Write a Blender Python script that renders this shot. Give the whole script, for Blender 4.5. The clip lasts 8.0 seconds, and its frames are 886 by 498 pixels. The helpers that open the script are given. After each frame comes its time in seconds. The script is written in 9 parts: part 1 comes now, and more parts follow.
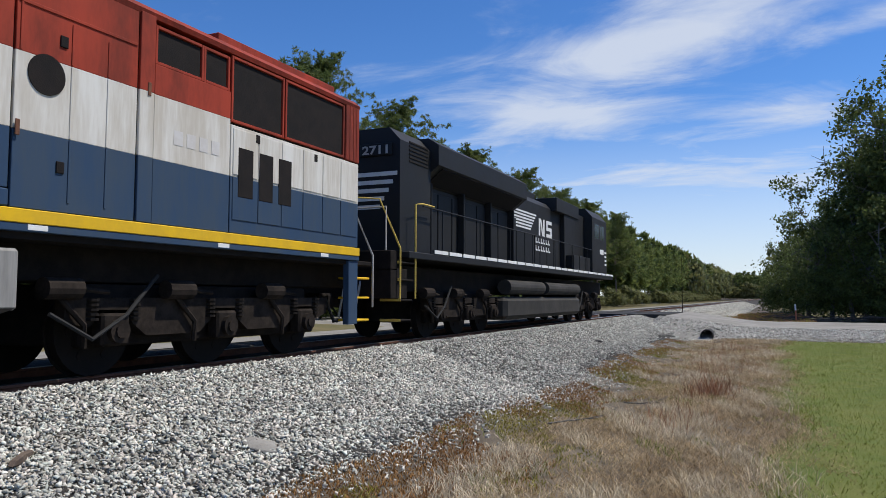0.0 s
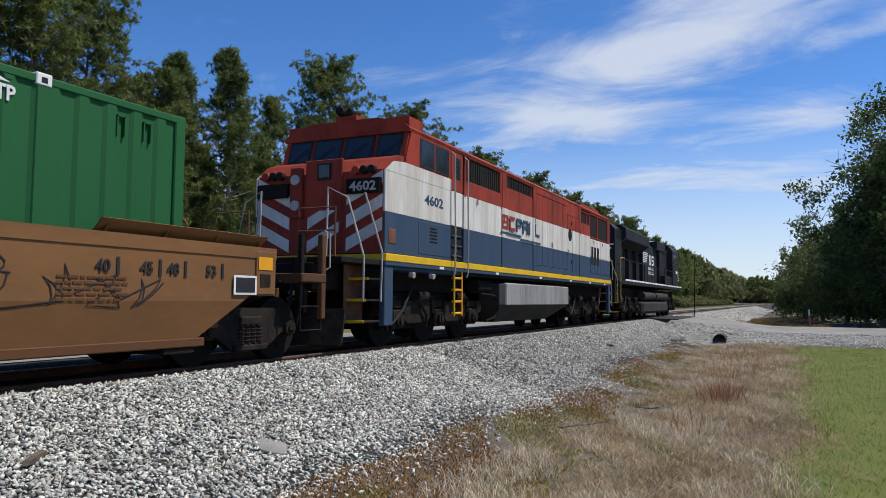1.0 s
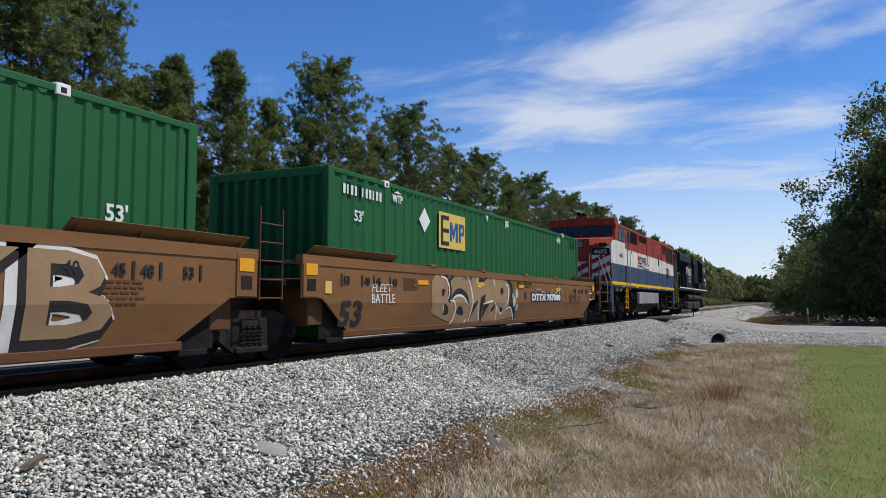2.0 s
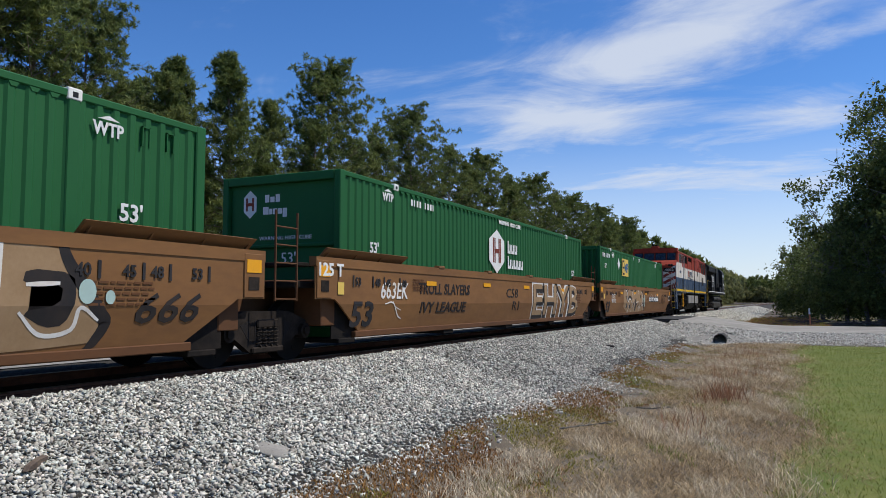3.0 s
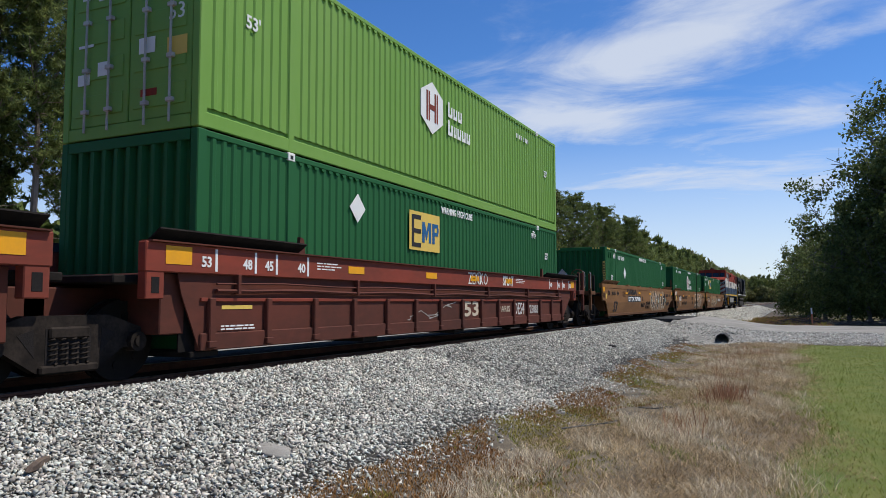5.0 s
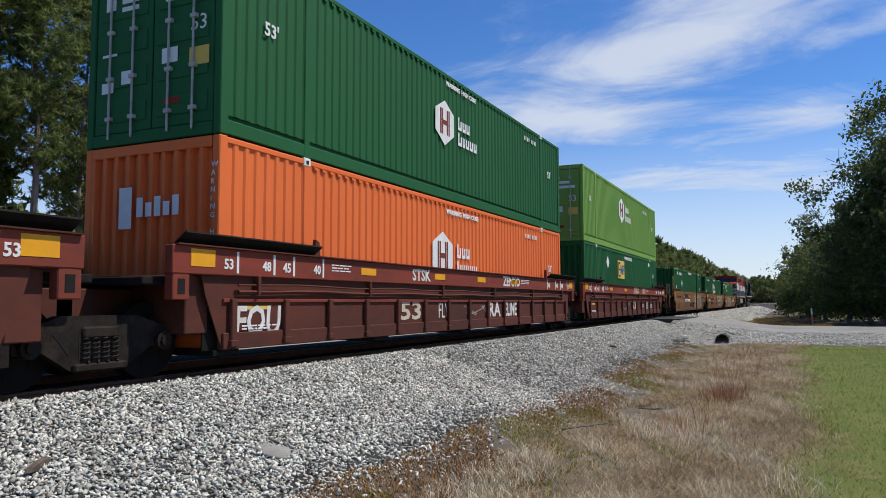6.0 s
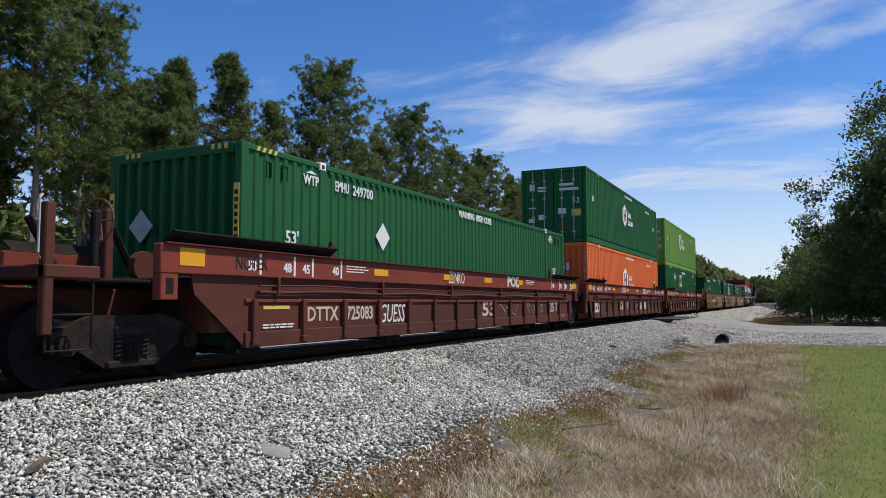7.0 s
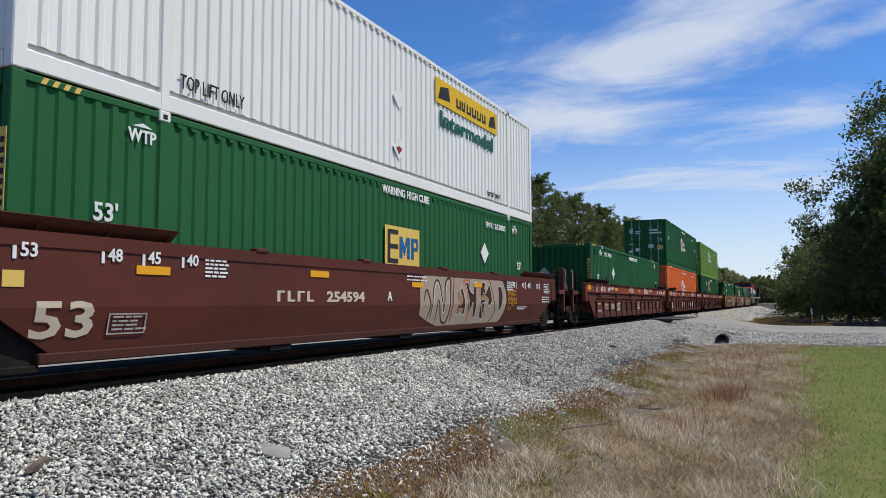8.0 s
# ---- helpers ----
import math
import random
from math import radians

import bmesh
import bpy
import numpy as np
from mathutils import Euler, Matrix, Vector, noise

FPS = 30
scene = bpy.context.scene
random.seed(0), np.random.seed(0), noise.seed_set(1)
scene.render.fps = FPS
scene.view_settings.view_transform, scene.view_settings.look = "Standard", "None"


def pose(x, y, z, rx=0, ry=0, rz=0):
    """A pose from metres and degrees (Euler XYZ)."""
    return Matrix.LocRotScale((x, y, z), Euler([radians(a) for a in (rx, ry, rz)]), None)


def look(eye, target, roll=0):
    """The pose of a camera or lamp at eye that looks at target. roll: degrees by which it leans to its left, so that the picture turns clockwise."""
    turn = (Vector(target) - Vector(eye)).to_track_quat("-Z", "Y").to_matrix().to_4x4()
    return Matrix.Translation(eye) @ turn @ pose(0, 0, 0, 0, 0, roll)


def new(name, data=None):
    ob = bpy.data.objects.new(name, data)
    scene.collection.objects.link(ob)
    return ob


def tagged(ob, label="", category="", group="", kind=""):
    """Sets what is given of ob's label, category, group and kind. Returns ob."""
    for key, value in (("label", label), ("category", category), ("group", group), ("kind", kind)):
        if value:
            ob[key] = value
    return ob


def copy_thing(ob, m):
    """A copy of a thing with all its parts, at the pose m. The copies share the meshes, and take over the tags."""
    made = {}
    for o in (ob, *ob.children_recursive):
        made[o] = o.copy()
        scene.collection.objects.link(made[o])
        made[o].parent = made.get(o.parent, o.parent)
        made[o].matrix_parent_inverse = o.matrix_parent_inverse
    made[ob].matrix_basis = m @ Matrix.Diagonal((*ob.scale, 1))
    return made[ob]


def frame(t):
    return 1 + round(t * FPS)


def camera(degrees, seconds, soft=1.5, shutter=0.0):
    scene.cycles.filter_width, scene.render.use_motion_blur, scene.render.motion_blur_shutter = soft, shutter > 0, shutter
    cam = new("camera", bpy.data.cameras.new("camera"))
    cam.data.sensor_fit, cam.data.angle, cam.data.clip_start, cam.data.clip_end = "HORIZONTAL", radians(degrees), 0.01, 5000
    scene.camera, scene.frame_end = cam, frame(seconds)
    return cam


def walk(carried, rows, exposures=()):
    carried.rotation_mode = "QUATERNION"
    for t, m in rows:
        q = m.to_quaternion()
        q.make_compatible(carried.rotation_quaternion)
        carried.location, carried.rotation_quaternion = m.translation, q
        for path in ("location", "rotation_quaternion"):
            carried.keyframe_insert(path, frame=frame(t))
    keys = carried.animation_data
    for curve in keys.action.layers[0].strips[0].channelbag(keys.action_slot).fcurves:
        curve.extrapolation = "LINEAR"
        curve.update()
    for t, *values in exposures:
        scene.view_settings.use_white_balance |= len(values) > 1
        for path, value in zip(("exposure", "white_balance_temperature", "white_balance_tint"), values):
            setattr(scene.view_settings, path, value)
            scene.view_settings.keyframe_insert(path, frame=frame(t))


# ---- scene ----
# World: rail tops at z = 0, track centreline on the y axis, the train runs towards +y.
EYE = (8.188, 0.0, 0.941)
cam = camera(62.33, 8.0, soft=0.8)


def aim(yaw, tilt, lean):
    """Camera pose: yaw to the left of +y, tilt up, lean."""
    a, b = radians(yaw), radians(tilt)
    fw = Vector((-math.sin(a) * math.cos(b), math.cos(a) * math.cos(b), math.sin(b)))
    rt = Vector((math.cos(a), math.sin(a), 0))
    up = rt.cross(fw)
    c = radians(lean)
    r = rt * math.cos(c) + up * math.sin(c)
    u = up * math.cos(c) - rt * math.sin(c)
    m = Matrix((r, u, -fw)).transposed().to_4x4()
    m.translation = EYE
    return m


walk(cam, [
    (0.0, aim(24.35, 3.734, 0.143)), (0.2, aim(24.80, 3.80, 0.25)), (0.5, aim(25.212, 3.864, 0.401)), (1.0, aim(25.232, 3.967, 0.436)),
    (1.5, aim(25.07, 4.021, 0.168)), (2.2, aim(25.13, 4.07, 0.05)), (3.0, aim(25.208, 4.113, -0.019)), (3.5, aim(25.282, 4.126, -0.112)),
    (4.0, aim(25.335, 4.129, -0.125)), (4.7, aim(25.338, 4.12, -0.11)), (6.0, aim(25.341, 4.176, -0.131)), (8.0, aim(25.341, 4.176, -0.131))])

# Daylight: high sun ahead and to the right of the camera, thin cirrus.
SUN_EL, SUN_AZ = 60.0, 60.0          # azimuth measured from +y towards +x
sun = new("sun", bpy.data.lights.new("sun", "SUN"))
sun.data.energy, sun.data.angle, sun.data.color = 4.5, radians(0.55), (1.0, 0.945, 0.84)
_e, _a = radians(SUN_EL), radians(SUN_AZ)
sun.matrix_world = look((0, 0, 60), (-60 * math.sin(_a) * math.cos(_e), -60 * math.cos(_a) * math.cos(_e), 60 - 60 * math.sin(_e)))

world = bpy.data.worlds.new("sky")
scene.world = world
world.use_nodes = True
wn, wl = world.node_tree.nodes, world.node_tree.links
wn.clear()


def build_sky():
    out, bg = wn.new("ShaderNodeOutputWorld"), wn.new("ShaderNodeBackground")
    sky = wn.new("ShaderNodeTexSky")
    sky.sky_type, sky.sun_disc = "NISHITA", False
    sky.sun_elevation, sky.sun_rotation = radians(SUN_EL), radians(SUN_AZ)
    sky.air_density, sky.dust_density, sky.ozone_density = 1.0, 0.2, 4.0
    sky.altitude = 1500
    deep = wn.new("ShaderNodeHueSaturation")
    deep.inputs["Hue"].default_value = 0.508
    deep.inputs["Saturation"].default_value, deep.inputs["Value"].default_value = 1.24, 1.32
    wl.new(sky.outputs[0], deep.inputs["Color"])
    tc, sep = wn.new("ShaderNodeTexCoord"), wn.new("ShaderNodeSeparateXYZ")
    wl.new(tc.outputs["Generated"], sep.inputs[0])

    def mth(op, a, b=None, clamp=False):
        n = wn.new("ShaderNodeMath")
        n.operation, n.use_clamp = op, clamp
        for i, v in enumerate((a, b)):
            if v is None:
                continue
            if isinstance(v, (int, float)):
                n.inputs[i].default_value = v
            else:
                wl.new(v, n.inputs[i])
        return n.outputs[0]

    # The direction met with a flat cloud layer overhead.
    z = mth("MAXIMUM", sep.outputs[2], 0.0)
    zz = mth("ADD", z, 0.09)
    cmb = wn.new("ShaderNodeCombineXYZ")
    wl.new(mth("DIVIDE", sep.outputs[0], zz), cmb.inputs[0])
    wl.new(mth("DIVIDE", sep.outputs[1], zz), cmb.inputs[1])

    def layer(loc, rz, scale, size, detail, rough, dist):
        mp = wn.new("ShaderNodeMapping")
        mp.inputs["Location"].default_value = loc
        mp.inputs["Rotation"].default_value = (0, 0, radians(rz))
        mp.inputs["Scale"].default_value = scale
        wl.new(cmb.outputs[0], mp.inputs[0])
        n = wn.new("ShaderNodeTexNoise")
        n.inputs["Scale"].default_value, n.inputs["Detail"].default_value = size, detail
        n.inputs["Roughness"].default_value, n.inputs["Distortion"].default_value = rough, dist
        wl.new(mp.outputs[0], n.inputs["Vector"])
        return n.outputs["Fac"]

    big = layer((3.4, 1.3, 0), -20, (0.5, 1.0, 1), 0.55, 3, 0.5, 0.3)
    wisp = layer((0.7, 2.2, 0), -28, (0.75, 1.15, 1), 1.7, 9, 0.62, 0.9)
    fine = layer((4.1, 0.2, 0), -35, (0.7, 1.3, 1), 5.0, 8, 0.6, 0.5)
    # More cloud ahead of the track than over the pines.
    ahead = mth("ADD", mth("MULTIPLY", sep.outputs[0], 0.10), mth("MULTIPLY", sep.outputs[1], 0.55))
    base = mth("ADD", mth("ADD", mth("MULTIPLY", big, 0.40), mth("MULTIPLY", wisp, 0.66)), mth("MULTIPLY", fine, 0.22))
    # Long cirrus streaks: compass angle from +y, height, half length, half width, rise, weight (degrees).
    az = mth("MULTIPLY", mth("ARCTAN2", sep.outputs[0], sep.outputs[1]), 180 / math.pi)
    el = mth("MULTIPLY", mth("ARCSINE", sep.outputs[2]), 180 / math.pi)
    streaks = None
    for a0, e0, ln, wd, up, wt in ((-9.0, 18.6, 11.0, 1.7, 0.16, 0.30), (-16.0, 13.6, 9.0, 2.3, 0.03, 0.36), (1.0, 13.0, 6.0, 1.3, 0.06, 0.24), (-4.0, 8.6, 15.0, 2.6, -0.02, 0.26),
                                   (5.0, 18.0, 5.0, 0.8, 0.2, 0.16), (-31.0, 17.5, 7.0, 1.5, 0.1, 0.13), (-2.0, 23.0, 9.0, 1.5, 0.2, 0.22), (60.0, 25.0, 40.0, 6.0, 0.1, 0.2), (-120.0, 30.0, 40.0, 5.0, 0.05, 0.2), (150.0, 20.0, 30.0, 4.0, 0.1, 0.2)):
        da = mth("SUBTRACT", az, a0)
        de = mth("SUBTRACT", mth("SUBTRACT", el, e0), mth("MULTIPLY", da, up))
        q = mth("ADD", mth("POWER", mth("ABSOLUTE", mth("DIVIDE", da, ln)), 2.0), mth("POWER", mth("ABSOLUTE", mth("DIVIDE", de, wd)), 2.0))
        g = mth("MULTIPLY", mth("EXPONENT", mth("MULTIPLY", q, -1.0)), wt)
        streaks = g if streaks is None else mth("ADD", streaks, g)
    mix = mth("ADD", mth("ADD", base, 0.34), mth("ADD", mth("MULTIPLY", ahead, 0.12), streaks))
    cov = wn.new("ShaderNodeMapRange")
    cov.interpolation_type = "SMOOTHSTEP"
    for k, v in (("From Min", 1.07), ("From Max", 1.42), ("To Min", 0.0), ("To Max", 0.84)):
        cov.inputs[k].default_value = v
    wl.new(mix, cov.inputs["Value"])
    haze = wn.new("ShaderNodeMapRange")
    haze.interpolation_type = "SMOOTHSTEP"
    for k, v in (("From Min", -0.02), ("From Max", 0.27), ("To Min", 0.78), ("To Max", 0.0)):
        haze.inputs[k].default_value = v
    wl.new(z, haze.inputs["Value"])
    fac = mth("MAXIMUM", cov.outputs[0], haze.outputs[0])
    blend = wn.new("ShaderNodeMixRGB")
    wl.new(fac, blend.inputs[0])
    wl.new(deep.outputs[0], blend.inputs[1])
    blend.inputs[2].default_value = (6.1, 6.6, 7.5, 1)
    wl.new(blend.outputs[0], bg.inputs["Color"])
    bg.inputs["Strength"].default_value = 0.112
    wl.new(bg.outputs[0], out.inputs["Surface"])


build_sky()
scene.view_settings.exposure = 0.0


# ---- materials ----
def mat(name, base, second=None, rough=0.7, metal=0.0, scale=3.0, fine=40.0, mixed=0.6, bump=0.15, spread=0.25, coat=0.0, random_value=0.0, stretch=(1, 1, 1), per_island=False, dist=0.01, spec=0.22):
    """A painted, rusted or natural surface: two colours mixed by broad and fine noise, with relief."""
    m = bpy.data.materials.new(name)
    m.use_nodes = True
    n, l = m.node_tree.nodes, m.node_tree.links
    b = n["Principled BSDF"]
    second = second or tuple(c * 0.7 for c in base)
    tc, mp = n.new("ShaderNodeTexCoord"), n.new("ShaderNodeMapping")
    mp.inputs["Scale"].default_value = stretch
    l.new(tc.outputs["Object"], mp.inputs[0])
    big, small = n.new("ShaderNodeTexNoise"), n.new("ShaderNodeTexNoise")
    for t, s, d in ((big, scale, 5), (small, fine, 4)):
        t.inputs["Scale"].default_value, t.inputs["Detail"].default_value, t.inputs["Roughness"].default_value = s, d, 0.62
        l.new(mp.outputs[0], t.inputs["Vector"])
    add = n.new("ShaderNodeMath")
    add.operation = "MULTIPLY_ADD"
    l.new(small.outputs["Fac"], add.inputs[0])
    add.inputs[1].default_value = 0.35
    l.new(big.outputs["Fac"], add.inputs[2])
    ramp = n.new("ShaderNodeMapRange")
    ramp.interpolation_type = "SMOOTHSTEP"
    for k, v in (("From Min", 0.67 - spread), ("From Max", 0.67 + spread), ("To Min", 0.0), ("To Max", mixed)):
        ramp.inputs[k].default_value = v
    l.new(add.outputs[0], ramp.inputs["Value"])
    mix = n.new("ShaderNodeMixRGB")
    mix.inputs[1].default_value, mix.inputs[2].default_value = (*base, 1), (*second, 1)
    l.new(ramp.outputs[0], mix.inputs[0])
    last = mix.outputs[0]
    if random_value:
        hsv = n.new("ShaderNodeHueSaturation")
        if per_island:
            src = n.new("ShaderNodeNewGeometry").outputs["Random Per Island"]
        else:
            src = n.new("ShaderNodeObjectInfo").outputs["Random"]
        mr = n.new("ShaderNodeMapRange")
        mr.inputs["To Min"].default_value, mr.inputs["To Max"].default_value = 1 - random_value, 1 + random_value
        l.new(src, mr.inputs["Value"])
        l.new(mr.outputs[0], hsv.inputs["Value"])
        l.new(last, hsv.inputs["Color"])
        last = hsv.outputs[0]
    l.new(last, b.inputs["Base Color"])
    rr = n.new("ShaderNodeMapRange")
    rr.inputs["To Min"].default_value, rr.inputs["To Max"].default_value = max(0.05, rough - 0.12), min(1, rough + 0.12)
    l.new(add.outputs[0], rr.inputs["Value"])
    l.new(rr.outputs[0], b.inputs["Roughness"])
    b.inputs["Metallic"].default_value = metal
    b.inputs["Coat Weight"].default_value = coat
    b.inputs["Specular IOR Level"].default_value = spec
    if bump:
        bm_ = n.new("ShaderNodeBump")
        bm_.inputs["Strength"].default_value, bm_.inputs["Distance"].default_value = bump, dist
        l.new(small.outputs["Fac"], bm_.inputs["Height"])
        l.new(bm_.outputs[0], b.inputs["Normal"])
    return m


def tint_by_island(m, lo, hi):
    """Shifts the hue and saturation a little from piece to piece."""
    n, l = m.node_tree.nodes, m.node_tree.links
    p = n["Principled BSDF"]
    col = p.inputs["Base Color"].links[0].from_socket
    geo, wht, mx = n.new("ShaderNodeNewGeometry"), n.new("ShaderNodeTexWhiteNoise"), n.new("ShaderNodeMixRGB")
    wht.noise_dimensions = "1D"
    l.new(geo.outputs["Random Per Island"], wht.inputs["W"])
    tone = n.new("ShaderNodeMixRGB")
    tone.inputs[1].default_value, tone.inputs[2].default_value = (*lo, 1), (*hi, 1)
    l.new(wht.outputs["Value"], tone.inputs[0])
    mx.blend_type = "MULTIPLY"
    mx.inputs[0].default_value = 1.0
    l.new(col, mx.inputs[1])
    l.new(tone.outputs[0], mx.inputs[2])
    l.new(mx.outputs[0], p.inputs["Base Color"])


def leaf_mat(name, a, b2, trans=0.3, rnd=0.45):
    """Leaves: varied from clump to clump, a little light passes through."""
    m = mat(name, a, b2, rough=0.55, scale=0.8, fine=6, mixed=0.9, bump=0, random_value=rnd, per_island=True)
    n, l = m.node_tree.nodes, m.node_tree.links
    p = n["Principled BSDF"]
    col = p.inputs["Base Color"].links[0].from_socket
    t, mx = n.new("ShaderNodeBsdfTranslucent"), n.new("ShaderNodeMixShader")
    l.new(col, t.inputs["Color"])
    mx.inputs[0].default_value = trans
    l.new(p.outputs[0], mx.inputs[1])
    l.new(t.outputs[0], mx.inputs[2])
    l.new(mx.outputs[0], n["Material Output"].inputs["Surface"])
    return m


M = {}
M["stone"] = mat("ballast_stone", (0.53, 0.515, 0.47), (0.21, 0.205, 0.19), rough=0.85, scale=2, fine=30, random_value=0.62, per_island=True, bump=0.3)
tint_by_island(M["stone"], (1.05, 0.97, 0.93), (0.94, 1.02, 1.0))
# Far darker than the stones: shade under the train and in gaps is painted in.
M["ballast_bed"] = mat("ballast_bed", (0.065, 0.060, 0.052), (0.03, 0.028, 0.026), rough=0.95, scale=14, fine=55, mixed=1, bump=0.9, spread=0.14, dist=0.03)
M["soil"] = mat("soil", (0.075, 0.06, 0.045), (0.20, 0.165, 0.12), rough=0.95, scale=1.2, fine=30, mixed=0.9, bump=0.6, dist=0.03)
M["turf"] = mat("turf", (0.09, 0.125, 0.022), (0.16, 0.165, 0.045), rough=0.95, scale=2.2, fine=40, mixed=0.9, bump=0.6, dist=0.03)
M["forest_floor"] = mat("forest_floor", (0.10, 0.10, 0.045), (0.19, 0.15, 0.08), rough=0.95, scale=0.7, fine=12, mixed=0.9, bump=0.5)
M["straw"] = leaf_mat("dry_grass", (0.52, 0.40, 0.235), (0.30, 0.21, 0.115), 0.25)
M["rust_weed"] = leaf_mat("rust_weed", (0.25, 0.11, 0.035), (0.32, 0.18, 0.06), 0.2)
M["grass"] = leaf_mat("green_grass", (0.145, 0.205, 0.030), (0.26, 0.265, 0.06), 0.3)
M["bleached"] = leaf_mat("bleached_straw", (0.66, 0.57, 0.42), (0.50, 0.41, 0.27), 0.2)
M["red_stem"] = leaf_mat("red_brown_stems", (0.30, 0.13, 0.07), (0.38, 0.22, 0.12), 0.2)
M["moss"] = leaf_mat("yellow_green_moss", (0.20, 0.20, 0.03), (0.30, 0.25, 0.05), 0.25)
M["pine"] = leaf_mat("pine_needles", (0.105, 0.15, 0.042), (0.21, 0.235, 0.075), 0.45, 0.5)
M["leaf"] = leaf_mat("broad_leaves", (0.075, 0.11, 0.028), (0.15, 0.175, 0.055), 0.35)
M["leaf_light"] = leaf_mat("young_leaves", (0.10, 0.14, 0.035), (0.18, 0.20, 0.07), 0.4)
# Olive leaves of the far woods, paler because distance haze is put into the colour.
M["leaf_far"] = leaf_mat("hazed_olive_leaves", (0.15, 0.165, 0.06), (0.22, 0.215, 0.10), 0.4)
M["bark"] = mat("pine_bark", (0.27, 0.22, 0.18), (0.14, 0.105, 0.08), rough=0.95, scale=3, fine=18, mixed=0.9, bump=0.6, stretch=(1, 1, 0.25))
M["bark_grey"] = mat("grey_bark", (0.20, 0.19, 0.175), (0.09, 0.085, 0.08), rough=0.95, scale=3, fine=18, mixed=0.9, bump=0.6, stretch=(1, 1, 0.3))
M["asphalt"] = mat("asphalt", (0.035, 0.035, 0.036), (0.06, 0.059, 0.058), rough=0.9, scale=1.5, fine=60, bump=0.5)
M["road_gravel"] = mat("road_gravel", (0.31, 0.295, 0.27), (0.19, 0.18, 0.16), rough=0.95, scale=0.6, fine=25, mixed=0.9, bump=0.5, dist=0.02)
M["tie"] = mat("tie_wood", (0.11, 0.085, 0.065), (0.055, 0.045, 0.035), rough=0.95, scale=3, fine=25, mixed=0.9, bump=0.6, random_value=0.3, stretch=(0.3, 2, 2))
M["rail"] = mat("rusty_rail", (0.19, 0.085, 0.05), (0.10, 0.05, 0.035), rough=0.85, scale=5, fine=40, mixed=0.9)
M["rail_head"] = mat("worn_rail_steel", (0.45, 0.44, 0.43), (0.30, 0.28, 0.27), rough=0.3, metal=0.9, spec=0.5, scale=6, fine=50, bump=0.02)
M["green"] = mat("green_paint", spec=0.3, base=(0.007, 0.092, 0.023), second=(0.016, 0.118, 0.036), rough=0.66, scale=0.5, fine=7, mixed=0.55, bump=0.02, stretch=(1, 1, 0.3))
M["lime"] = mat("light_green_paint", (0.155, 0.31, 0.052), (0.205, 0.345, 0.085), rough=0.55, scale=0.5, fine=7, mixed=0.6, bump=0.02, stretch=(1, 1, 0.3))
M["orange"] = mat("orange_paint", (0.80, 0.17, 0.04), (0.70, 0.145, 0.04), rough=0.55, scale=0.5, fine=7, mixed=0.6, bump=0.02, stretch=(1, 1, 0.3))
M["white"] = mat("white_paint", (0.80, 0.79, 0.75), (0.68, 0.66, 0.60), rough=0.55, scale=0.6, fine=8, mixed=0.5, bump=0.02, stretch=(1, 1, 0.3))
M["marking"] = mat("marking_white", (0.78, 0.78, 0.76), (0.62, 0.62, 0.60), rough=0.6, scale=3, fine=30, mixed=0.6, bump=0)
M["marking_cream"] = mat("marking_cream", (0.58, 0.49, 0.37), (0.45, 0.37, 0.28), rough=0.6, scale=3, fine=30, mixed=0.6, bump=0)
M["marking_dark"] = mat("marking_dark", (0.02, 0.02, 0.022), (0.045, 0.04, 0.04), rough=0.6, scale=3, fine=30, bump=0)
M["marking_blue"] = mat("marking_blue", (0.015, 0.10, 0.25), (0.03, 0.13, 0.28), rough=0.6, scale=3, fine=30, bump=0)
M["marking_yellow"] = mat("marking_yellow", (0.72, 0.50, 0.10), (0.60, 0.42, 0.12), rough=0.55, scale=3, fine=30, bump=0)
M["marking_green"] = mat("marking_green", (0.01, 0.10, 0.07), (0.02, 0.13, 0.09), rough=0.6, scale=3, fine=30, bump=0)
M["reflector"] = mat("reflector_amber", (0.80, 0.36, 0.012), (0.65, 0.30, 0.03), rough=0.4, scale=6, fine=40, bump=0, mixed=0.5)
M["tan"] = mat("tan_brown_paint", spec=0.3, base=(0.225, 0.105, 0.034), second=(0.14, 0.065, 0.025), rough=0.65, scale=0.7, fine=9, mixed=0.8, bump=0.04, stretch=(1, 0.5, 1.6))
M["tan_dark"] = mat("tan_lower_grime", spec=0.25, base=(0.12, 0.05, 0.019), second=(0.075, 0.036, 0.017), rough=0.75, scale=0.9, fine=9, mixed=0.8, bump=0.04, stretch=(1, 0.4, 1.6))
M["maroon"] = mat("maroon_paint", (0.105, 0.025, 0.015), (0.065, 0.02, 0.013), rough=0.6, scale=0.7, fine=9, mixed=0.8, bump=0.04, stretch=(1, 0.5, 1.6))
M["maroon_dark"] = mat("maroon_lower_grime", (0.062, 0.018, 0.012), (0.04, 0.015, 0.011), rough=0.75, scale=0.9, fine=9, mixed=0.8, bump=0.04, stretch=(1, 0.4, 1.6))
M["oxide"] = mat("oxide_red_paint", (0.24, 0.045, 0.026), (0.13, 0.036, 0.023), rough=0.65, scale=0.7, fine=9, mixed=0.85, bump=0.05, stretch=(1, 0.5, 1.6))
M["oxide_dark"] = mat("oxide_red_grimy", (0.115, 0.032, 0.02), (0.06, 0.024, 0.017), rough=0.75, scale=0.8, fine=9, mixed=0.85, bump=0.05, stretch=(1, 0.5, 1.2))
M["grime"] = mat("truck_grime", spec=0.12, base=(0.009, 0.008, 0.0075), second=(0.024, 0.019, 0.016), rough=0.85, scale=4, fine=30, mixed=0.9, bump=0.2)
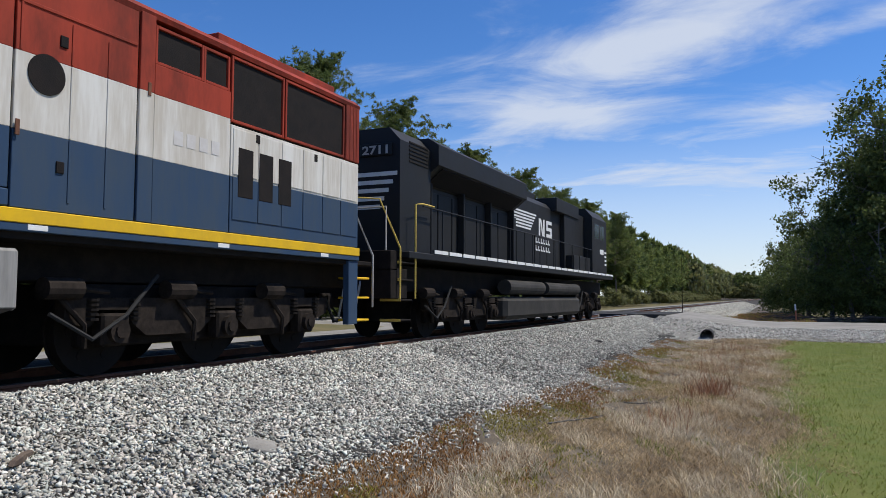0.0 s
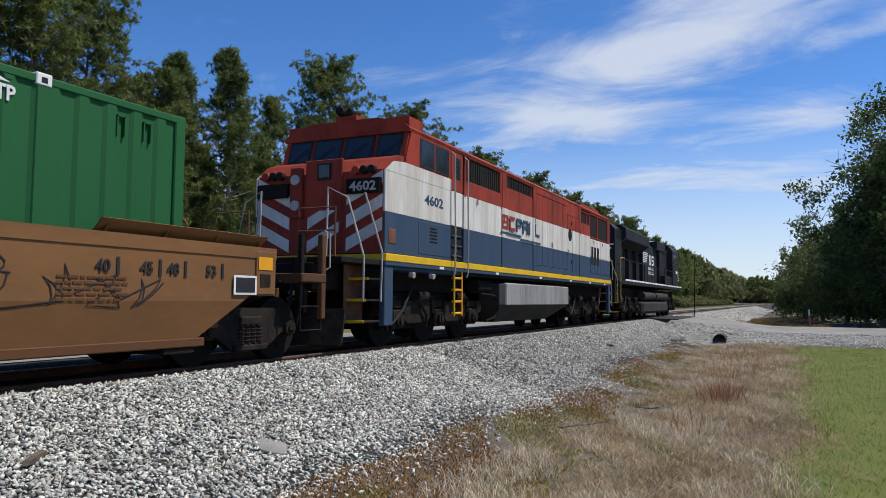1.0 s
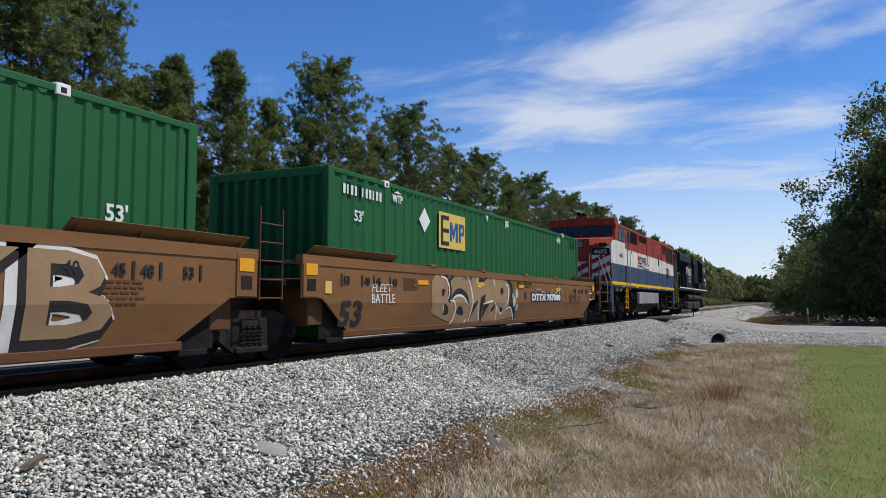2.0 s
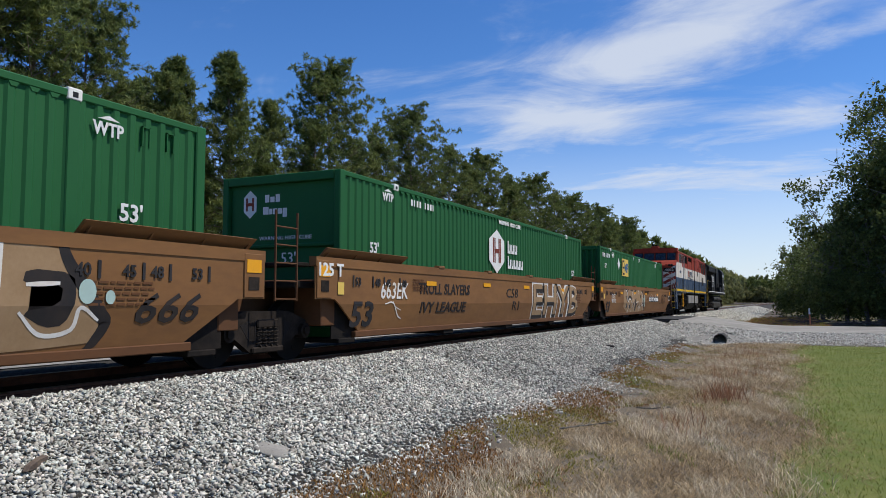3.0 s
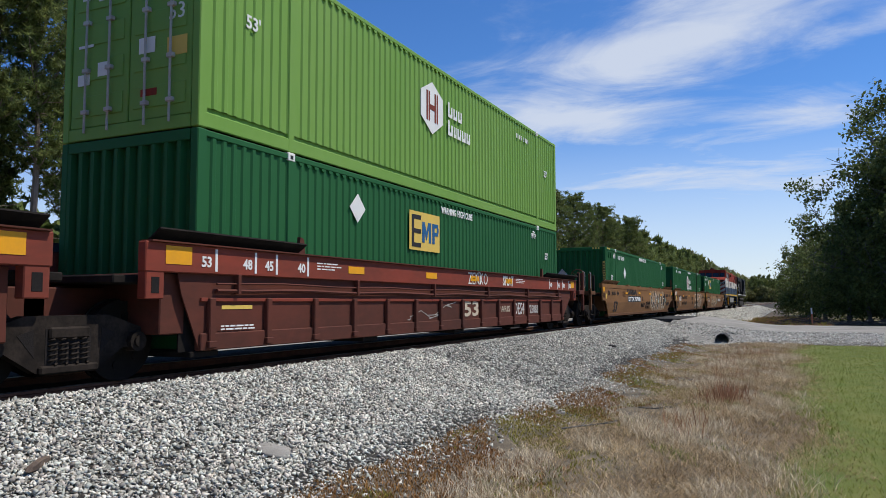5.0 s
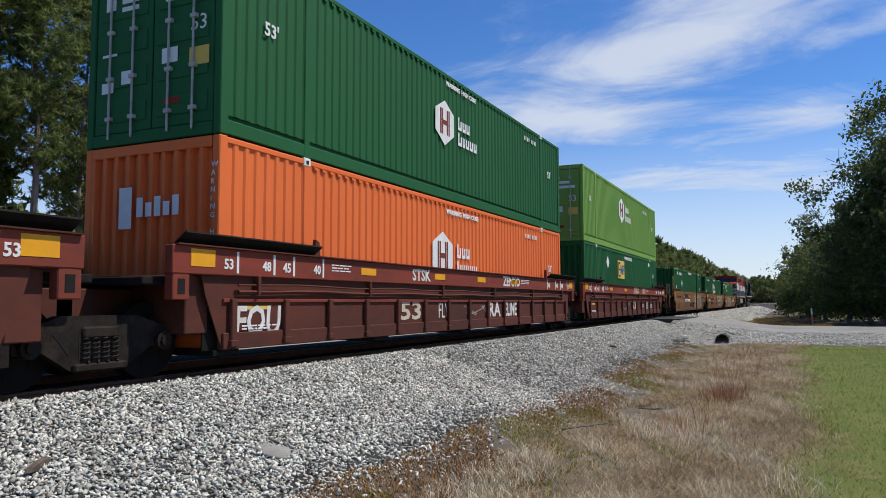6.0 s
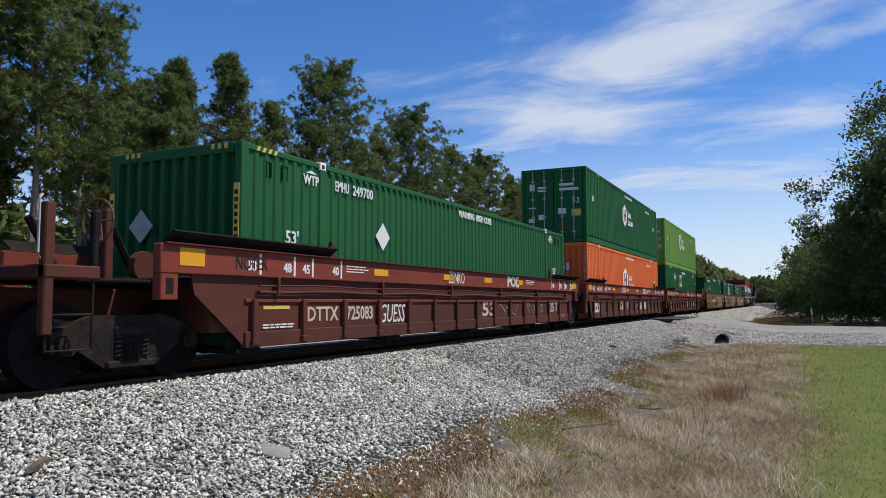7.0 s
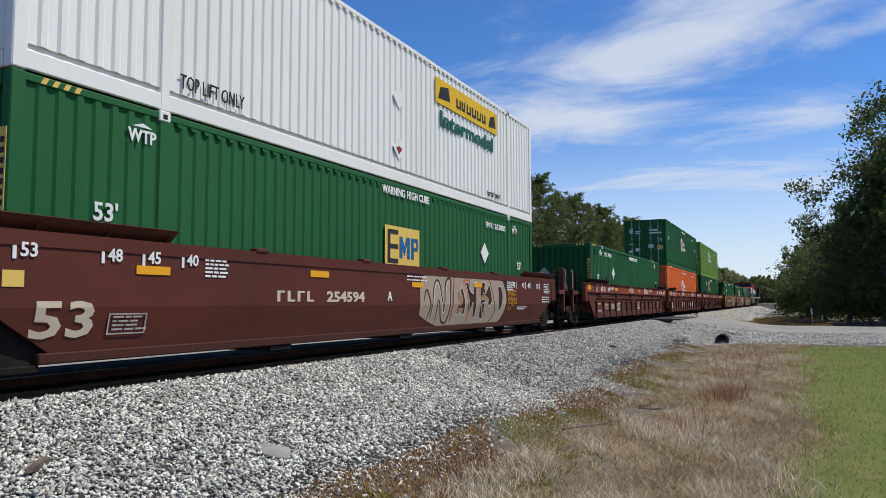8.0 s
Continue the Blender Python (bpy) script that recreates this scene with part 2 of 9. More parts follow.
M["grime_light"] = mat("dusty_steel", spec=0.12, base=(0.034, 0.026, 0.021), second=(0.009, 0.0075, 0.0065), rough=0.8, scale=4, fine=30, mixed=0.9, bump=0.2)
M["wheel"] = mat("wheel_steel", spec=0.12, base=(0.009, 0.008, 0.007), second=(0.022, 0.017, 0.014), rough=0.75, metal=0.0, scale=5, fine=30, bump=0.1)
M["black"] = mat("black_paint", spec=0.35, base=(0.008, 0.008, 0.009), second=(0.018, 0.018, 0.018), rough=0.55, scale=1.0, fine=9, mixed=0.6, bump=0.03)
M["red"] = mat("faded_red_paint", (0.36, 0.045, 0.022), (0.11, 0.024, 0.016), rough=0.72, scale=1.2, fine=11, mixed=0.85, bump=0.05, stretch=(1, 1.2, 0.4))
M["cream"] = mat("weathered_white_paint", (0.70, 0.68, 0.63), (0.43, 0.37, 0.29), rough=0.65, scale=1.6, fine=12, mixed=0.7, bump=0.04, stretch=(1, 1.6, 0.22), spread=0.2)
M["blue"] = mat("faded_blue_paint", (0.024, 0.056, 0.115), (0.05, 0.072, 0.10), rough=0.7, scale=1.4, fine=12, mixed=0.85, bump=0.04, stretch=(1, 1.5, 0.3))
M["yellow"] = mat("yellow_paint", (0.75, 0.46, 0.012), (0.55, 0.33, 0.03), rough=0.55, scale=3, fine=20, mixed=0.6, bump=0.02)
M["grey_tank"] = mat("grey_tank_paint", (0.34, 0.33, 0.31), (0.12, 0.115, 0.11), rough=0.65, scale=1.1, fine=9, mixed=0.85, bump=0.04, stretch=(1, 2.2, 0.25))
# Black tank paint; also the shade painted on the grey tank's underside and end.
M["tank_shade_black"] = mat("tank_underside", (0.055, 0.05, 0.044), (0.025, 0.024, 0.022), rough=0.7, scale=1.1, fine=9, mixed=0.8, bump=0.05)
M["handrail"] = mat("handrail_grey", (0.48, 0.46, 0.43), (0.30, 0.26, 0.22), rough=0.5, scale=6, fine=30, bump=0)
M["rubber"] = mat("black_rubber", (0.02, 0.02, 0.02), (0.04, 0.04, 0.04), rough=0.8, scale=6, fine=30)
M["glass"] = mat("cab_glass", spec=0.5, base=(0.012, 0.016, 0.018), second=(0.02, 0.024, 0.026), rough=0.16, scale=2, fine=9, bump=0, coat=0.3)
# Dark grille mesh; also the painted shade of holes, recesses and gaps.
M["mesh_dark"] = mat("grille_and_hole_shade", spec=0.15, base=(0.012, 0.011, 0.011), second=(0.028, 0.022, 0.02), rough=0.85, scale=4, fine=60, bump=0.4)
M["orange_tape"] = mat("marker_paint", (0.62, 0.20, 0.10), (0.5, 0.18, 0.1), rough=0.6, bump=0)
M["culvert"] = mat("culvert_steel", (0.03, 0.03, 0.03), (0.06, 0.055, 0.05), rough=0.8)
M["dead_wood"] = mat("dead_wood", (0.16, 0.12, 0.09), (0.08, 0.06, 0.05), rough=0.95, scale=5, fine=30, mixed=0.9, bump=0.5)
M["graf_white"] = mat("spray_white", (0.74, 0.73, 0.70), (0.55, 0.48, 0.40), rough=0.6, scale=3, fine=18, mixed=0.7, bump=0)
M["graf_black"] = mat("spray_black", (0.018, 0.017, 0.018), (0.04, 0.03, 0.025), rough=0.6, scale=3, fine=18, mixed=0.7, bump=0)
M["graf_grey"] = mat("spray_silver", (0.40, 0.32, 0.235), (0.34, 0.26, 0.18), rough=0.5, scale=2, fine=18, mixed=0.8, bump=0)
M["graf_tan"] = mat("spray_tan", (0.34, 0.225, 0.125), (0.26, 0.16, 0.08), rough=0.6, scale=2, fine=18, mixed=0.8, bump=0)
M["graf_pale"] = mat("spray_pale_grey", (0.62, 0.60, 0.58), (0.50, 0.46, 0.42), rough=0.6, scale=3, fine=18, mixed=0.7, bump=0)
M["graf_red"] = mat("spray_red", (0.62, 0.10, 0.06), (0.48, 0.10, 0.06), rough=0.6, scale=3, fine=18, mixed=0.7, bump=0)
M["graf_orange"] = mat("spray_orange", (0.55, 0.27, 0.03), (0.42, 0.20, 0.03), rough=0.6, scale=3, fine=18, mixed=0.7, bump=0)
M["graf_teal"] = mat("spray_teal", (0.38, 0.52, 0.48), (0.32, 0.40, 0.36), rough=0.6, scale=2, fine=18, bump=0)


# ---- mesh helpers ----
def box(bm, x0, x1, y0, y1, z0, z1):
    v = [bm.verts.new((x, y, z)) for x in (x0, x1) for y in (y0, y1) for z in (z0, z1)]
    for f in ((0, 1, 3, 2), (4, 6, 7, 5), (0, 4, 5, 1), (2, 3, 7, 6), (0, 2, 6, 4), (1, 5, 7, 3)):
        bm.faces.new([v[i] for i in f])


def bevel_box(bm, x0, x1, y0, y1, z0, z1, r=0.02, seg=1):
    t = bmesh.new()
    box(t, x0, x1, y0, y1, z0, z1)
    bmesh.ops.bevel(t, geom=t.edges[:], offset=min(r, 0.45 * min(abs(x1 - x0), abs(y1 - y0), abs(z1 - z0))), segments=seg, affect="EDGES")
    merge(bm, t)


def merge(bm, t, m=None):
    me = bpy.data.meshes.new("tmp")
    t.to_mesh(me)
    t.free()
    if m is not None:
        me.transform(m)
    bm.from_mesh(me)
    bpy.data.meshes.remove(me)


def prism(bm, pts, y0, y1):
    """A profile of (x, z) points drawn along y."""
    a = [bm.verts.new((x, y0, z)) for x, z in pts]
    b = [bm.verts.new((x, y1, z)) for x, z in pts]
    n = len(pts)
    bm.faces.new(a)
    bm.faces.new(b[::-1])
    for i in range(n):
        bm.faces.new((a[i], b[i], b[(i + 1) % n], a[(i + 1) % n]))


def slab(bm, pts, x0, x1):
    """A profile of (y, z) points drawn along x."""
    a = [bm.verts.new((x0, y, z)) for y, z in pts]
    b = [bm.verts.new((x1, y, z)) for y, z in pts]
    n = len(pts)
    bm.faces.new(a)
    bm.faces.new(b[::-1])
    for i in range(n):
        bm.faces.new((a[i], b[i], b[(i + 1) % n], a[(i + 1) % n]))


def tube(bm, pts, r, seg=8, r1=None):
    """A round bar through the points."""
    pts = [Vector(p) for p in pts]
    rings = []
    for i, p in enumerate(pts):
        d = (pts[min(i + 1, len(pts) - 1)] - pts[max(i - 1, 0)]).normalized()
        a = d.cross(Vector((0, 0, 1)) if abs(d.z) < 0.9 else Vector((1, 0, 0))).normalized()
        b = d.cross(a)
        k = r if r1 is None else r + (r1 - r) * i / (len(pts) - 1)
        rings.append([bm.verts.new(p + (a * math.cos(t) + b * math.sin(t)) * k) for t in [2 * math.pi * j / seg for j in range(seg)]])
    for u, w in zip(rings, rings[1:]):
        for j in range(seg):
            bm.faces.new((u[j], u[(j + 1) % seg], w[(j + 1) % seg], w[j]))
    bm.faces.new(rings[0][::-1])
    bm.faces.new(rings[-1])


def finish(name, bm, material, smooth=False, normals=True):
    me = bpy.data.meshes.new(name)
    if normals:
        bmesh.ops.recalc_face_normals(bm, faces=bm.faces[:])
    bm.to_mesh(me)
    bm.free()
    me.materials.append(material)
    if smooth:
        me.polygons.foreach_set("use_smooth", [True] * len(me.polygons))
    return me


def part(name, bm, material, parent, label="", smooth=False):
    ob = new(name, finish(name, bm, material, smooth))
    ob.parent = parent
    if label:
        ob["label"] = label
    return ob


def thing(name, bm, material, label, category, group="", kind="", smooth=False):
    return tagged(new(name, finish(name, bm, material, smooth)), label, category, group, kind)


def lump(name, verts, faces, material, smooth=False):
    """A mesh from arrays: verts (n, 3), faces (m, k)."""
    me = bpy.data.meshes.new(name)
    verts, faces = np.asarray(verts, np.float32), np.asarray(faces, np.int32)
    k = faces.shape[1]
    me.vertices.add(len(verts))
    me.vertices.foreach_set("co", verts.ravel())
    me.loops.add(faces.size)
    me.loops.foreach_set("vertex_index", faces.ravel())
    me.polygons.add(len(faces))
    me.polygons.foreach_set("loop_start", np.arange(0, faces.size, k, dtype=np.int32))
    me.update(calc_edges=True)
    me.materials.append(material)
    if smooth:
        me.polygons.foreach_set("use_smooth", [True] * len(me.polygons))
    return me


def writing(name, text, material, parent, x, y, z, h, width=None, slant=0.0, bold=0.0, face="side", label="", thick=0.004):
    """Raised lettering on a side that faces +x (or an end that faces -y); y, z: left foot; h: height of capitals."""
    cu = bpy.data.curves.new(name, "FONT")
    cu.body, cu.size, cu.offset, cu.shear, cu.extrude = text, h / 0.7, bold, slant, thick
    cu.resolution_u = 2
    ob = bpy.data.objects.new(name, cu)
    me = bpy.data.meshes.new_from_object(ob)
    bpy.data.objects.remove(ob)
    xs = [v.co.x for v in me.vertices] or [0, 1]
    k = (width / (max(xs) - min(xs))) if width else 1.0
    if face == "side":
        m = Matrix(((0, 0, 1, x), (k, 0, 0, y - min(xs) * k), (0, 1, 0, z), (0, 0, 0, 1)))
    else:
        m = Matrix(((k, 0, 0, x - min(xs) * k), (0, 0, -1, y), (0, 1, 0, z), (0, 0, 0, 1)))
    me.transform(m)
    me.materials.clear()
    me.materials.append(material)
    ob = new(name, me)
    ob.parent = parent
    if label:
        ob["label"] = label
    return ob


def plate(bm, y0, y1, z0, z1, x, t=0.006):
    """A thin flat marking on a side at x."""
    box(bm, x, x + t, y0, y1, z0, z1)


def poly(bm, pts, x, t=0.006):
    """A flat marking with an outline of (y, z) points."""
    slab(bm, pts, x, x + t)


# ---- the ground ----
def smooth(a, b, v):
    t = np.clip((v - a) / (b - a), 0, 1)
    return t * t * (3 - 2 * t)


def wave(x, y):
    return 0.5 * np.sin(1.7 * x + 0.9 * y + 0.6) + 0.3 * np.sin(3.1 * y - 2.3 * x) + 0.2 * np.sin(5.3 * x + 4.1 * y + 1.1)


def edge_of_ballast(y):
    return 4.25 + 0.22 * np.sin(y * 0.55) + 0.12 * np.sin(y * 1.7 + 1) - 0.35 * smooth(14, 26, y)


def ground_z(x, y):
    """Natural ground: nearly flat, a shallow ditch beside the track."""
    z = -0.74 + 0.02 * wave(x * 0.8, y * 0.8)
    z = z - 0.10 * np.exp(-((x - 5.3) / 0.8) ** 2) * smooth(2, 10, y)
    return z


def berm_z(x):
    """Ballast section: a crest just outside the ties, then an even slope."""
    a = np.abs(x)
    inner = -0.12 + 0.10 * smooth(1.05, 1.40, a)
    return np.where(a < 1.62, inner, -0.02 - (a - 1.62) * np.where(x > 0, 0.285, 0.085))


def road_top(x):
    return 0.0 - 0.52 * smooth(2.6, 8.0, np.abs(x))


def road_z(x, y):
    """Embankment of the crossing road, which meets the rails at y = 44."""
    mid, half = 45.0, 4.6
    d = np.maximum(np.abs(y - mid) - half, 0)
    bank = road_top(x) + (-0.88 - road_top(x)) * np.clip(d / np.where(y < mid, 8.2, 4.5), 0, 1.3)
    return bank + 0.40 * np.exp(-((x - 5.55) / 0.9) ** 2 - ((y - 34.2) / 1.3) ** 2)


def grid(name, xs, ys, zfun, material, label, category, kind="structure"):
    X, Y = np.meshgrid(np.asarray(xs, float), np.asarray(ys, float), indexing="ij")
    Z = zfun(X, Y)
    v = np.stack([X, Y, Z], -1).reshape(-1, 3)
    nx, ny = X.shape
    i = np.arange((nx - 1) * ny).reshape(nx - 1, ny)[:, :-1].ravel()
    f = np.stack([i, i + ny, i + ny + 1, i + 1], 1)
    return tagged(new(name, lump(name, v, f, material, True)), label, category, "", kind)


def spaced(lo, hi, near, far, dense):
    """Coordinates dense between near and far, wide apart outside."""
    mid = np.arange(near, far + 1e-6, dense)
    left = near - np.cumsum(dense * 1.35 ** np.arange(1, 60))
    right = far + np.cumsum(dense * 1.35 ** np.arange(1, 60))
    return np.concatenate([[lo], left[left > lo][::-1], mid, right[right < hi], [hi]])


grid("ground", spaced(-1500, 1500, 2, 14, 0.3), spaced(-600, 3000, 0, 34, 0.4), lambda x, y: ground_z(x, y) - 0.25 * smooth(14, 6, np.abs(x + 2)) * (x < 4) * (x > -6), M["soil"], "sandy soil under thin dry grass", "ground")
grid("forest_ground", np.linspace(-60, -7, 40), np.linspace(-30, 420, 120), lambda x, y: ground_z(x, y) + 0.05 + 0.05 * wave(x * 0.3, y * 0.3), M["forest_floor"], "weedy forest floor under the pines", "ground")
grid("woods_ground", np.linspace(7.6, 70, 40), np.linspace(55, 420, 90), lambda x, y: ground_z(x, y) + 0.05 + 0.08 * wave(x * 0.3, y * 0.3), M["forest_floor"], "leaf-strewn ground under the broadleaf woods", "ground")
grid("lawn", np.arange(8.0, 40.1, 0.4), np.arange(-6, 31.1, 0.4), lambda x, y: ground_z(x, y) + 0.035 - 0.05 * smooth(8.6, 8.0, x + 0.25 * np.sin(y)), M["turf"], "mown green lawn beside the dry verge", "lawn")
# The bed's dark colour holds the shade below the cars and between stones.
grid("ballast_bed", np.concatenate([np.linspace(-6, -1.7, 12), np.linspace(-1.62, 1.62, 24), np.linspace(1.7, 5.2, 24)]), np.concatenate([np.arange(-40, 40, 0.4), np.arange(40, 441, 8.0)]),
     lambda x, y: berm_z(x) + 0.012 * wave(x * 6, y * 6), M["ballast_bed"], "crushed-stone ballast bed under the track, darkened with painted shade", "ballast")
grid("road", np.concatenate([np.linspace(-30, -2.4, 20), np.linspace(1.9, 60, 90)]), np.arange(31, 58.1, 0.5),
     lambda x, y: np.where(np.abs(x) < 2.45, np.minimum(road_z(x, y), np.where(np.abs(y - 44.2) < 4.0, -0.01, -3)), road_z(x, y)) + 0.012 * wave(x * 2, y * 2), M["road_gravel"], "pale gravel road climbing to the crossing", "road")


grid("gravel_strip", np.linspace(-12.5, -4.4, 18), np.arange(-40, 400, 4.0), lambda x, y: -0.235 - 0.066 * (-x - 4.4) + 0.01 * wave(x, y), M["road_gravel"], "pale gravel strip on the far side of the track", "gravel")


def crossing():
    bm = bmesh.new()
    for x0, x1 in ((-2.6, -0.86), (-0.62, 0.62), (0.86, 2.9)):
        n = 6
        for i in range(n):
            a, b = x0 + (x1 - x0) * i / n, x0 + (x1 - x0) * (i + 1) / n
            za, zb = [max(0.012 - 0.16 * max(0, abs(v) - 2.4) / 2, float(road_top(np.array(v))) + 0.035) for v in (a, b)]
            slab(bm, [(40.3, za - 0.2), (48.2, za - 0.2), (48.2, za), (40.3, za)], a, b - 0.002)
    thing("crossing_pavement", bm, M["asphalt"], "dark asphalt panels between and beside the rails", "road crossing", kind="structure")


crossing()


def track():
    for side in (-1, 1):
        x = side * 0.7525
        rail = tagged(new("rail"), "rusty steel rail with a worn bright head", "rail", "rails of the track", "structure")
        bm = bmesh.new()
        prism(bm, [(x - 0.075, -0.18), (x + 0.075, -0.18), (x + 0.075, -0.168), (x + 0.012, -0.15), (x + 0.010, -0.045), (x + 0.036, -0.034),
                   (x + 0.036, -0.006), (x - 0.036, -0.006), (x - 0.036, -0.034), (x - 0.010, -0.045), (x - 0.012, -0.15), (x - 0.075, -0.168)], -40, 430)
        part("web", bm, M["rail"], rail)
        bm = bmesh.new()
        prism(bm, [(x - 0.034, -0.006), (x + 0.034, -0.006), (x + 0.026, 0.0), (x - 0.026, 0.0)], -40, 430)
        part("head", bm, M["rail_head"], rail)
    bm = bmesh.new()
    bevel_box(bm, -1.3, 1.3, -0.115, 0.115, -0.36, -0.182, 0.012)
    me = finish("tie", bm, M["tie"])
    bed = tagged(new("tie_row"), "weathered dark timber ties under the rails", "railway ties", "", "structure")
    y = -12.0
    while y < 100:
        if not 39.5 < y < 48.5:
            ob = new("tie", me)
            ob.parent = bed
            ob.location = (random.uniform(-0.03, 0.03), y + random.uniform(-0.02, 0.02), random.uniform(-0.008, 0.004))
            ob.rotation_euler = (0, 0, random.uniform(-0.012, 0.012))
        y += 0.5


track()


# ---- loose stones, as one object each ----
def stone_shapes(n, rng, low=False):
    if low:
        v = np.array([(1, 0, 0), (-1, 0, 0), (0, 1, 0), (0, -1, 0), (0, 0, 1), (0, 0, -1)], float)
        f = np.array([(0, 2, 4), (2, 1, 4), (1, 3, 4), (3, 0, 4), (2, 0, 5), (1, 2, 5), (3, 1, 5), (0, 3, 5)])
    else:
        v = np.array([(x, y, z) for x in (-1, 1) for y in (-1, 1) for z in (-1, 1)], float) * 0.72
        q = ((0, 1, 3, 2), (4, 6, 7, 5), (0, 4, 5, 1), (2, 3, 7, 6), (0, 2, 6, 4), (1, 5, 7, 3))
        f = np.array([t for a, b, c, d in q for t in ((a, b, c), (a, c, d))])
    out = []
    for _ in range(n):
        w = v * (1 + rng.uniform(-0.42, 0.42, (len(v), 1))) + rng.uniform(-0.22, 0.22, v.shape)
        for _ in range(3):                      # broken faces
            d = rng.normal(size=3)
            d /= np.linalg.norm(d)
            k = rng.uniform(0.30, 0.62)
            w = w - np.clip(w @ d - k, 0, None)[:, None] * d
        out.append(w * np.array([1.0, rng.uniform(0.5, 0.85), rng.uniform(0.35, 0.6)]))
    return out, f


def turn_matrices(rng, n, tilt):
    a = rng.uniform(0, 2 * np.pi, n)
    b = rng.normal(0, tilt, n)
    c = rng.normal(0, tilt, n)
    ca, sa, cb, sb, cc, sc = np.cos(a), np.sin(a), np.cos(b), np.sin(b), np.cos(c), np.sin(c)
    Z = np.zeros((n, 3, 3)); X = np.zeros((n, 3, 3)); Y = np.zeros((n, 3, 3))
    Z[:, 0, 0], Z[:, 0, 1], Z[:, 1, 0], Z[:, 1, 1], Z[:, 2, 2] = ca, -sa, sa, ca, 1
    X[:, 0, 0], X[:, 1, 1], X[:, 1, 2], X[:, 2, 1], X[:, 2, 2] = 1, cb, -sb, sb, cb
    Y[:, 1, 1], Y[:, 0, 0], Y[:, 0, 2], Y[:, 2, 0], Y[:, 2, 2] = 1, cc, sc, -sc, cc
    return X @ Y @ Z


def scatter_stones(name, P, size, label, low=False, seed=5):
    rng = np.random.default_rng(seed)
    shapes, f = stone_shapes(12, rng, low)
    n = len(P)
    pick = rng.integers(0, 12, n)
    V = np.stack(shapes)[pick]
    V = np.einsum("nij,nkj->nki", turn_matrices(rng, n, 0.55), V)
    V = V * size[:, None, None] + P[:, None, :]
    k = V.shape[1]
    F = (f[None] + (np.arange(n) * k)[:, None, None]).reshape(-1, 3)
    return tagged(new(name, lump(name, V.reshape(-1, 3), F, M["stone"])), label, "stones", "", "stuff")


def ballast():
    rng = np.random.default_rng(11)

    def band(n, y0, y1, x0=1.28, x1=4.9):
        x, y = rng.uniform(x0, x1, n), rng.uniform(y0, y1, n)
        e = edge_of_ballast(y)
        keep = (x < e - 0.35) | (rng.random(n) < np.clip(1 - (x - e + 0.35) / 0.75, 0, 1) ** 1.6)
        x, y = x[keep], y[keep]
        z = np.maximum(berm_z(x), ground_z(x, y)) + rng.uniform(-0.012, 0.022, len(x))
        return np.stack([x, y, z], 1)
    P = band(62000, 2.6, 13)
    scatter_stones("ballast_stones", P, 0.015 + 0.024 * rng.random(len(P)) ** 1.4, "angular grey ballast stones on the track shoulder")
    P = band(16000, -30, 2.6)
    scatter_stones("ballast_stones", P, rng.uniform(0.03, 0.055, len(P)), "angular grey ballast stones on the track shoulder", True, 4)
    P = band(56000, 13, 40.4)
    scatter_stones("ballast_stones", P, rng.uniform(0.022, 0.046, len(P)), "angular grey ballast stones on the track shoulder", True, 6)
    n = 5200                                              # strays in the ditch
    y = 3 + 29 * rng.random(n) ** 1.3
    x = edge_of_ballast(y) - 0.2 + np.abs(rng.normal(0, 0.62, n))
    P = np.stack([x, y, ground_z(x, y) + 0.008], 1)
    scatter_stones("stray_stones", P, rng.uniform(0.012, 0.036, n), "scattered stones in the ditch soil", False, 9)
    n = 12000
    x, y = rng.uniform(2.6, 20, n), rng.uniform(31.2, 39.6, n)
    keep = rng.random(n) < np.where(x < 8, 0.8, 0.9 * smooth(31, 33, y))
    x, y = x[keep], y[keep]
    P = np.stack([x, y, np.maximum(road_z(x, y), ground_z(x, y)) + 0.01], 1)
    scatter_stones("verge_stones", P, rng.uniform(0.03, 0.075, len(P)), "pale broken stones on the road bank", True, 7)
    n = 17000
    x, y = rng.uniform(1.4, 5.2, n), 49 + 130 * rng.random(n) ** 1.4
    P = np.stack([x, y, np.maximum(berm_z(x), ground_z(x, y)) + 0.01], 1)
    scatter_stones("far_ballast_stones", P, rng.uniform(0.07, 0.14, len(P)), "ballast stones beyond the crossing", True, 8)


ballast()


# ---- grass ----
def blades(name, P, height, lean, width, material, label, seed):
    """Blades with a bend, two triangles and a tip each."""
    rng = np.random.default_rng(seed)
    n = len(P)
    a = rng.uniform(0, 2 * np.pi, n)
    side = np.stack([np.cos(a), np.sin(a), np.zeros(n)], 1) * (width * rng.uniform(0.6, 1.3, n))[:, None]
    b = rng.uniform(0, 2 * np.pi, n)
    off = np.stack([np.cos(b), np.sin(b), np.zeros(n)], 1) * (lean * height * rng.uniform(0.2, 1.0, n))[:, None]
    up = np.stack([np.zeros(n), np.zeros(n), height], 1)
    v = np.stack([P - side, P + side, P + up * 0.6 + off * 0.4 + side * 0.7, P + up * 0.6 + off * 0.4 - side * 0.7, P + up * 0.95 + off], 1)
    base = np.arange(n)[:, None] * 5
    f = np.concatenate([base + np.array([[0, 1, 2]]), base + np.array([[0, 2, 3]]), base + np.array([[3, 2, 4]])])
    return tagged(new(name, lump(name, v.reshape(-1, 3), f, material)), label, "grass", "", "stuff")


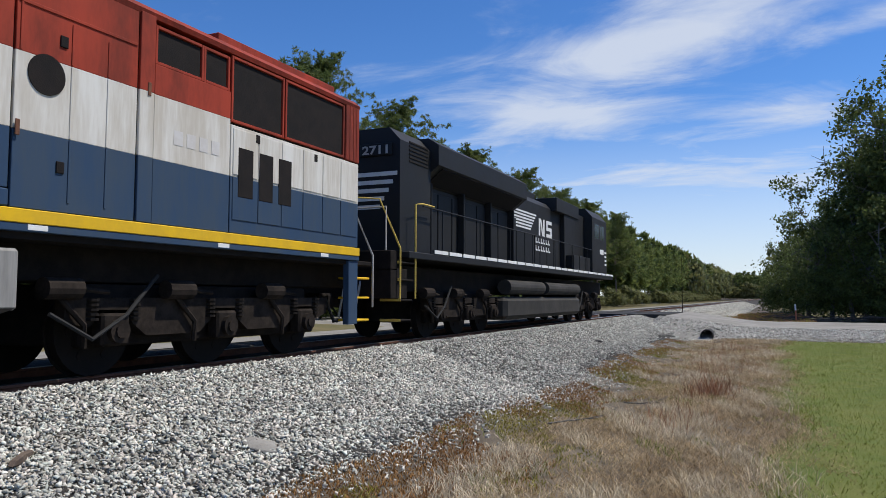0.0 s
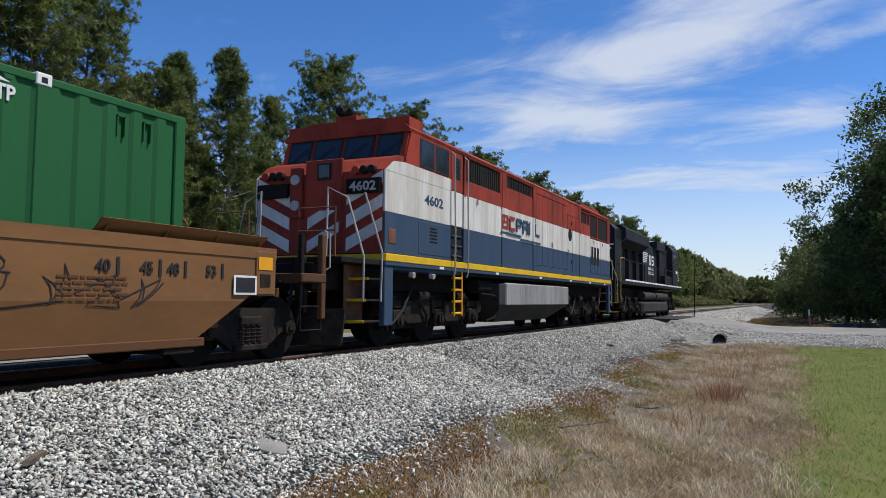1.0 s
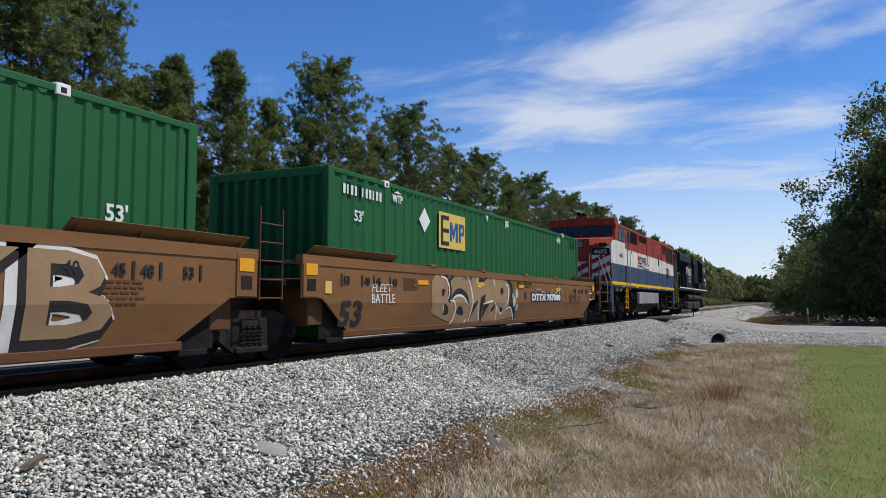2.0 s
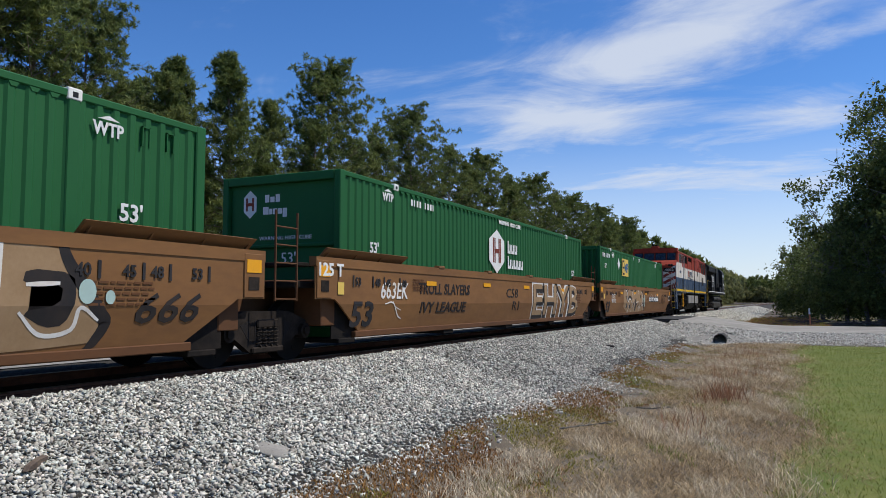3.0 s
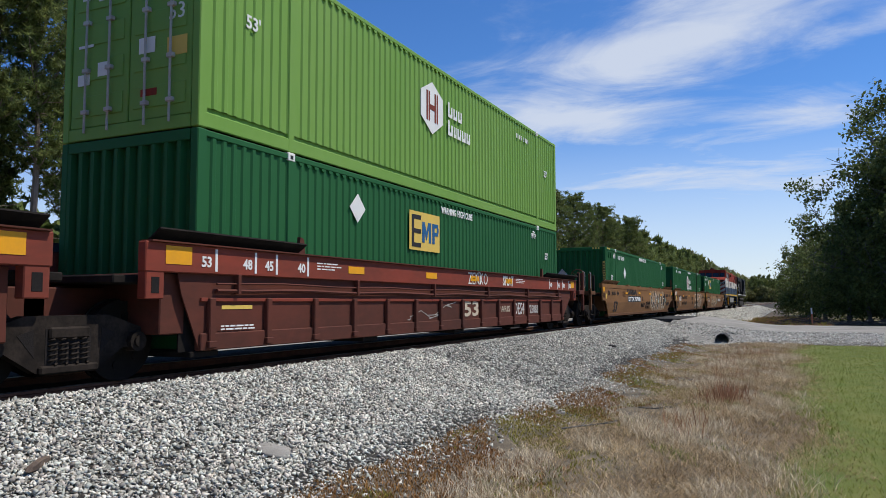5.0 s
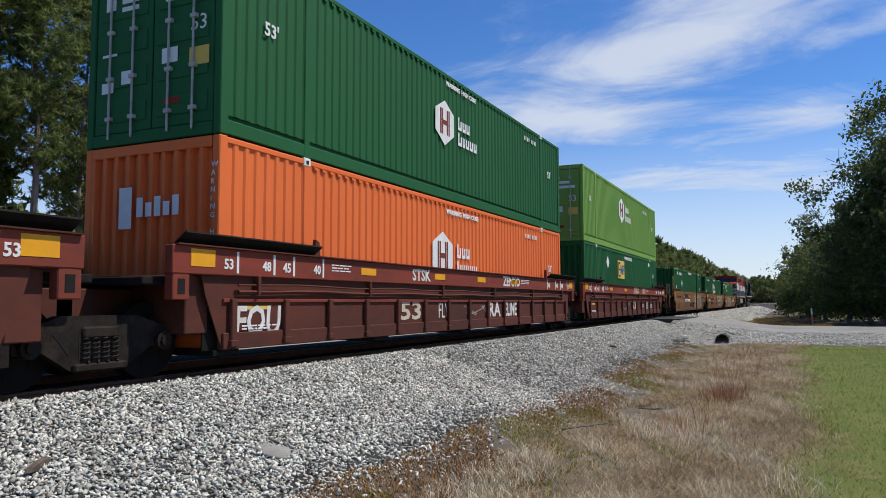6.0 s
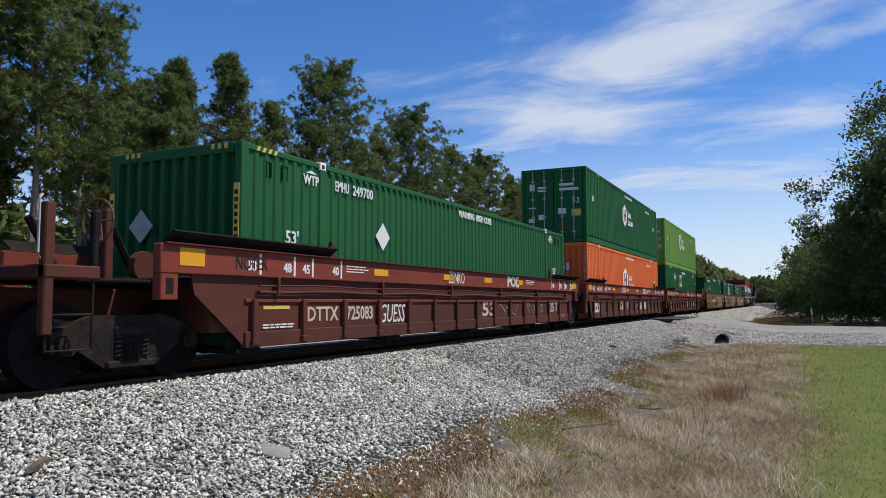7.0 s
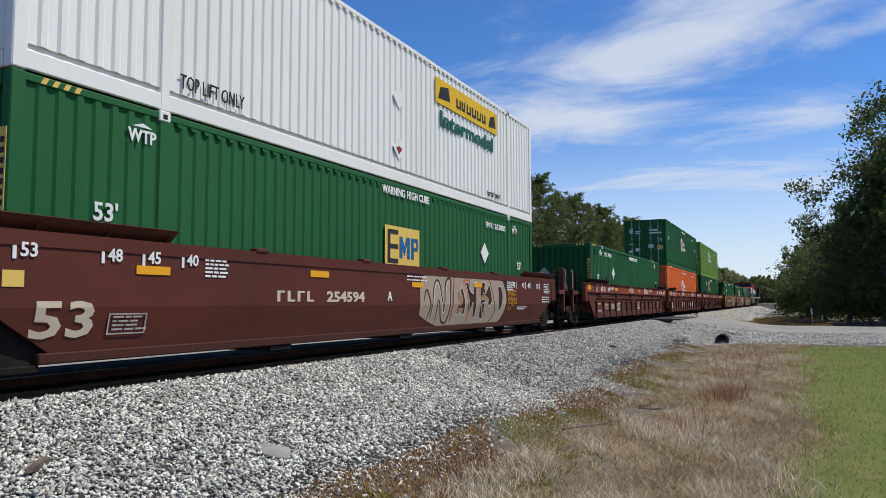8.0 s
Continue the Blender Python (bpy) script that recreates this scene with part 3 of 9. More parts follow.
def verge_grass():
    rng = np.random.default_rng(21)

    def place(n, x0, x1, y0, y1, test):
        y = y0 + (y1 - y0) * rng.random(n) ** 1.5
        x = rng.uniform(x0, x1, n)
        k = rng.random(n) < test(x, y)
        x, y = x[k], y[k]
        return np.stack([x, y, ground_z(x, y) + 0.005], 1)

    def patch(x, y, s, o):
        return 0.5 + 0.5 * np.sin(x * s + o) * np.sin(y * s * 0.6 + 2 * o) + 0.25 * np.sin(x * s * 2.7 + y * s * 1.9 + o)
    def line(x, y):
        """Distance past the foot of the ballast."""
        return x - edge_of_ballast(y)
    dry = place(250000, 4.2, 8.9, 3.0, 32, lambda x, y: smooth(0.8, 2.0, line(x, y) + 0.5 * wave(x * 1.3, y * 0.9)) * smooth(9.2, 8.0, x + 0.3 * wave(x, y)) * np.clip(patch(x, y, 2.3, 0.4) * 1.0 + 0.05 + 0.35 * smooth(6.0, 7.4, x), 0.06, 1))
    blades("dry_grass", dry, rng.uniform(0.02, 0.075, len(dry)), 2.6, 0.0036, M["straw"], "matted dry straw-coloured grass on the verge", 1)
    pale = place(90000, 4.6, 8.6, 3.0, 30, lambda x, y: (patch(x, y, 1.9, 1.3) + 0.35 * wave(x * 4, y * 3) + 0.3 * smooth(9, 5, y) > 0.66) * smooth(0.9, 1.5, line(x, y)) * smooth(8.7, 7.8, x))
    blades("bleached_grass", pale, rng.uniform(0.05, 0.15, len(pale)), 1.7, 0.0034, M["bleached"], "bleached tufts of old straw in the verge", 6)
    red = place(80000, 3.9, 6.6, 3.0, 31, lambda x, y: (patch(x, y, 1.7, 2.2) + 0.30 * wave(x * 3, y * 2.2) + 0.35 * smooth(9, 5, y) + 0.35 * smooth(0.7, 0.2, np.abs(line(x, y) - 0.45)) > 0.70) * smooth(2.4, 1.2, line(x, y)) * smooth(-0.5, 0.2, line(x, y)) * 0.9)
    blades("rusty_weeds", red, rng.uniform(0.015, 0.05, len(red)), 1.2, 0.006, M["rust_weed"], "low rust-coloured weeds along the ballast foot", 2)
    moss = place(90000, 4.2, 7.0, 3.0, 30, lambda x, y: (patch(x, y, 1.5, 4.0) + 0.3 * wave(x * 2.6, y * 1.7 + 2) + 0.25 * smooth(0.8, 0.1, np.abs(line(x, y) - 0.9)) > 0.68) * smooth(2.6, 1.5, line(x, y)) * smooth(0.0, 0.5, line(x, y)))
    blades("moss_patches", moss, rng.uniform(0.012, 0.04, len(moss)), 1.2, 0.006, M["moss"], "yellow-green mossy patches in the ditch", 7)
    tuft = place(70000, 4.3, 8.0, 3.0, 30, lambda x, y: (patch(x, y, 2.6, 5.1) + 0.3 * wave(x * 5, y * 4) > 1.02) * 0.8 * smooth(0.5, 1.1, line(x, y)))
    blades("green_tufts", tuft, rng.uniform(0.02, 0.07, len(tuft)), 1.0, 0.005, M["grass"], "small green tufts in the dry verge", 3)
    lawn = place(170000, 7.6, 16, 3.0, 31, lambda x, y: smooth(7.7, 9.0, x + 0.35 * wave(x, y)) * (x < 9.5 + 0.3 * y))
    blades("lawn_grass", lawn, rng.uniform(0.025, 0.075, len(lawn)), 1.0, 0.005, M["grass"], "short green lawn grass", 4)
    bank = np.stack([rng.uniform(5.0, 10.5, 16000), rng.uniform(50.5, 80, 16000)], 1)
    bank = bank[rng.random(len(bank)) < np.clip(patch(bank[:, 0], bank[:, 1], 0.9, 1.0) + 0.2, 0.1, 1)]
    bank = np.column_stack([bank, np.maximum(ground_z(bank[:, 0], bank[:, 1]), np.where(bank[:, 1] < 57, road_z(bank[:, 0], bank[:, 1]), -2))])
    half = len(bank) * 2 // 3
    blades("trackside_weeds", bank[:half], rng.uniform(0.08, 0.30, half), 1.0, 0.016, M["red_stem"], "brown dry weeds beyond the crossing", 8)
    blades("trackside_weeds", bank[half:], rng.uniform(0.08, 0.35, len(bank) - half), 0.8, 0.016, M["moss"], "green weeds beyond the crossing", 9)
    stem = []
    for cx, cy, m, s in ((7.15, 13.6, 420, 0.42), (6.7, 17, 130, 0.9), (6.6, 21, 160, 1.0), (7.1, 25, 260, 1.1), (6.9, 10.2, 120, 0.5), (7.6, 19, 120, 0.9)):
        p = np.stack([rng.normal(cx, s * 0.5, m), rng.normal(cy, s, m)], 1)
        stem.append(np.column_stack([p, ground_z(p[:, 0], p[:, 1])]))
    stem = np.concatenate(stem)
    blades("tall_dry_stems", stem, rng.uniform(0.12, 0.42, len(stem)), 0.8, 0.0035, M["red_stem"], "tall reddish dry weed stems", 5)


verge_grass()


# ---- trees ----
def clump(rng, centers, size, count, slim, flat=0.0):
    """Triangles that radiate from every centre: needles or leaves. Returns verts, faces."""
    n = len(centers)
    d = rng.normal(size=(n, count, 3))
    d[..., 2] += flat
    d /= np.linalg.norm(d, axis=2, keepdims=True)
    w = np.cross(d, rng.normal(size=(n, count, 3)))
    w /= np.linalg.norm(w, axis=2, keepdims=True) + 1e-9
    s = (size * rng.uniform(0.6, 1.25, (n, count)))[..., None]
    c = np.asarray(centers)[:, None, :]
    a, b, t = c + d * s * 0.12 - w * s * slim, c + d * s * 0.12 + w * s * slim, c + d * s
    v = np.stack([a, b, t], 2).reshape(-1, 3)
    return v, np.arange(len(v)).reshape(-1, 3)


def leaves(rng, centers, spread, size, count):
    """Small four-sided leaves scattered round every centre."""
    n = len(centers)
    c = np.asarray(centers)[:, None, :] + rng.normal(size=(n, count, 3)) * np.array([spread, spread, spread * 0.7])
    u = rng.normal(size=(n, count, 3))
    u /= np.linalg.norm(u, axis=2, keepdims=True)
    w = np.cross(u, rng.normal(size=(n, count, 3)))
    w /= np.linalg.norm(w, axis=2, keepdims=True) + 1e-9
    s = (size * rng.uniform(0.6, 1.3, (n, count)))[..., None]
    v = np.stack([c - u * s, c + w * s * 0.55, c + u * s, c - w * s * 0.55], 2).reshape(-1, 3)
    return v, np.arange(len(v)).reshape(-1, 4)


def pine_parts(seed, h, start=0.5, reach=2.4, n_br=60, per=4, needles=17, size=0.23, pw=0.62):
    """Trunk bmesh and needle arrays of a tall pine."""
    rng = np.random.default_rng(seed)
    bm = bmesh.new()
    lean = rng.normal(0, 0.02, 2)
    axis = [Vector((lean[0] * z + 0.12 * math.sin(z * 0.5 + seed), lean[1] * z + 0.1 * math.cos(z * 0.4 + seed), z)) for z in np.linspace(-0.3, h * 0.985, 9)]
    tube(bm, axis, 0.17, 7, 0.03)

    def at(z):
        k = min(max((z + 0.3) / (h * 0.985 + 0.3) * 8, 0), 7.999)
        return axis[int(k)].lerp(axis[int(k) + 1], k % 1)
    tufts = []
    for i in range(n_br):
        f = (i + rng.random()) / n_br
        z = h * (start + (1 - start) * f)
        prof = (0.45 + 0.55 * min(1, f * 3.2)) * (1 - f) ** pw + 0.08
        ln = reach * prof * rng.uniform(0.55, 1.15)
        a = rng.uniform(0, 2 * math.pi)
        p0 = at(z)
        rise = rng.uniform(0.0, 0.35) + 0.5 * f
        dirn = Vector((math.cos(a), math.sin(a), rise))
        p1 = p0 + dirn * ln * 0.55
        p2 = p0 + dirn * ln + Vector((0, 0, 0.18 * ln))
        tube(bm, [p0, p1, p2], 0.035 * (1.15 - f), 3, 0.008)
        for t in (0.36, 0.6, 0.82, 1.0):                 # tufts gather in boughs
            q = np.array(p0.lerp(p1, t / 0.55) if t < 0.55 else p1.lerp(p2, (t - 0.55) / 0.45)) + rng.normal(0, 0.05 + 0.06 * ln, 3)
            for j in range(per):
                tufts.append(q + rng.normal(0, 0.17, 3) * (1, 1, 0.55))
    for i in range(5):                                   # dead stubs on the bare trunk
        z = h * rng.uniform(0.2, start)
        a = rng.uniform(0, 2 * math.pi)
        p0 = at(z)
        tube(bm, [p0, p0 + Vector((math.cos(a), math.sin(a), rng.uniform(-0.2, 0.3))) * rng.uniform(0.5, 1.5)], 0.02, 3, 0.006)
    tufts.append(np.array(at(h)))
    tufts += [np.array(at(h * 0.985)) + rng.normal(0, 0.15, 3) for _ in range(5)]
    v, f = clump(rng, tufts, size, needles, 0.11 if size < 0.3 else 0.16, 0.5)
    return bm, v, f


def pine(seed, h, label, **k):
    bm, v, f = pine_parts(seed, h, **k)
    tree = tagged(new("pine_tree"), label, "pine tree", "pines beside the track")
    part("trunk", bm, M["bark"], tree, "tall grey-brown trunk with short dead stubs")
    crown = new("crown", lump("crown", v, f, M["pine"]))
    crown.parent = tree
    return tree


PINE_LABEL = "tall slender pine with dark green needles"
pines = [pine(s, h, PINE_LABEL, start=st, reach=r, n_br=n, per=p, pw=w) for s, h, st, r, n, p, w in (
    (1, 14.0, 0.46, 2.7, 84, 5, 0.7), (2, 15.0, 0.52, 2.5, 78, 5, 0.6), (3, 13.0, 0.24, 2.9, 110, 6, 0.95), (4, 16.0, 0.34, 4.1, 150, 7, 0.5), (5, 12.5, 0.38, 1.9, 74, 6, 0.8))]
pines += [pine(s, h, PINE_LABEL, start=st, reach=r, n_br=n, per=4, needles=9, size=0.36, pw=w) for s, h, st, r, n, w in ((6, 14.0, 0.40, 2.7, 70, 0.7), (7, 15.0, 0.45, 2.6, 66, 0.6), (8, 13.0, 0.30, 2.9, 80, 0.9))]
HEIGHT = (14.0, 15.0, 13.0, 16.0, 12.5, 14.0, 15.0, 13.0)


def stand(kind, x, y, h, used=set()):
    """Sets a pine of that kind and height at x, y; the first of a kind is the tree itself."""
    rng = random.Random(int(x * 31 + y * 17))
    k = h / HEIGHT[kind]
    m = Matrix.Translation((x, y, -0.75)) @ Matrix.Rotation(rng.uniform(0, 6.28), 4, "Z")
    if kind in used:
        ob = copy_thing(pines[kind], m)
    else:
        ob = pines[kind]
        ob.matrix_basis = m
        used.add(kind)
    ob.scale = (k * rng.uniform(0.92, 1.08), k * rng.uniform(0.92, 1.08), k)


def pine_wood():
    # The front row, by its tops.
    for kind, y, h in ((1, 12.0, 15.5), (0, 14.4, 16.0), (1, 16.6, 15.8), (0, 18.3, 14.6), (3, 20.9, 14.2), (4, 24.4, 12.0), (2, 26.6, 13.2), (2, 29.0, 14.0), (4, 32.8, 13.0),
                       (3, 39.6, 16.6), (0, 36.6, 12.6), (0, 46.0, 13.6), (3, 50.6, 16.2), (1, 56.0, 14.6), (3, 65.6, 15.5), (0, 60.5, 14.0), (2, 72.0, 14.5), (3, 82.6, 16.0), (1, 77.0, 14.6), (0, 90.0, 15.2),
                       (3, 97.0, 15.6), (1, 104.0, 15.5), (3, 112.0, 15.8), (0, 121.0, 15.2), (3, 131.0, 16.0)):
        stand(kind, -18 + (0.8 if kind == 4 else 0) - 0.6 * math.sin(y), y, h)
    rng = random.Random(4)
    for i in range(95):
        y = 6 + 150 * rng.random() ** 1.25
        x = -20.5 - 16 * rng.random()
        # Lower behind the gaps, so that the sky shows between the tops.
        h = (10.0 if 22 < y * 18 / -x < 37 else 12.5) + rng.uniform(-1.5, 1.6) + 0.10 * (-x - 20)
        stand(rng.choice((5, 6, 7)), x, y, h)


pine_wood()


def broad_parts(seed, h, radius, leaf, count, trunk=0.22, low=0.12):
    """Branches bmesh and leaf arrays of a broadleaf tree with an uneven crown."""
    rng = np.random.default_rng(seed)
    bm = bmesh.new()
    tips = []

    def grow(p, d, ln, r, level):
        q = p + d * ln * 0.5 + Vector(rng.normal(0, 0.06 * ln, 3))
        e = p + d * ln
        tube(bm, [p, q, e], r, 5 if level < 2 else 3, r * 0.55)
        if level >= 2:
            for t in (0.35, 0.6, 0.85, 1.0):
                tips.append(np.array(p.lerp(e, t)) + rng.normal(0, 0.25, 3))
        if level == 3:
            return
        for _ in range((7, 5, 4)[level]):
            t = rng.uniform(0.3, 1.0)
            s = (d * 0.55 + Vector(rng.normal(0, 0.75, 3)) + Vector((0, 0, 0.25))).normalized()
            grow(p.lerp(e, t), s, ln * rng.uniform(0.42, 0.68), r * 0.5, level + 1)
    grow(Vector((0, 0, -0.3)), Vector((0.05, 0.03, 1)).normalized(), h * 0.62, trunk, 0)
    T = np.array(tips)
    T[:, :2] *= radius / max(1e-3, np.percentile(np.abs(T[:, :2]), 95))
    T[:, 2] = low * h + (T[:, 2] - T[:, 2].min()) / (T[:, 2].max() - T[:, 2].min()) * h * (1 - low)
    v, f = leaves(rng, T, 0.34, leaf, count)
    return bm, v, f


def broad(seed, h, radius, material, label, leaf=0.145, count=14, **k):
    bm, v, f = broad_parts(seed, h, radius, leaf, count, **k)
    tree = tagged(new("broadleaf_tree"), label, "tree", "broadleaf trees at the road")
    part("trunk", bm, M["bark_grey"], tree, "grey trunk and limbs")
    crown = new("crown", lump("crown", v, f, material))
    crown.parent = tree
    return tree


oaks = [broad(11, 17.0, 4.6, M["leaf"], "large dark green broadleaf tree behind the road", leaf=0.15, count=25), broad(12, 12.0, 3.6, M["leaf"], "rounded dark green broadleaf tree behind the road"),
        broad(13, 6.5, 2.6, M["leaf"], "low dense broadleaf thicket tree", leaf=0.12, low=0.02), broad(14, 14.0, 3.4, M["leaf_light"], "slender broadleaf tree with pale new leaves")]


def woods():
    spots = ((0, 17.4, 60, 1.04), (0, 15.5, 61, 0.95), (2, 9.7, 77, 0.85), (2, 11.9, 60, 0.85), (1, 14.2, 60, 0.8), (0, 16.2, 61, 0.86), (0, 19.8, 59.5, 1.0), (1, 15.2, 61, 0.95), (2, 13.2, 58.5, 0.8), (2, 15.4, 57, 0.9), (2, 17.4, 57, 0.9), (2, 20.3, 57.5, 0.95), (0, 23.5, 62, 1.0), (3, 16.2, 63, 1.0),
             (0, 28, 64, 1.1), (1, 19.6, 66, 1.3), (2, 23.5, 57.5, 1.0), (2, 10.8, 70, 0.9), (1, 11.6, 78, 0.7), (2, 10.2, 86, 0.9), (1, 11.2, 96, 0.75), (2, 10.0, 108, 1.0), (1, 10.6, 132, 0.75), (0, 14.5, 90, 0.8), (0, 12.5, 112, 0.8),
             (1, 33, 60, 1.2), (2, 28, 58, 1.0), (1, 26, 70, 1.3), (0, 37, 66, 1.1))
    first = set()
    for kind, x, y, s in spots:
        rz = random.Random(int(x * 7 + y)).uniform(0, 6.28)
        m = Matrix.Translation((x, y, -0.75)) @ Matrix.Rotation(rz, 4, "Z")
        if kind in first:
            ob = copy_thing(oaks[kind], m)
        else:
            ob = oaks[kind]
            ob.matrix_basis = m
            first.add(kind)
        ob.scale = (s, s, s)


woods()


def far_woods():
    """Distant rows of trees, too many to count."""
    rng = np.random.default_rng(33)
    bank = []
    for s in range(4):
        bm, v, f = pine_parts(40 + s, 14.5, start=0.25, reach=3.0, n_br=40, per=1, needles=6, size=1.15)
        bm.free()
        bank.append(v)
    V = []
    for i in range(300):
        y = 135 + 800 * rng.random() ** 1.6
        x = -18 - 9 * rng.random() ** 1.5
        if i > 250:                                       # the line ends in trees where it bends away
            x, y = -16 + 30 * rng.random(), 440 + 70 * rng.random()
        V.append(bank[rng.integers(4)] * (1, 1, rng.uniform(0.85, 1.12)) + (x, y, -0.75))
    v = np.concatenate(V)
    tagged(new("distant_pines", lump("distant_pines", v, np.arange(len(v)).reshape(-1, 3), M["pine"])), "long distant row of pines along the track", "trees", "", "stuff")
    bm, b, f = broad_parts(51, 9.0, 3.4, 0.62, 1)
    bm.free()
    V = []
    for _ in range(80):
        y = 130 + 800 * rng.random() ** 1.4
        x = 10.0 + 9 * rng.random()
        V.append(b * rng.uniform(0.8, 1.25) + (x, y, -0.75))
    for _ in range(90):                                   # tall pale trees where the pines give out
        y = 250 + 620 * rng.random() ** 1.2
        h = rng.uniform(15.5, 18.5) + 0.006 * (y - 250)
        V.append(b * (1.3, 1.3, h / 9.0) + (-17.5 - 8 * rng.random(), y, -0.75))
    for _ in range(150):                                  # pale scrub at the foot of the pines
        y = 48 + 300 * rng.random() ** 1.2
        V.append(b * (0.4, 0.4, rng.uniform(0.2, 0.42)) + (-14.2 - 5 * rng.random(), y, -0.75))
    for _ in range(60):
        V.append(b * (1, 1, rng.uniform(0.6, 1.2)) + (-24 + 42 * rng.random(), 432 + 50 * rng.random(), -0.75))
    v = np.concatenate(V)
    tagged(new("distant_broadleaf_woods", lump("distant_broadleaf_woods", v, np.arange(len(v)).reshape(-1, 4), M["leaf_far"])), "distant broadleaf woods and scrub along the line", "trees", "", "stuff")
    V = []
    for _ in range(70):
        y = 4 + 90 * rng.random()
        V.append(b * (0.4, 0.4, rng.uniform(0.15, 0.42)) + (-14.5 - 14 * rng.random(), y, -0.75))
    v = np.concatenate(V)
    for _ in range(260):                                  # the wood goes on behind
        V.append(b * (1.1, 1.1, rng.uniform(0.6, 1.1)) + (-36 - 30 * rng.random(), -10 + 190 * rng.random(), -0.75))
    v = np.concatenate(V)
    tagged(new("undergrowth", lump("undergrowth", v, np.arange(len(v)).reshape(-1, 4), M["leaf"])), "leafy undergrowth between the pine trunks", "bushes", "", "stuff")


far_woods()


# ---- the train ----
MOVING = []
CW, CL, CH = 1.295, 16.154, 2.896
WELL_FLOOR = 0.33                      # height of the lower container's foot
POST = 1.98                            # lifting posts, from the ends


def empty(name, label, category, group, u):
    ob = tagged(new(name), label, category, group)
    MOVING.append((ob, u))
    return ob


def corrugated(bm, y0, y1, z0, z1, x, s, pitch=0.245, deep=0.024):
    """A sheet side wall with pressed vertical troughs; s: which way it faces."""
    n = max(1, round((y1 - y0) / pitch))
    p = (y1 - y0) / n
    line = []
    for i in range(n):
        a = y0 + i * p
        line += [(a, 0), (a + 0.30 * p, 0), (a + 0.44 * p, deep), (a + 0.86 * p, deep), (a + p, 0)]
    line.append((y1, 0))
    clean = [line[0]]
    for q in line[1:]:
        if q[0] - clean[-1][0] > 1e-4:
            clean.append(q)
    lo = [bm.verts.new((x - s * d, y, z0)) for y, d in clean]
    hi = [bm.verts.new((x - s * d, y, z1)) for y, d in clean]
    for i in range(len(lo) - 1):
        bm.faces.new((lo[i], lo[i + 1], hi[i + 1], hi[i]))
    lo2 = [bm.verts.new((x - s * (d + 0.004), y, z0)) for y, d in clean]
    hi2 = [bm.verts.new((x - s * (d + 0.004), y, z1)) for y, d in clean]
    for i in range(len(lo) - 1):
        bm.faces.new((lo2[i], hi2[i], hi2[i + 1], lo2[i + 1]))


def corrugated_end(bm, y, s, z0, z1, n=10, deep=0.085):
    w = CW - 0.13
    p = 2 * w / n
    line = []
    for i in range(n):
        a = -w + i * p
        line += [(a, 0), (a + 0.28 * p, 0), (a + 0.42 * p, deep), (a + 0.86 * p, deep)]
    line.append((w, 0))
    lo = [bm.verts.new((x, y - s * d, z0)) for x, d in line]
    hi = [bm.verts.new((x, y - s * d, z1)) for x, d in line]
    for i in range(len(lo) - 1):
        bm.faces.new((lo[i], lo[i + 1], hi[i + 1], hi[i]))


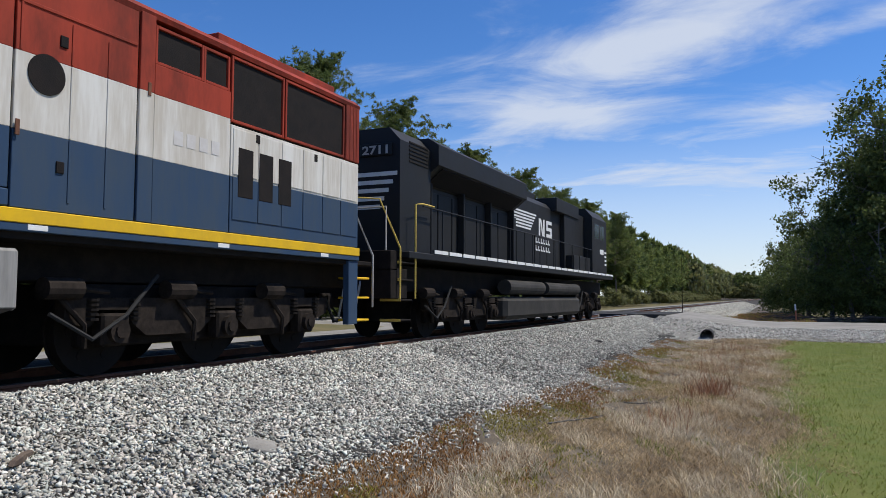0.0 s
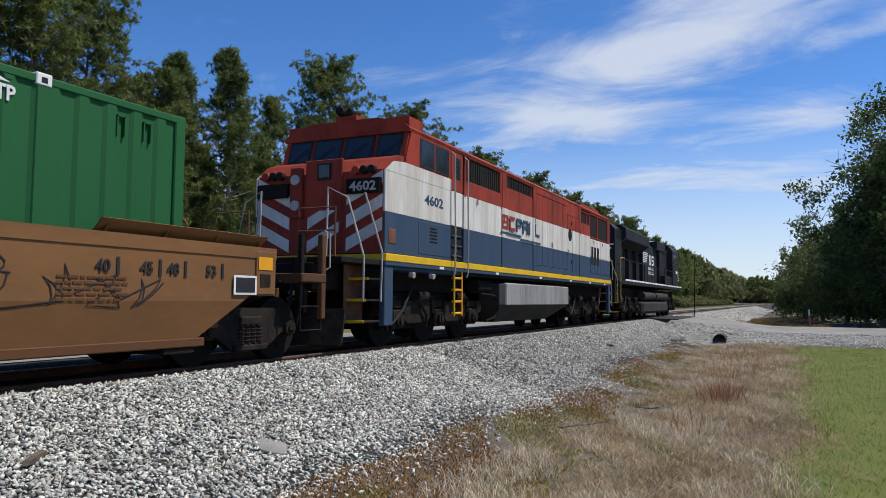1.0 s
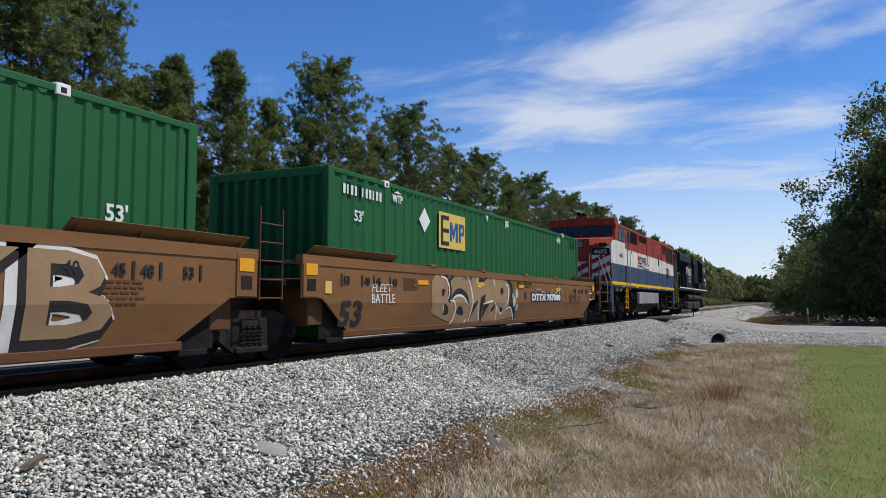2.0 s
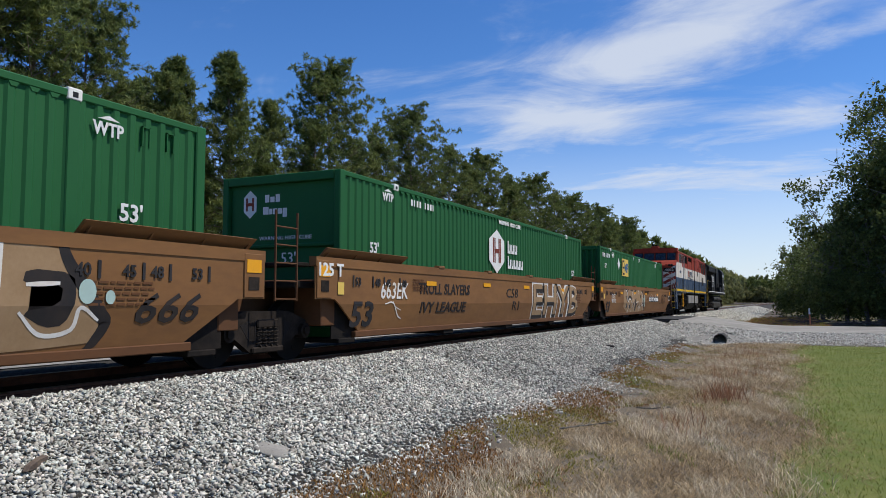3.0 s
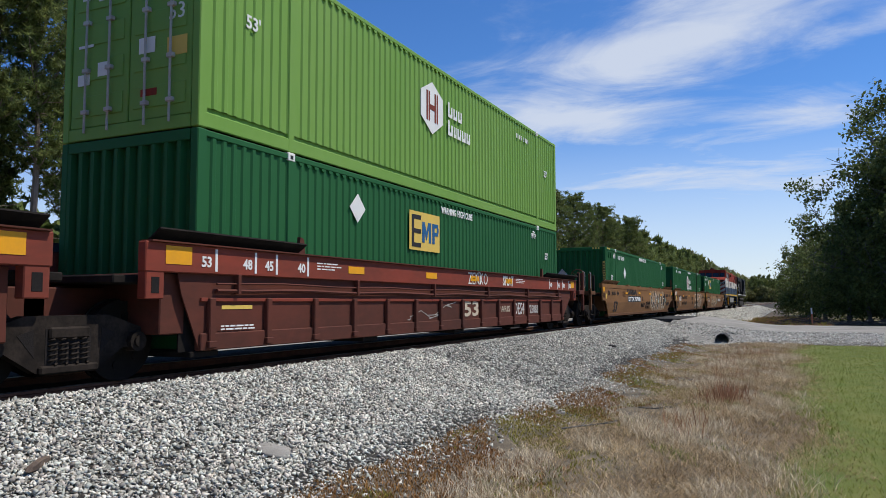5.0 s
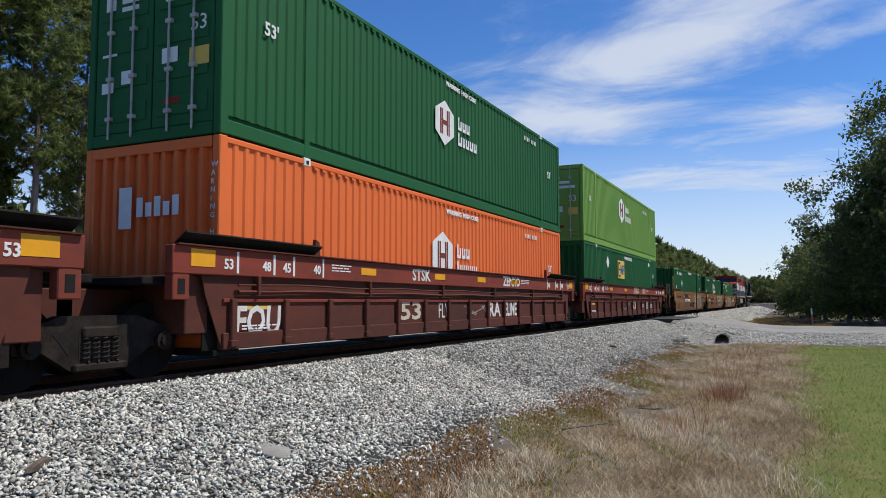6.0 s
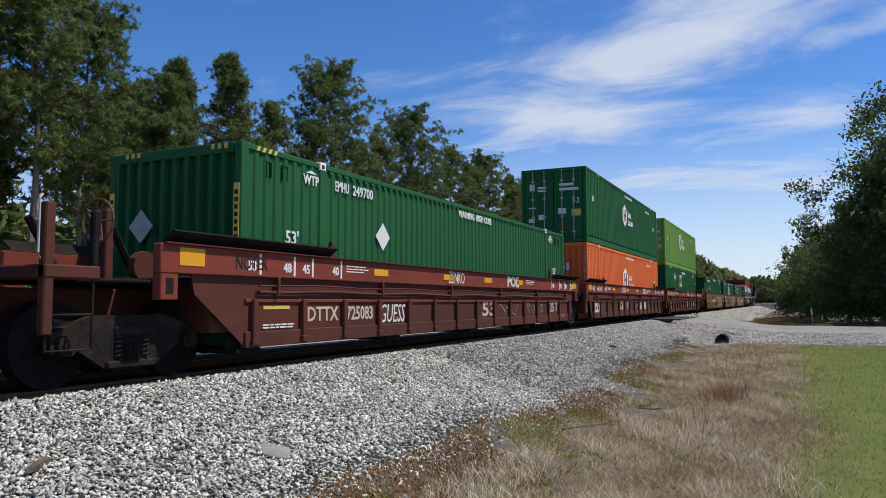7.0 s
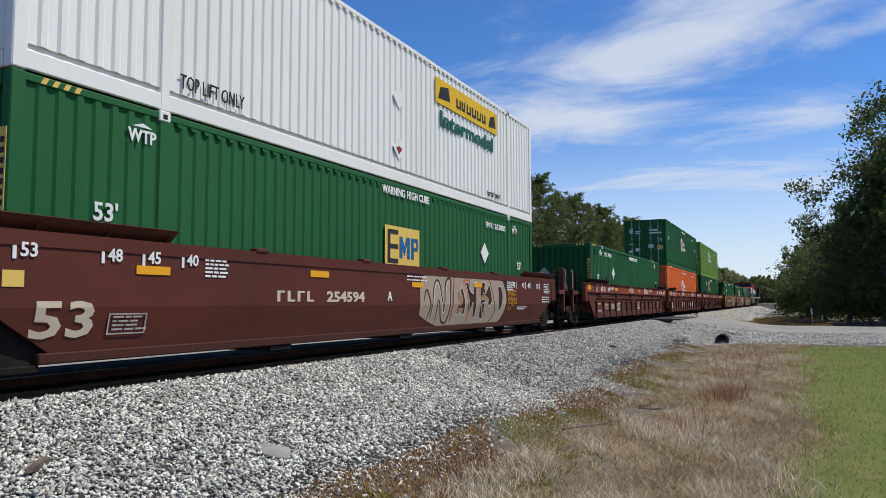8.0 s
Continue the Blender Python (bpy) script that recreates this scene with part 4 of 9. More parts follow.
def container(label, paint, u_rear, z0, doors_back=False, pitch=0.225, ribbed_back=False):
    """A 53-foot domestic container; its origin is on the track under its rear end."""
    c = empty("shipping_container", label, "container", "containers on the train", u_rear)
    P, z1 = M[paint], z0 + CH
    for s in (-1, 1):
        for a, b in ((0.09, POST - 0.07), (POST + 0.07, CL - POST - 0.07), (CL - POST + 0.07, CL - 0.09)):
            bm = bmesh.new()
            corrugated(bm, a, b, z0 + 0.285, z1 - 0.085, s * (CW - 0.008), s, pitch)
            part("side_panel", bm, P, c)
        bm = bmesh.new()
        bevel_box(bm, s * CW - s * 0.065 if s > 0 else -CW, s * CW if s > 0 else -CW + 0.065, 0.05, CL - 0.05, z1 - 0.10, z1 - 0.01, 0.012)
        part("top_rail", bm, P, c)
        bm = bmesh.new()
        bevel_box(bm, min(s * CW, s * (CW - 0.06)), max(s * CW, s * (CW - 0.06)), 0.05, CL - 0.05, z0 + 0.01, z0 + 0.215, 0.012)
        bevel_box(bm, min(s * (CW - 0.055), s * (CW - 0.10)), max(s * (CW - 0.055), s * (CW - 0.10)), 0.05, CL - 0.05, z0 + 0.20, z0 + 0.30, 0.004)
        part("bottom_rail", bm, P, c)
        for y in (POST, CL - POST):
            bm = bmesh.new()
            bevel_box(bm, min(s * (CW + 0.004), s * (CW - 0.1)), max(s * (CW + 0.004), s * (CW - 0.1)), y - 0.075, y + 0.075, z0 + 0.002, z1 - 0.002, 0.012)
            part("lifting_post", bm, P, c)
            bm = bmesh.new()
            bevel_box(bm, min(s * (CW + 0.012), s * (CW - 0.14)), max(s * (CW + 0.012), s * (CW - 0.14)), y - 0.09, y + 0.09, z1 - 0.118, z1 + 0.012, 0.01)
            k = part("corner_casting", bm, M["white"] if paint != "white" else M["handrail"], c, "pale steel lifting casting")
            # A black plate stands in for the shade inside the casting's slot.
            bm = bmesh.new()
            bevel_box(bm, min(s * (CW + 0.016), s * (CW + 0.006)), max(s * (CW + 0.016), s * (CW + 0.006)), y - 0.035, y + 0.035, z1 - 0.09, z1 - 0.03, 0.003)
            part("casting_slot", bm, M["black"], k)
        for y in (0.09, CL - 0.09):
            bm = bmesh.new()
            bevel_box(bm, min(s * (CW + 0.003), s * (CW - 0.13)), max(s * (CW + 0.003), s * (CW - 0.13)), y - 0.085, y + 0.085, z0, z1 - 0.002, 0.014)
            part("corner_post", bm, P, c)
    # Dark gaps between the pressed ribs under the top rail are real notches in a stiffener.
    bm = bmesh.new()
    y = POST + 0.2
    while y < CL - POST - 0.15:
        slab(bm, [(y, z1 - 0.10), (y + 0.12, z1 - 0.10), (y + 0.09, z1 - 0.145), (y + 0.03, z1 - 0.145)], CW - 0.05, CW - 0.001)
        y += pitch
    tagged(part("rib_cap", bm, P, c), kind="stuff")
    bm = bmesh.new()
    box(bm, -CW + 0.06, CW - 0.06, 0.06, CL - 0.06, z1 - 0.05, z1 - 0.02)
    part("roof", bm, P, c)
    bm = bmesh.new()
    box(bm, -CW + 0.07, CW - 0.07, 0.07, CL - 0.07, z0 + 0.03, z0 + 0.14)
    part("floor", bm, M["oxide_dark"], c)
    for y, s in ((0.03, -1), (CL - 0.03, 1)):
        bm = bmesh.new()
        bevel_box(bm, -CW + 0.14, CW - 0.14, y - 0.03, y + 0.03, z1 - 0.16, z1 - 0.006, 0.01)
        part("end_header", bm, P, c)
        bm = bmesh.new()
        bevel_box(bm, -CW + 0.14, CW - 0.14, y - 0.03, y + 0.03, z0 + 0.004, z0 + 0.18, 0.01)
        part("end_sill", bm, P, c)
        if s < 0 and doors_back:
            for d in (-1, 1):
                bm = bmesh.new()
                a, b = sorted((d * 0.012, d * (CW - 0.15)))
                bevel_box(bm, a, b, 0.02, 0.06, z0 + 0.19, z1 - 0.17, 0.01)
                door = part("door", bm, P, c)
                for k in range(5):
                    bm = bmesh.new()
                    zz = z0 + 0.34 + k * 0.52
                    bevel_box(bm, a + 0.09, b - 0.09, 0.004, 0.021, zz, zz + 0.30, 0.008)
                    part("pressed_panel", bm, P, door)
                for k in (0.24, 0.72):
                    bm = bmesh.new()
                    x = d * (0.12 + k * 0.96)
                    tube(bm, [(x, -0.03, z0 + 0.10), (x, -0.03, z1 - 0.08)], 0.018, 6)
                    for zz in (z0 + 0.4, z0 + 1.0, z0 + 1.7, z0 + 2.4):
                        bevel_box(bm, x - 0.06, x + 0.06, -0.05, 0.012, zz - 0.03, zz + 0.03, 0.006)
                    part("lock_rod", bm, M["handrail"], door, "galvanised lock rod")
        elif s < 0 and ribbed_back:
            bm = bmesh.new()
            box(bm, -CW + 0.14, CW - 0.14, 0.10, 0.115, z0 + 0.17, z1 - 0.15)
            part("end_wall", bm, P, c, "smooth recessed end wall")
            for k in range(4):
                bm = bmesh.new()
                zz = z0 + 0.55 + k * 0.34
                bevel_box(bm, -CW + 0.14, CW - 0.14, 0.045, 0.102, zz, zz + 0.075, 0.02)
                part("end_rib", bm, P, c)
        else:
            bm = bmesh.new()
            corrugated_end(bm, y + s * 0.02, s, z0 + 0.17, z1 - 0.15)
            part("end_wall", bm, P, c)
    return c


def single_mark(parent, name, material, rects, x=None):
    bm = bmesh.new()
    for r in rects:
        plate(bm, *r, (CW + 0.002) if x is None else x)
    return part(name, bm, M[material], parent)


WHEELS = []                             # (wheelset, y, z, radius), for motions()


def wheelset(parent, y, r):
    """Two wheels on an axle; origin on the axle."""
    bm = bmesh.new()
    tube(bm, [(-0.98, 0, 0), (0.98, 0, 0)], 0.075, 10)
    for s in (-1, 1):
        x = s * 0.76
        for a, b, k in ((-0.065, 0.065, 1.0), (s * -0.085, s * -0.065, 1.055), (s * 0.065, s * 0.10, 0.30)):
            t = bmesh.new()
            tube(t, [(x + min(a, b), 0, 0), (x + max(a, b), 0, 0)], r * k, 28)
            merge(bm, t)
        for i in range(6):
            a = i * math.pi / 3
            tube(bm, [(x + s * 0.06, math.cos(a) * r * 0.62, math.sin(a) * r * 0.62), (x + s * 0.075, math.cos(a) * r * 0.62, math.sin(a) * r * 0.62)], r * 0.12, 8)
    ob = part("wheelset", bm, M["wheel"], parent, "steel wheel pair on its axle")
    ob.location = (0, y, r)
    WHEELS.append((ob, y, r, r))
    return ob


def freight_truck(car, yc):
    """A three-piece truck: side frames, spring nests, bearings, bolster, two wheelsets."""
    r, wb = 0.4826, 0.89
    bm = bmesh.new()
    bevel_box(bm, -1.05, 1.05, yc - 0.2, yc + 0.2, 0.42, 0.68, 0.03)
    truck = part("truck", bm, M["grime"], car, "grimy three-piece truck bolster")
    for s in (-1, 1):
        bm = bmesh.new()
        x0, x1 = sorted((s * 0.93, s * 1.06))
        slab(bm, [(yc - wb - 0.16, 0.40), (yc - wb + 0.16, 0.42), (yc - 0.38, 0.20), (yc + 0.38, 0.20), (yc + wb - 0.16, 0.42), (yc + wb + 0.16, 0.40), (yc + wb + 0.18, 0.62),
                  (yc + 0.52, 0.80), (yc - 0.52, 0.80), (yc - wb - 0.18, 0.62)], x0, x1)
        frame_ = part("side_frame", bm, M["grime_light"], truck, "dusty cast side frame")
        # Dark blocks on the solid frame stand in for shaded openings.
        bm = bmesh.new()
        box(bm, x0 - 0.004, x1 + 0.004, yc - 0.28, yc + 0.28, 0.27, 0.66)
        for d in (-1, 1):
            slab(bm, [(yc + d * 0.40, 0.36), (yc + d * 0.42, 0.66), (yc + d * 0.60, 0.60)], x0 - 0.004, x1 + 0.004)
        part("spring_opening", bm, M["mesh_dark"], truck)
        bm = bmesh.new()
        bevel_box(bm, min(s * 1.0, s * 1.10), max(s * 1.0, s * 1.10), yc - 0.25, yc + 0.25, 0.55, 0.68, 0.02)
        part("bolster_end", bm, M["grime_light"], truck)
        bm = bmesh.new()
        bevel_box(bm, min(s * 1.0, s * 1.11), max(s * 1.0, s * 1.11), yc - 0.36, yc + 0.36, 0.18, 0.275, 0.02)
        part("spring_seat", bm, M["grime_light"], truck)
        for i in range(4):
            bm = bmesh.new()
            yy = yc - 0.195 + i * 0.13
            turns = [(s * 1.055 + 0.05 * math.cos(k * 0.785), yy + 0.052 * math.sin(k * 0.785), 0.28 + k * 0.27 / 40) for k in range(41)]
            tube(bm, turns, 0.013, 4)
            part("spring", bm, M["grime_light"], truck)
        for d in (-1, 1):
            bm = bmesh.new()
            tube(bm, [(s * 0.94, yc + d * wb, r), (s * 1.13, yc + d * wb, r)], 0.12, 12)
            tube(bm, [(s * 1.13, yc + d * wb, r), (s * 1.16, yc + d * wb, r)], 0.07, 10)
            part("bearing_cap", bm, M["grime_light"], truck)
    for d in (-1, 1):
        wheelset(truck, yc + d * wb, r)


def coupler(car, y0, y1, z=0.84):
    bm = bmesh.new()
    bevel_box(bm, -0.13, 0.13, min(y0, y1), max(y0, y1), z - 0.12, z + 0.12, 0.03)
    e = y1
    s = 1 if y1 > y0 else -1
    bevel_box(bm, -0.2, 0.2, min(e, e - s * 0.32), max(e, e - s * 0.32), z - 0.17, z + 0.17, 0.05)
    part("coupler", bm, M["grime"], car, "knuckle coupler")
    bm = bmesh.new()
    tube(bm, [(0.35, y0, z + 0.1), (0.42, y0 + (y1 - y0) * 0.5, z - 0.35), (0.38, y1, z - 0.38)], 0.03, 6)
    part("air_hose", bm, M["rubber"], car)


def ladder(car, x, y0, y1, z0, z1, n, material, name="ladder"):
    bm = bmesh.new()
    for y in (y0, y1):
        tube(bm, [(x, y, z0), (x, y, z1)], 0.018, 6)
    for i in range(n):
        z = z0 + (z1 - z0) * (i + 0.1) / n
        tube(bm, [(x, y0, z), (x, y1, z)], 0.014, 6)
    return part(name, bm, M[material], car)


def car_end(car, paint, sgn, y, outer):
    """Platform past the well. sgn: -1 rear, +1 front; y: end of the container; outer: carries a coupler."""
    P = M[paint]

    def yy(a):
        return y + sgn * a

    def bx(bm, x0, x1, a, b, z0, z1, r=0.015):
        bevel_box(bm, x0, x1, min(yy(a), yy(b)), max(yy(a), yy(b)), z0, z1, r)
    bm = bmesh.new()
    bx(bm, -1.36, 1.36, 0.22, 0.62, 0.55, 1.30)
    part("end_bulkhead", bm, P, car)
    bm = bmesh.new()
    bx(bm, -0.42, 0.42, 0.5, 3.1 if outer else 1.7, 0.72, 1.12)
    part("centre_sill", bm, P, car)
    bm = bmesh.new()
    bx(bm, -1.3, 1.3, 0.62, 1.25, 1.16, 1.26)
    part("end_deck", bm, M["grime"], car)
    if not outer:
        return
    bm = bmesh.new()
    bx(bm, -1.42, 1.42, 2.35, 3.02, 1.2, 1.34)
    part("end_sill", bm, P, car)
    bm = bmesh.new()
    bx(bm, -1.05, 1.05, 1.3, 2.35, 1.18, 1.23)
    part("crossover_walkway", bm, M["grime"], car, "dark grated crossover walkway")
    coupler(car, yy(2.9), yy(3.5))
    for s in (-1, 1):
        bm = bmesh.new()
        x = s * 1.36
        bx(bm, x - 0.05, x + 0.05, 2.90, 3.02, 0.62, 1.98)
        part("corner_stanchion", bm, P, car)
        bm = bmesh.new()
        bx(bm, x - 0.04, x + 0.04, 2.36, 2.44, 1.2, 1.95)
        part("corner_stanchion", bm, M["grime"], car)
        bm = bmesh.new()
        tube(bm, [(x, yy(3.03), 1.4), (x + s * 0.06, yy(3.1), 1.45), (x + s * 0.06, yy(3.1), 2.0), (x, yy(3.03), 2.05)], 0.014, 6)
        part("grab_iron", bm, M["handrail"], car, "pale grab iron")
        bm = bmesh.new()
        tube(bm, [(x, yy(2.4), 1.25), (x, yy(2.4), 0.45), (x, yy(2.95), 0.45), (x, yy(2.95), 1.25)], 0.02, 6)
        tube(bm, [(x, yy(2.4), 0.82), (x, yy(2.95), 0.82)], 0.016, 6)
        part("sill_step", bm, M["grime_light"], car)
    bm = bmesh.new()
    x = 0.55 * -sgn
    bx(bm, x - 0.05, x + 0.05, 1.5, 1.62, 1.2, 2.1)
    part("brake_stand", bm, P, car)
    bm = bmesh.new()
    t0 = []
    for i in range(17):
        a = i / 16 * 2 * math.pi
        t0.append((x + 0.27 * math.cos(a), yy(1.7), 1.95 + 0.27 * math.sin(a)))
    tube(bm, t0, 0.016, 6)
    for i in range(5):
        a = i / 5 * 2 * math.pi
        tube(bm, [(x, yy(1.66), 1.95), (x + 0.26 * math.cos(a), yy(1.7), 1.95 + 0.26 * math.sin(a))], 0.012, 5)
    part("brake_wheel", bm, M["rail"], car, "rusty hand brake wheel")
    bm = bmesh.new()
    tube(bm, [(-0.5 * sgn, yy(1.0), 1.42), (0.62, yy(1.0), 1.42)], 0.2, 12)
    part("air_reservoir", bm, P, car, "rusty air reservoir lying across the deck")
    for a in (0.75, 1.9):
        bm = bmesh.new()
        tube(bm, [(0.2, yy(a), 1.2), (0.25, yy(a + 0.5), 1.95)], 0.05, 6)
        part("brace", bm, M["grime"], car)


def guide(car, paint, y0, y1, s=1, deep=0.30):
    """A sloping loading guide on the top chord."""
    bm = bmesh.new()
    slab_pts = [(s * 1.36, 1.655), (s * 1.40, 1.655), (s * (1.40 + deep * 0.55), 1.80), (s * (1.36 + deep * 0.55), 1.81)]
    prism(bm, slab_pts, y0, y1)
    part("loading_guide", bm, M[paint], car, "sloping steel loading guide")
    n = 4
    for i in range(n):
        bm = bmesh.new()
        y = y0 + 0.1 + (y1 - y0 - 0.2) * i / (n - 1)
        prism(bm, [(s * 1.40, 1.655), (s * 1.46, 1.655), (s * 1.52, 1.74)], y - 0.012, y + 0.012)
        part("gusset", bm, M[paint], car)


def end_numbers(car, y0, sgn, z, material, h=0.17, ticks=True, gap=(0.55, 1.25, 1.75, 2.6), last="40"):
    """Length marks past the ends of shorter loads."""
    for a, t in zip(gap, ("53", "48", "45", last)):
        y = y0 + sgn * a
        writing("number", t, M[material], car, 1.512, y + 0.06 if sgn > 0 else y - 0.30, z, h * 0.8, bold=0.004)
        if ticks:
            bm = bmesh.new()
            plate(bm, y - 0.02, y + 0.02, z - 0.03, z + h, 1.506)
            part("tick_mark", bm, M[material], car)


def amber(car, spots, x=1.506, w=0.46, h=0.10):
    for y, z in spots:
        bm = bmesh.new()
        plate(bm, y, y + w, z, z + h, x)
        part("reflector", bm, M["reflector"], car, "amber reflective strip")


def fine_print(car, y, z, w, rows, material, x=1.506, h=0.026, pitch=0.05, seed=0):
    """Lines of small print, too small to read."""
    rng = random.Random(seed + int(y * 10))
    bm = bmesh.new()
    for i in range(rows):
        a = y
        while a < y + w * rng.uniform(0.8, 1.0):
            b = a + rng.uniform(0.05, 0.16)
            plate(bm, a, b, z - i * pitch, z - i * pitch + h, x, 0.004)
            a = b + 0.025
    return tagged(part("small_print", bm, M[material], car), kind="stuff")


def smooth_side_car(label, paint, dark, u, rear_outer, front_outer, group):
    """A well car unit with plain plate sides."""
    car = empty("well_car", label, "well car", group, u)
    P = M[paint]
    ya, yb = -0.98 - (0.62 if rear_outer else 0), CL + 0.98 + (0.62 if front_outer else 0)
    for s in (-1, 1):
        x = s * 1.5
        bm = bmesh.new()
        slab(bm, [(ya, 0.98), (ya + 0.55, 0.98), (ya + 1.45, 0.42), (yb - 1.45, 0.42), (yb - 0.55, 0.98), (yb, 0.98), (yb, 1.52), (ya, 1.52)], min(x, x - s * 0.03), max(x, x - s * 0.03))
        side = part("side_plate", bm, P, car)
        bm = bmesh.new()
        prism(bm, [(x + s * 0.014, 1.50), (x + s * 0.014, 1.655), (x - s * 0.125, 1.655), (x - s * 0.125, 1.50)] if s > 0 else [(x - 0.014, 1.50), (x + 0.125, 1.50), (x + 0.125, 1.655), (x - 0.014, 1.655)], ya, yb)
        part("top_chord", bm, P, side)
        bm = bmesh.new()
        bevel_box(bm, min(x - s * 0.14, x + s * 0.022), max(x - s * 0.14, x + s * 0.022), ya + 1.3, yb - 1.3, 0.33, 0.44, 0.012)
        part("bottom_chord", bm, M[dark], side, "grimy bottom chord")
        for y0, y1 in ((ya + 0.25, ya + 3.0 if rear_outer else 2.0), (yb - 3.0 if front_outer else CL - 2.0, yb - 0.25)):
            guide(car, paint, y0, y1, s)
        for y0 in (ya + 0.02, yb - 0.44):
            bm = bmesh.new()
            bevel_box(bm, min(x, x + s * 0.02), max(x, x + s * 0.02), y0, y0 + 0.42, 1.0, 1.60, 0.006)
            part("end_plate", bm, P, side)
        for y in (3.6, 6.4, 9.6, 12.6):
            bm = bmesh.new()
            bevel_box(bm, min(x - s * 0.10, x + s * 0.03), max(x - s * 0.10, x + s * 0.03), y - 0.14, y + 0.14, 1.64, 1.70, 0.012)
            part("stack_bracket", bm, P, car)
    for s in (-1, 1):
        bm = bmesh.new()
        bevel_box(bm, min(s * 1.32, s * 1.345), max(s * 1.32, s * 1.345), -0.3, CL + 0.3, 0.32, 1.3, 0.005)
        part("inner_web", bm, M["grime"], car)
    for y in (0.1, CL - 0.1, CL / 2, 4.2, CL - 4.2):
        bm = bmesh.new()
        bevel_box(bm, -1.4, 1.4, y - 0.25, y + 0.25, 0.25, 0.325, 0.01)
        part("floor_beam", bm, M["grime"], car)
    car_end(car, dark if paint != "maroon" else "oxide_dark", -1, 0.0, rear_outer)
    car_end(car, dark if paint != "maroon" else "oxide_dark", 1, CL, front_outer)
    freight_truck(car, -1.6)
    if front_outer:
        freight_truck(car, CL + 1.6)
    return car, ya, yb


def ribbed_car(label, u, rear_outer, front_outer, group):
    """A well car unit with a deep top chord, pipes and posts."""
    car = empty("well_car", label, "well car", group, u)
    ya, yb = -0.98 - (0.62 if rear_outer else 0), CL + 0.98 + (0.62 if front_outer else 0)
    for s in (-1, 1):
        x = s * 1.5
        bm = bmesh.new()
        bevel_box(bm, min(x, x - s * 0.13), max(x, x - s * 0.13), ya, yb, 1.30, 1.655, 0.012)
        chord = part("top_chord", bm, M["oxide"], car)
        bm = bmesh.new()
        prism(bm, [(x, 1.648), (x + s * 0.05, 1.655), (x + s * 0.05, 1.672), (x - s * 0.13, 1.672), (x - s * 0.13, 1.657)], ya + 0.05, yb - 0.05)
        part("chord_lip", bm, M["oxide_dark"], chord)
        bm = bmesh.new()
        x1 = s * 1.44
        slab(bm, [(ya + 0.55, 1.31), (ya + 0.62, 1.05), (-0.05, 0.36), (CL + 0.05, 0.36), (yb - 0.62, 1.05), (yb - 0.55, 1.31)], min(x1, x1 - s * 0.02), max(x1, x1 - s * 0.02))
        side = part("side_plate", bm, M["oxide_dark"], car, "grimy oxide-red side plate")
        bm = bmesh.new()
        bevel_box(bm, min(s * 1.36, s * 1.475), max(s * 1.36, s * 1.475), -0.05, CL + 0.05, 0.33, 0.55, 0.012)
        part("bottom_chord", bm, M["oxide_dark"], side)
        bm = bmesh.new()
        bevel_box(bm, min(s * 1.43, s * 1.47), max(s * 1.43, s * 1.47), -0.05, CL + 0.05, 0.95, 1.0, 0.006)
        part("stiffener", bm, M["oxide"], side)
        n = 15
        for i in range(n):
            y = 0.12 + (CL - 0.24) * i / (n - 1)
            bm = bmesh.new()
            bevel_box(bm, min(s * 1.44, s * 1.515), max(s * 1.44, s * 1.515), y - 0.055, y + 0.055, 0.44, 1.0, 0.012)
            bevel_box(bm, min(s * 1.44, s * 1.53), max(s * 1.44, s * 1.53), y - 0.075, y + 0.075, 0.36, 0.45, 0.01)
            part("side_post", bm, M["oxide_dark"], side)
        for z, r in ((1.10, 0.026), (1.19, 0.016)):
            bm = bmesh.new()
            pts = [(s * 1.49, y, z + 0.012 * math.sin(y * 2.1 + z * 9)) for y in np.linspace(0.2, CL - 0.3, 24)]
            tube(bm, pts, r, 6)
            part("pipe", bm, M["oxide_dark"], side, "long air pipe along the side")
        for i in range(6):
            bm = bmesh.new()
            y = 0.6 + (CL - 1.2) * i / 5
            bevel_box(bm, min(s * 1.44, s * 1.53), max(s * 1.44, s * 1.53), y - 0.03, y + 0.03, 1.05, 1.31, 0.006)
            part("pipe_bracket", bm, M["oxide_dark"], side)
        for y0, y1 in ((ya + 0.12, 2.0), (CL - 2.0, yb - 0.12)):
            bm = bmesh.new()
            prism(bm, [(s * 1.38, 1.672), (s * 1.42, 1.672), (s * 1.60, 1.80), (s * 1.585, 1.82)], y0, y1)
            part("loading_guide", bm, M["grime"], car, "dark sloping loading guide")
            bm = bmesh.new()
            e = y1 + 0.06 if y1 < 5 else y0 - 0.06
            slab(bm, [(e - 0.08, 1.672), (e + 0.08, 1.672), (e + 0.05, 1.90), (e - 0.04, 1.93)], min(s * 1.40, s * 1.46), max(s * 1.40, s * 1.46))
            part("guide_post", bm, M["oxide_dark"], car)
        for y0 in (ya + 0.02, yb - 0.3):
            bm = bmesh.new()
            bevel_box(bm, min(s * 1.35, s * 1.49), max(s * 1.35, s * 1.49), y0, y0 + 0.28, 0.98, 1.31, 0.012)
            part("end_bracket", bm, M["oxide"], car)
            # A dark plate painted as the shade of a hole in the bracket.
            bm = bmesh.new()
            bevel_box(bm, min(s * 1.485, s * 1.494), max(s * 1.485, s * 1.494), y0 + 0.08, y0 + 0.2, 1.05, 1.24, 0.002)
            part("bracket_hole", bm, M["mesh_dark"], car)
    for s in (-1, 1):
        bm = bmesh.new()
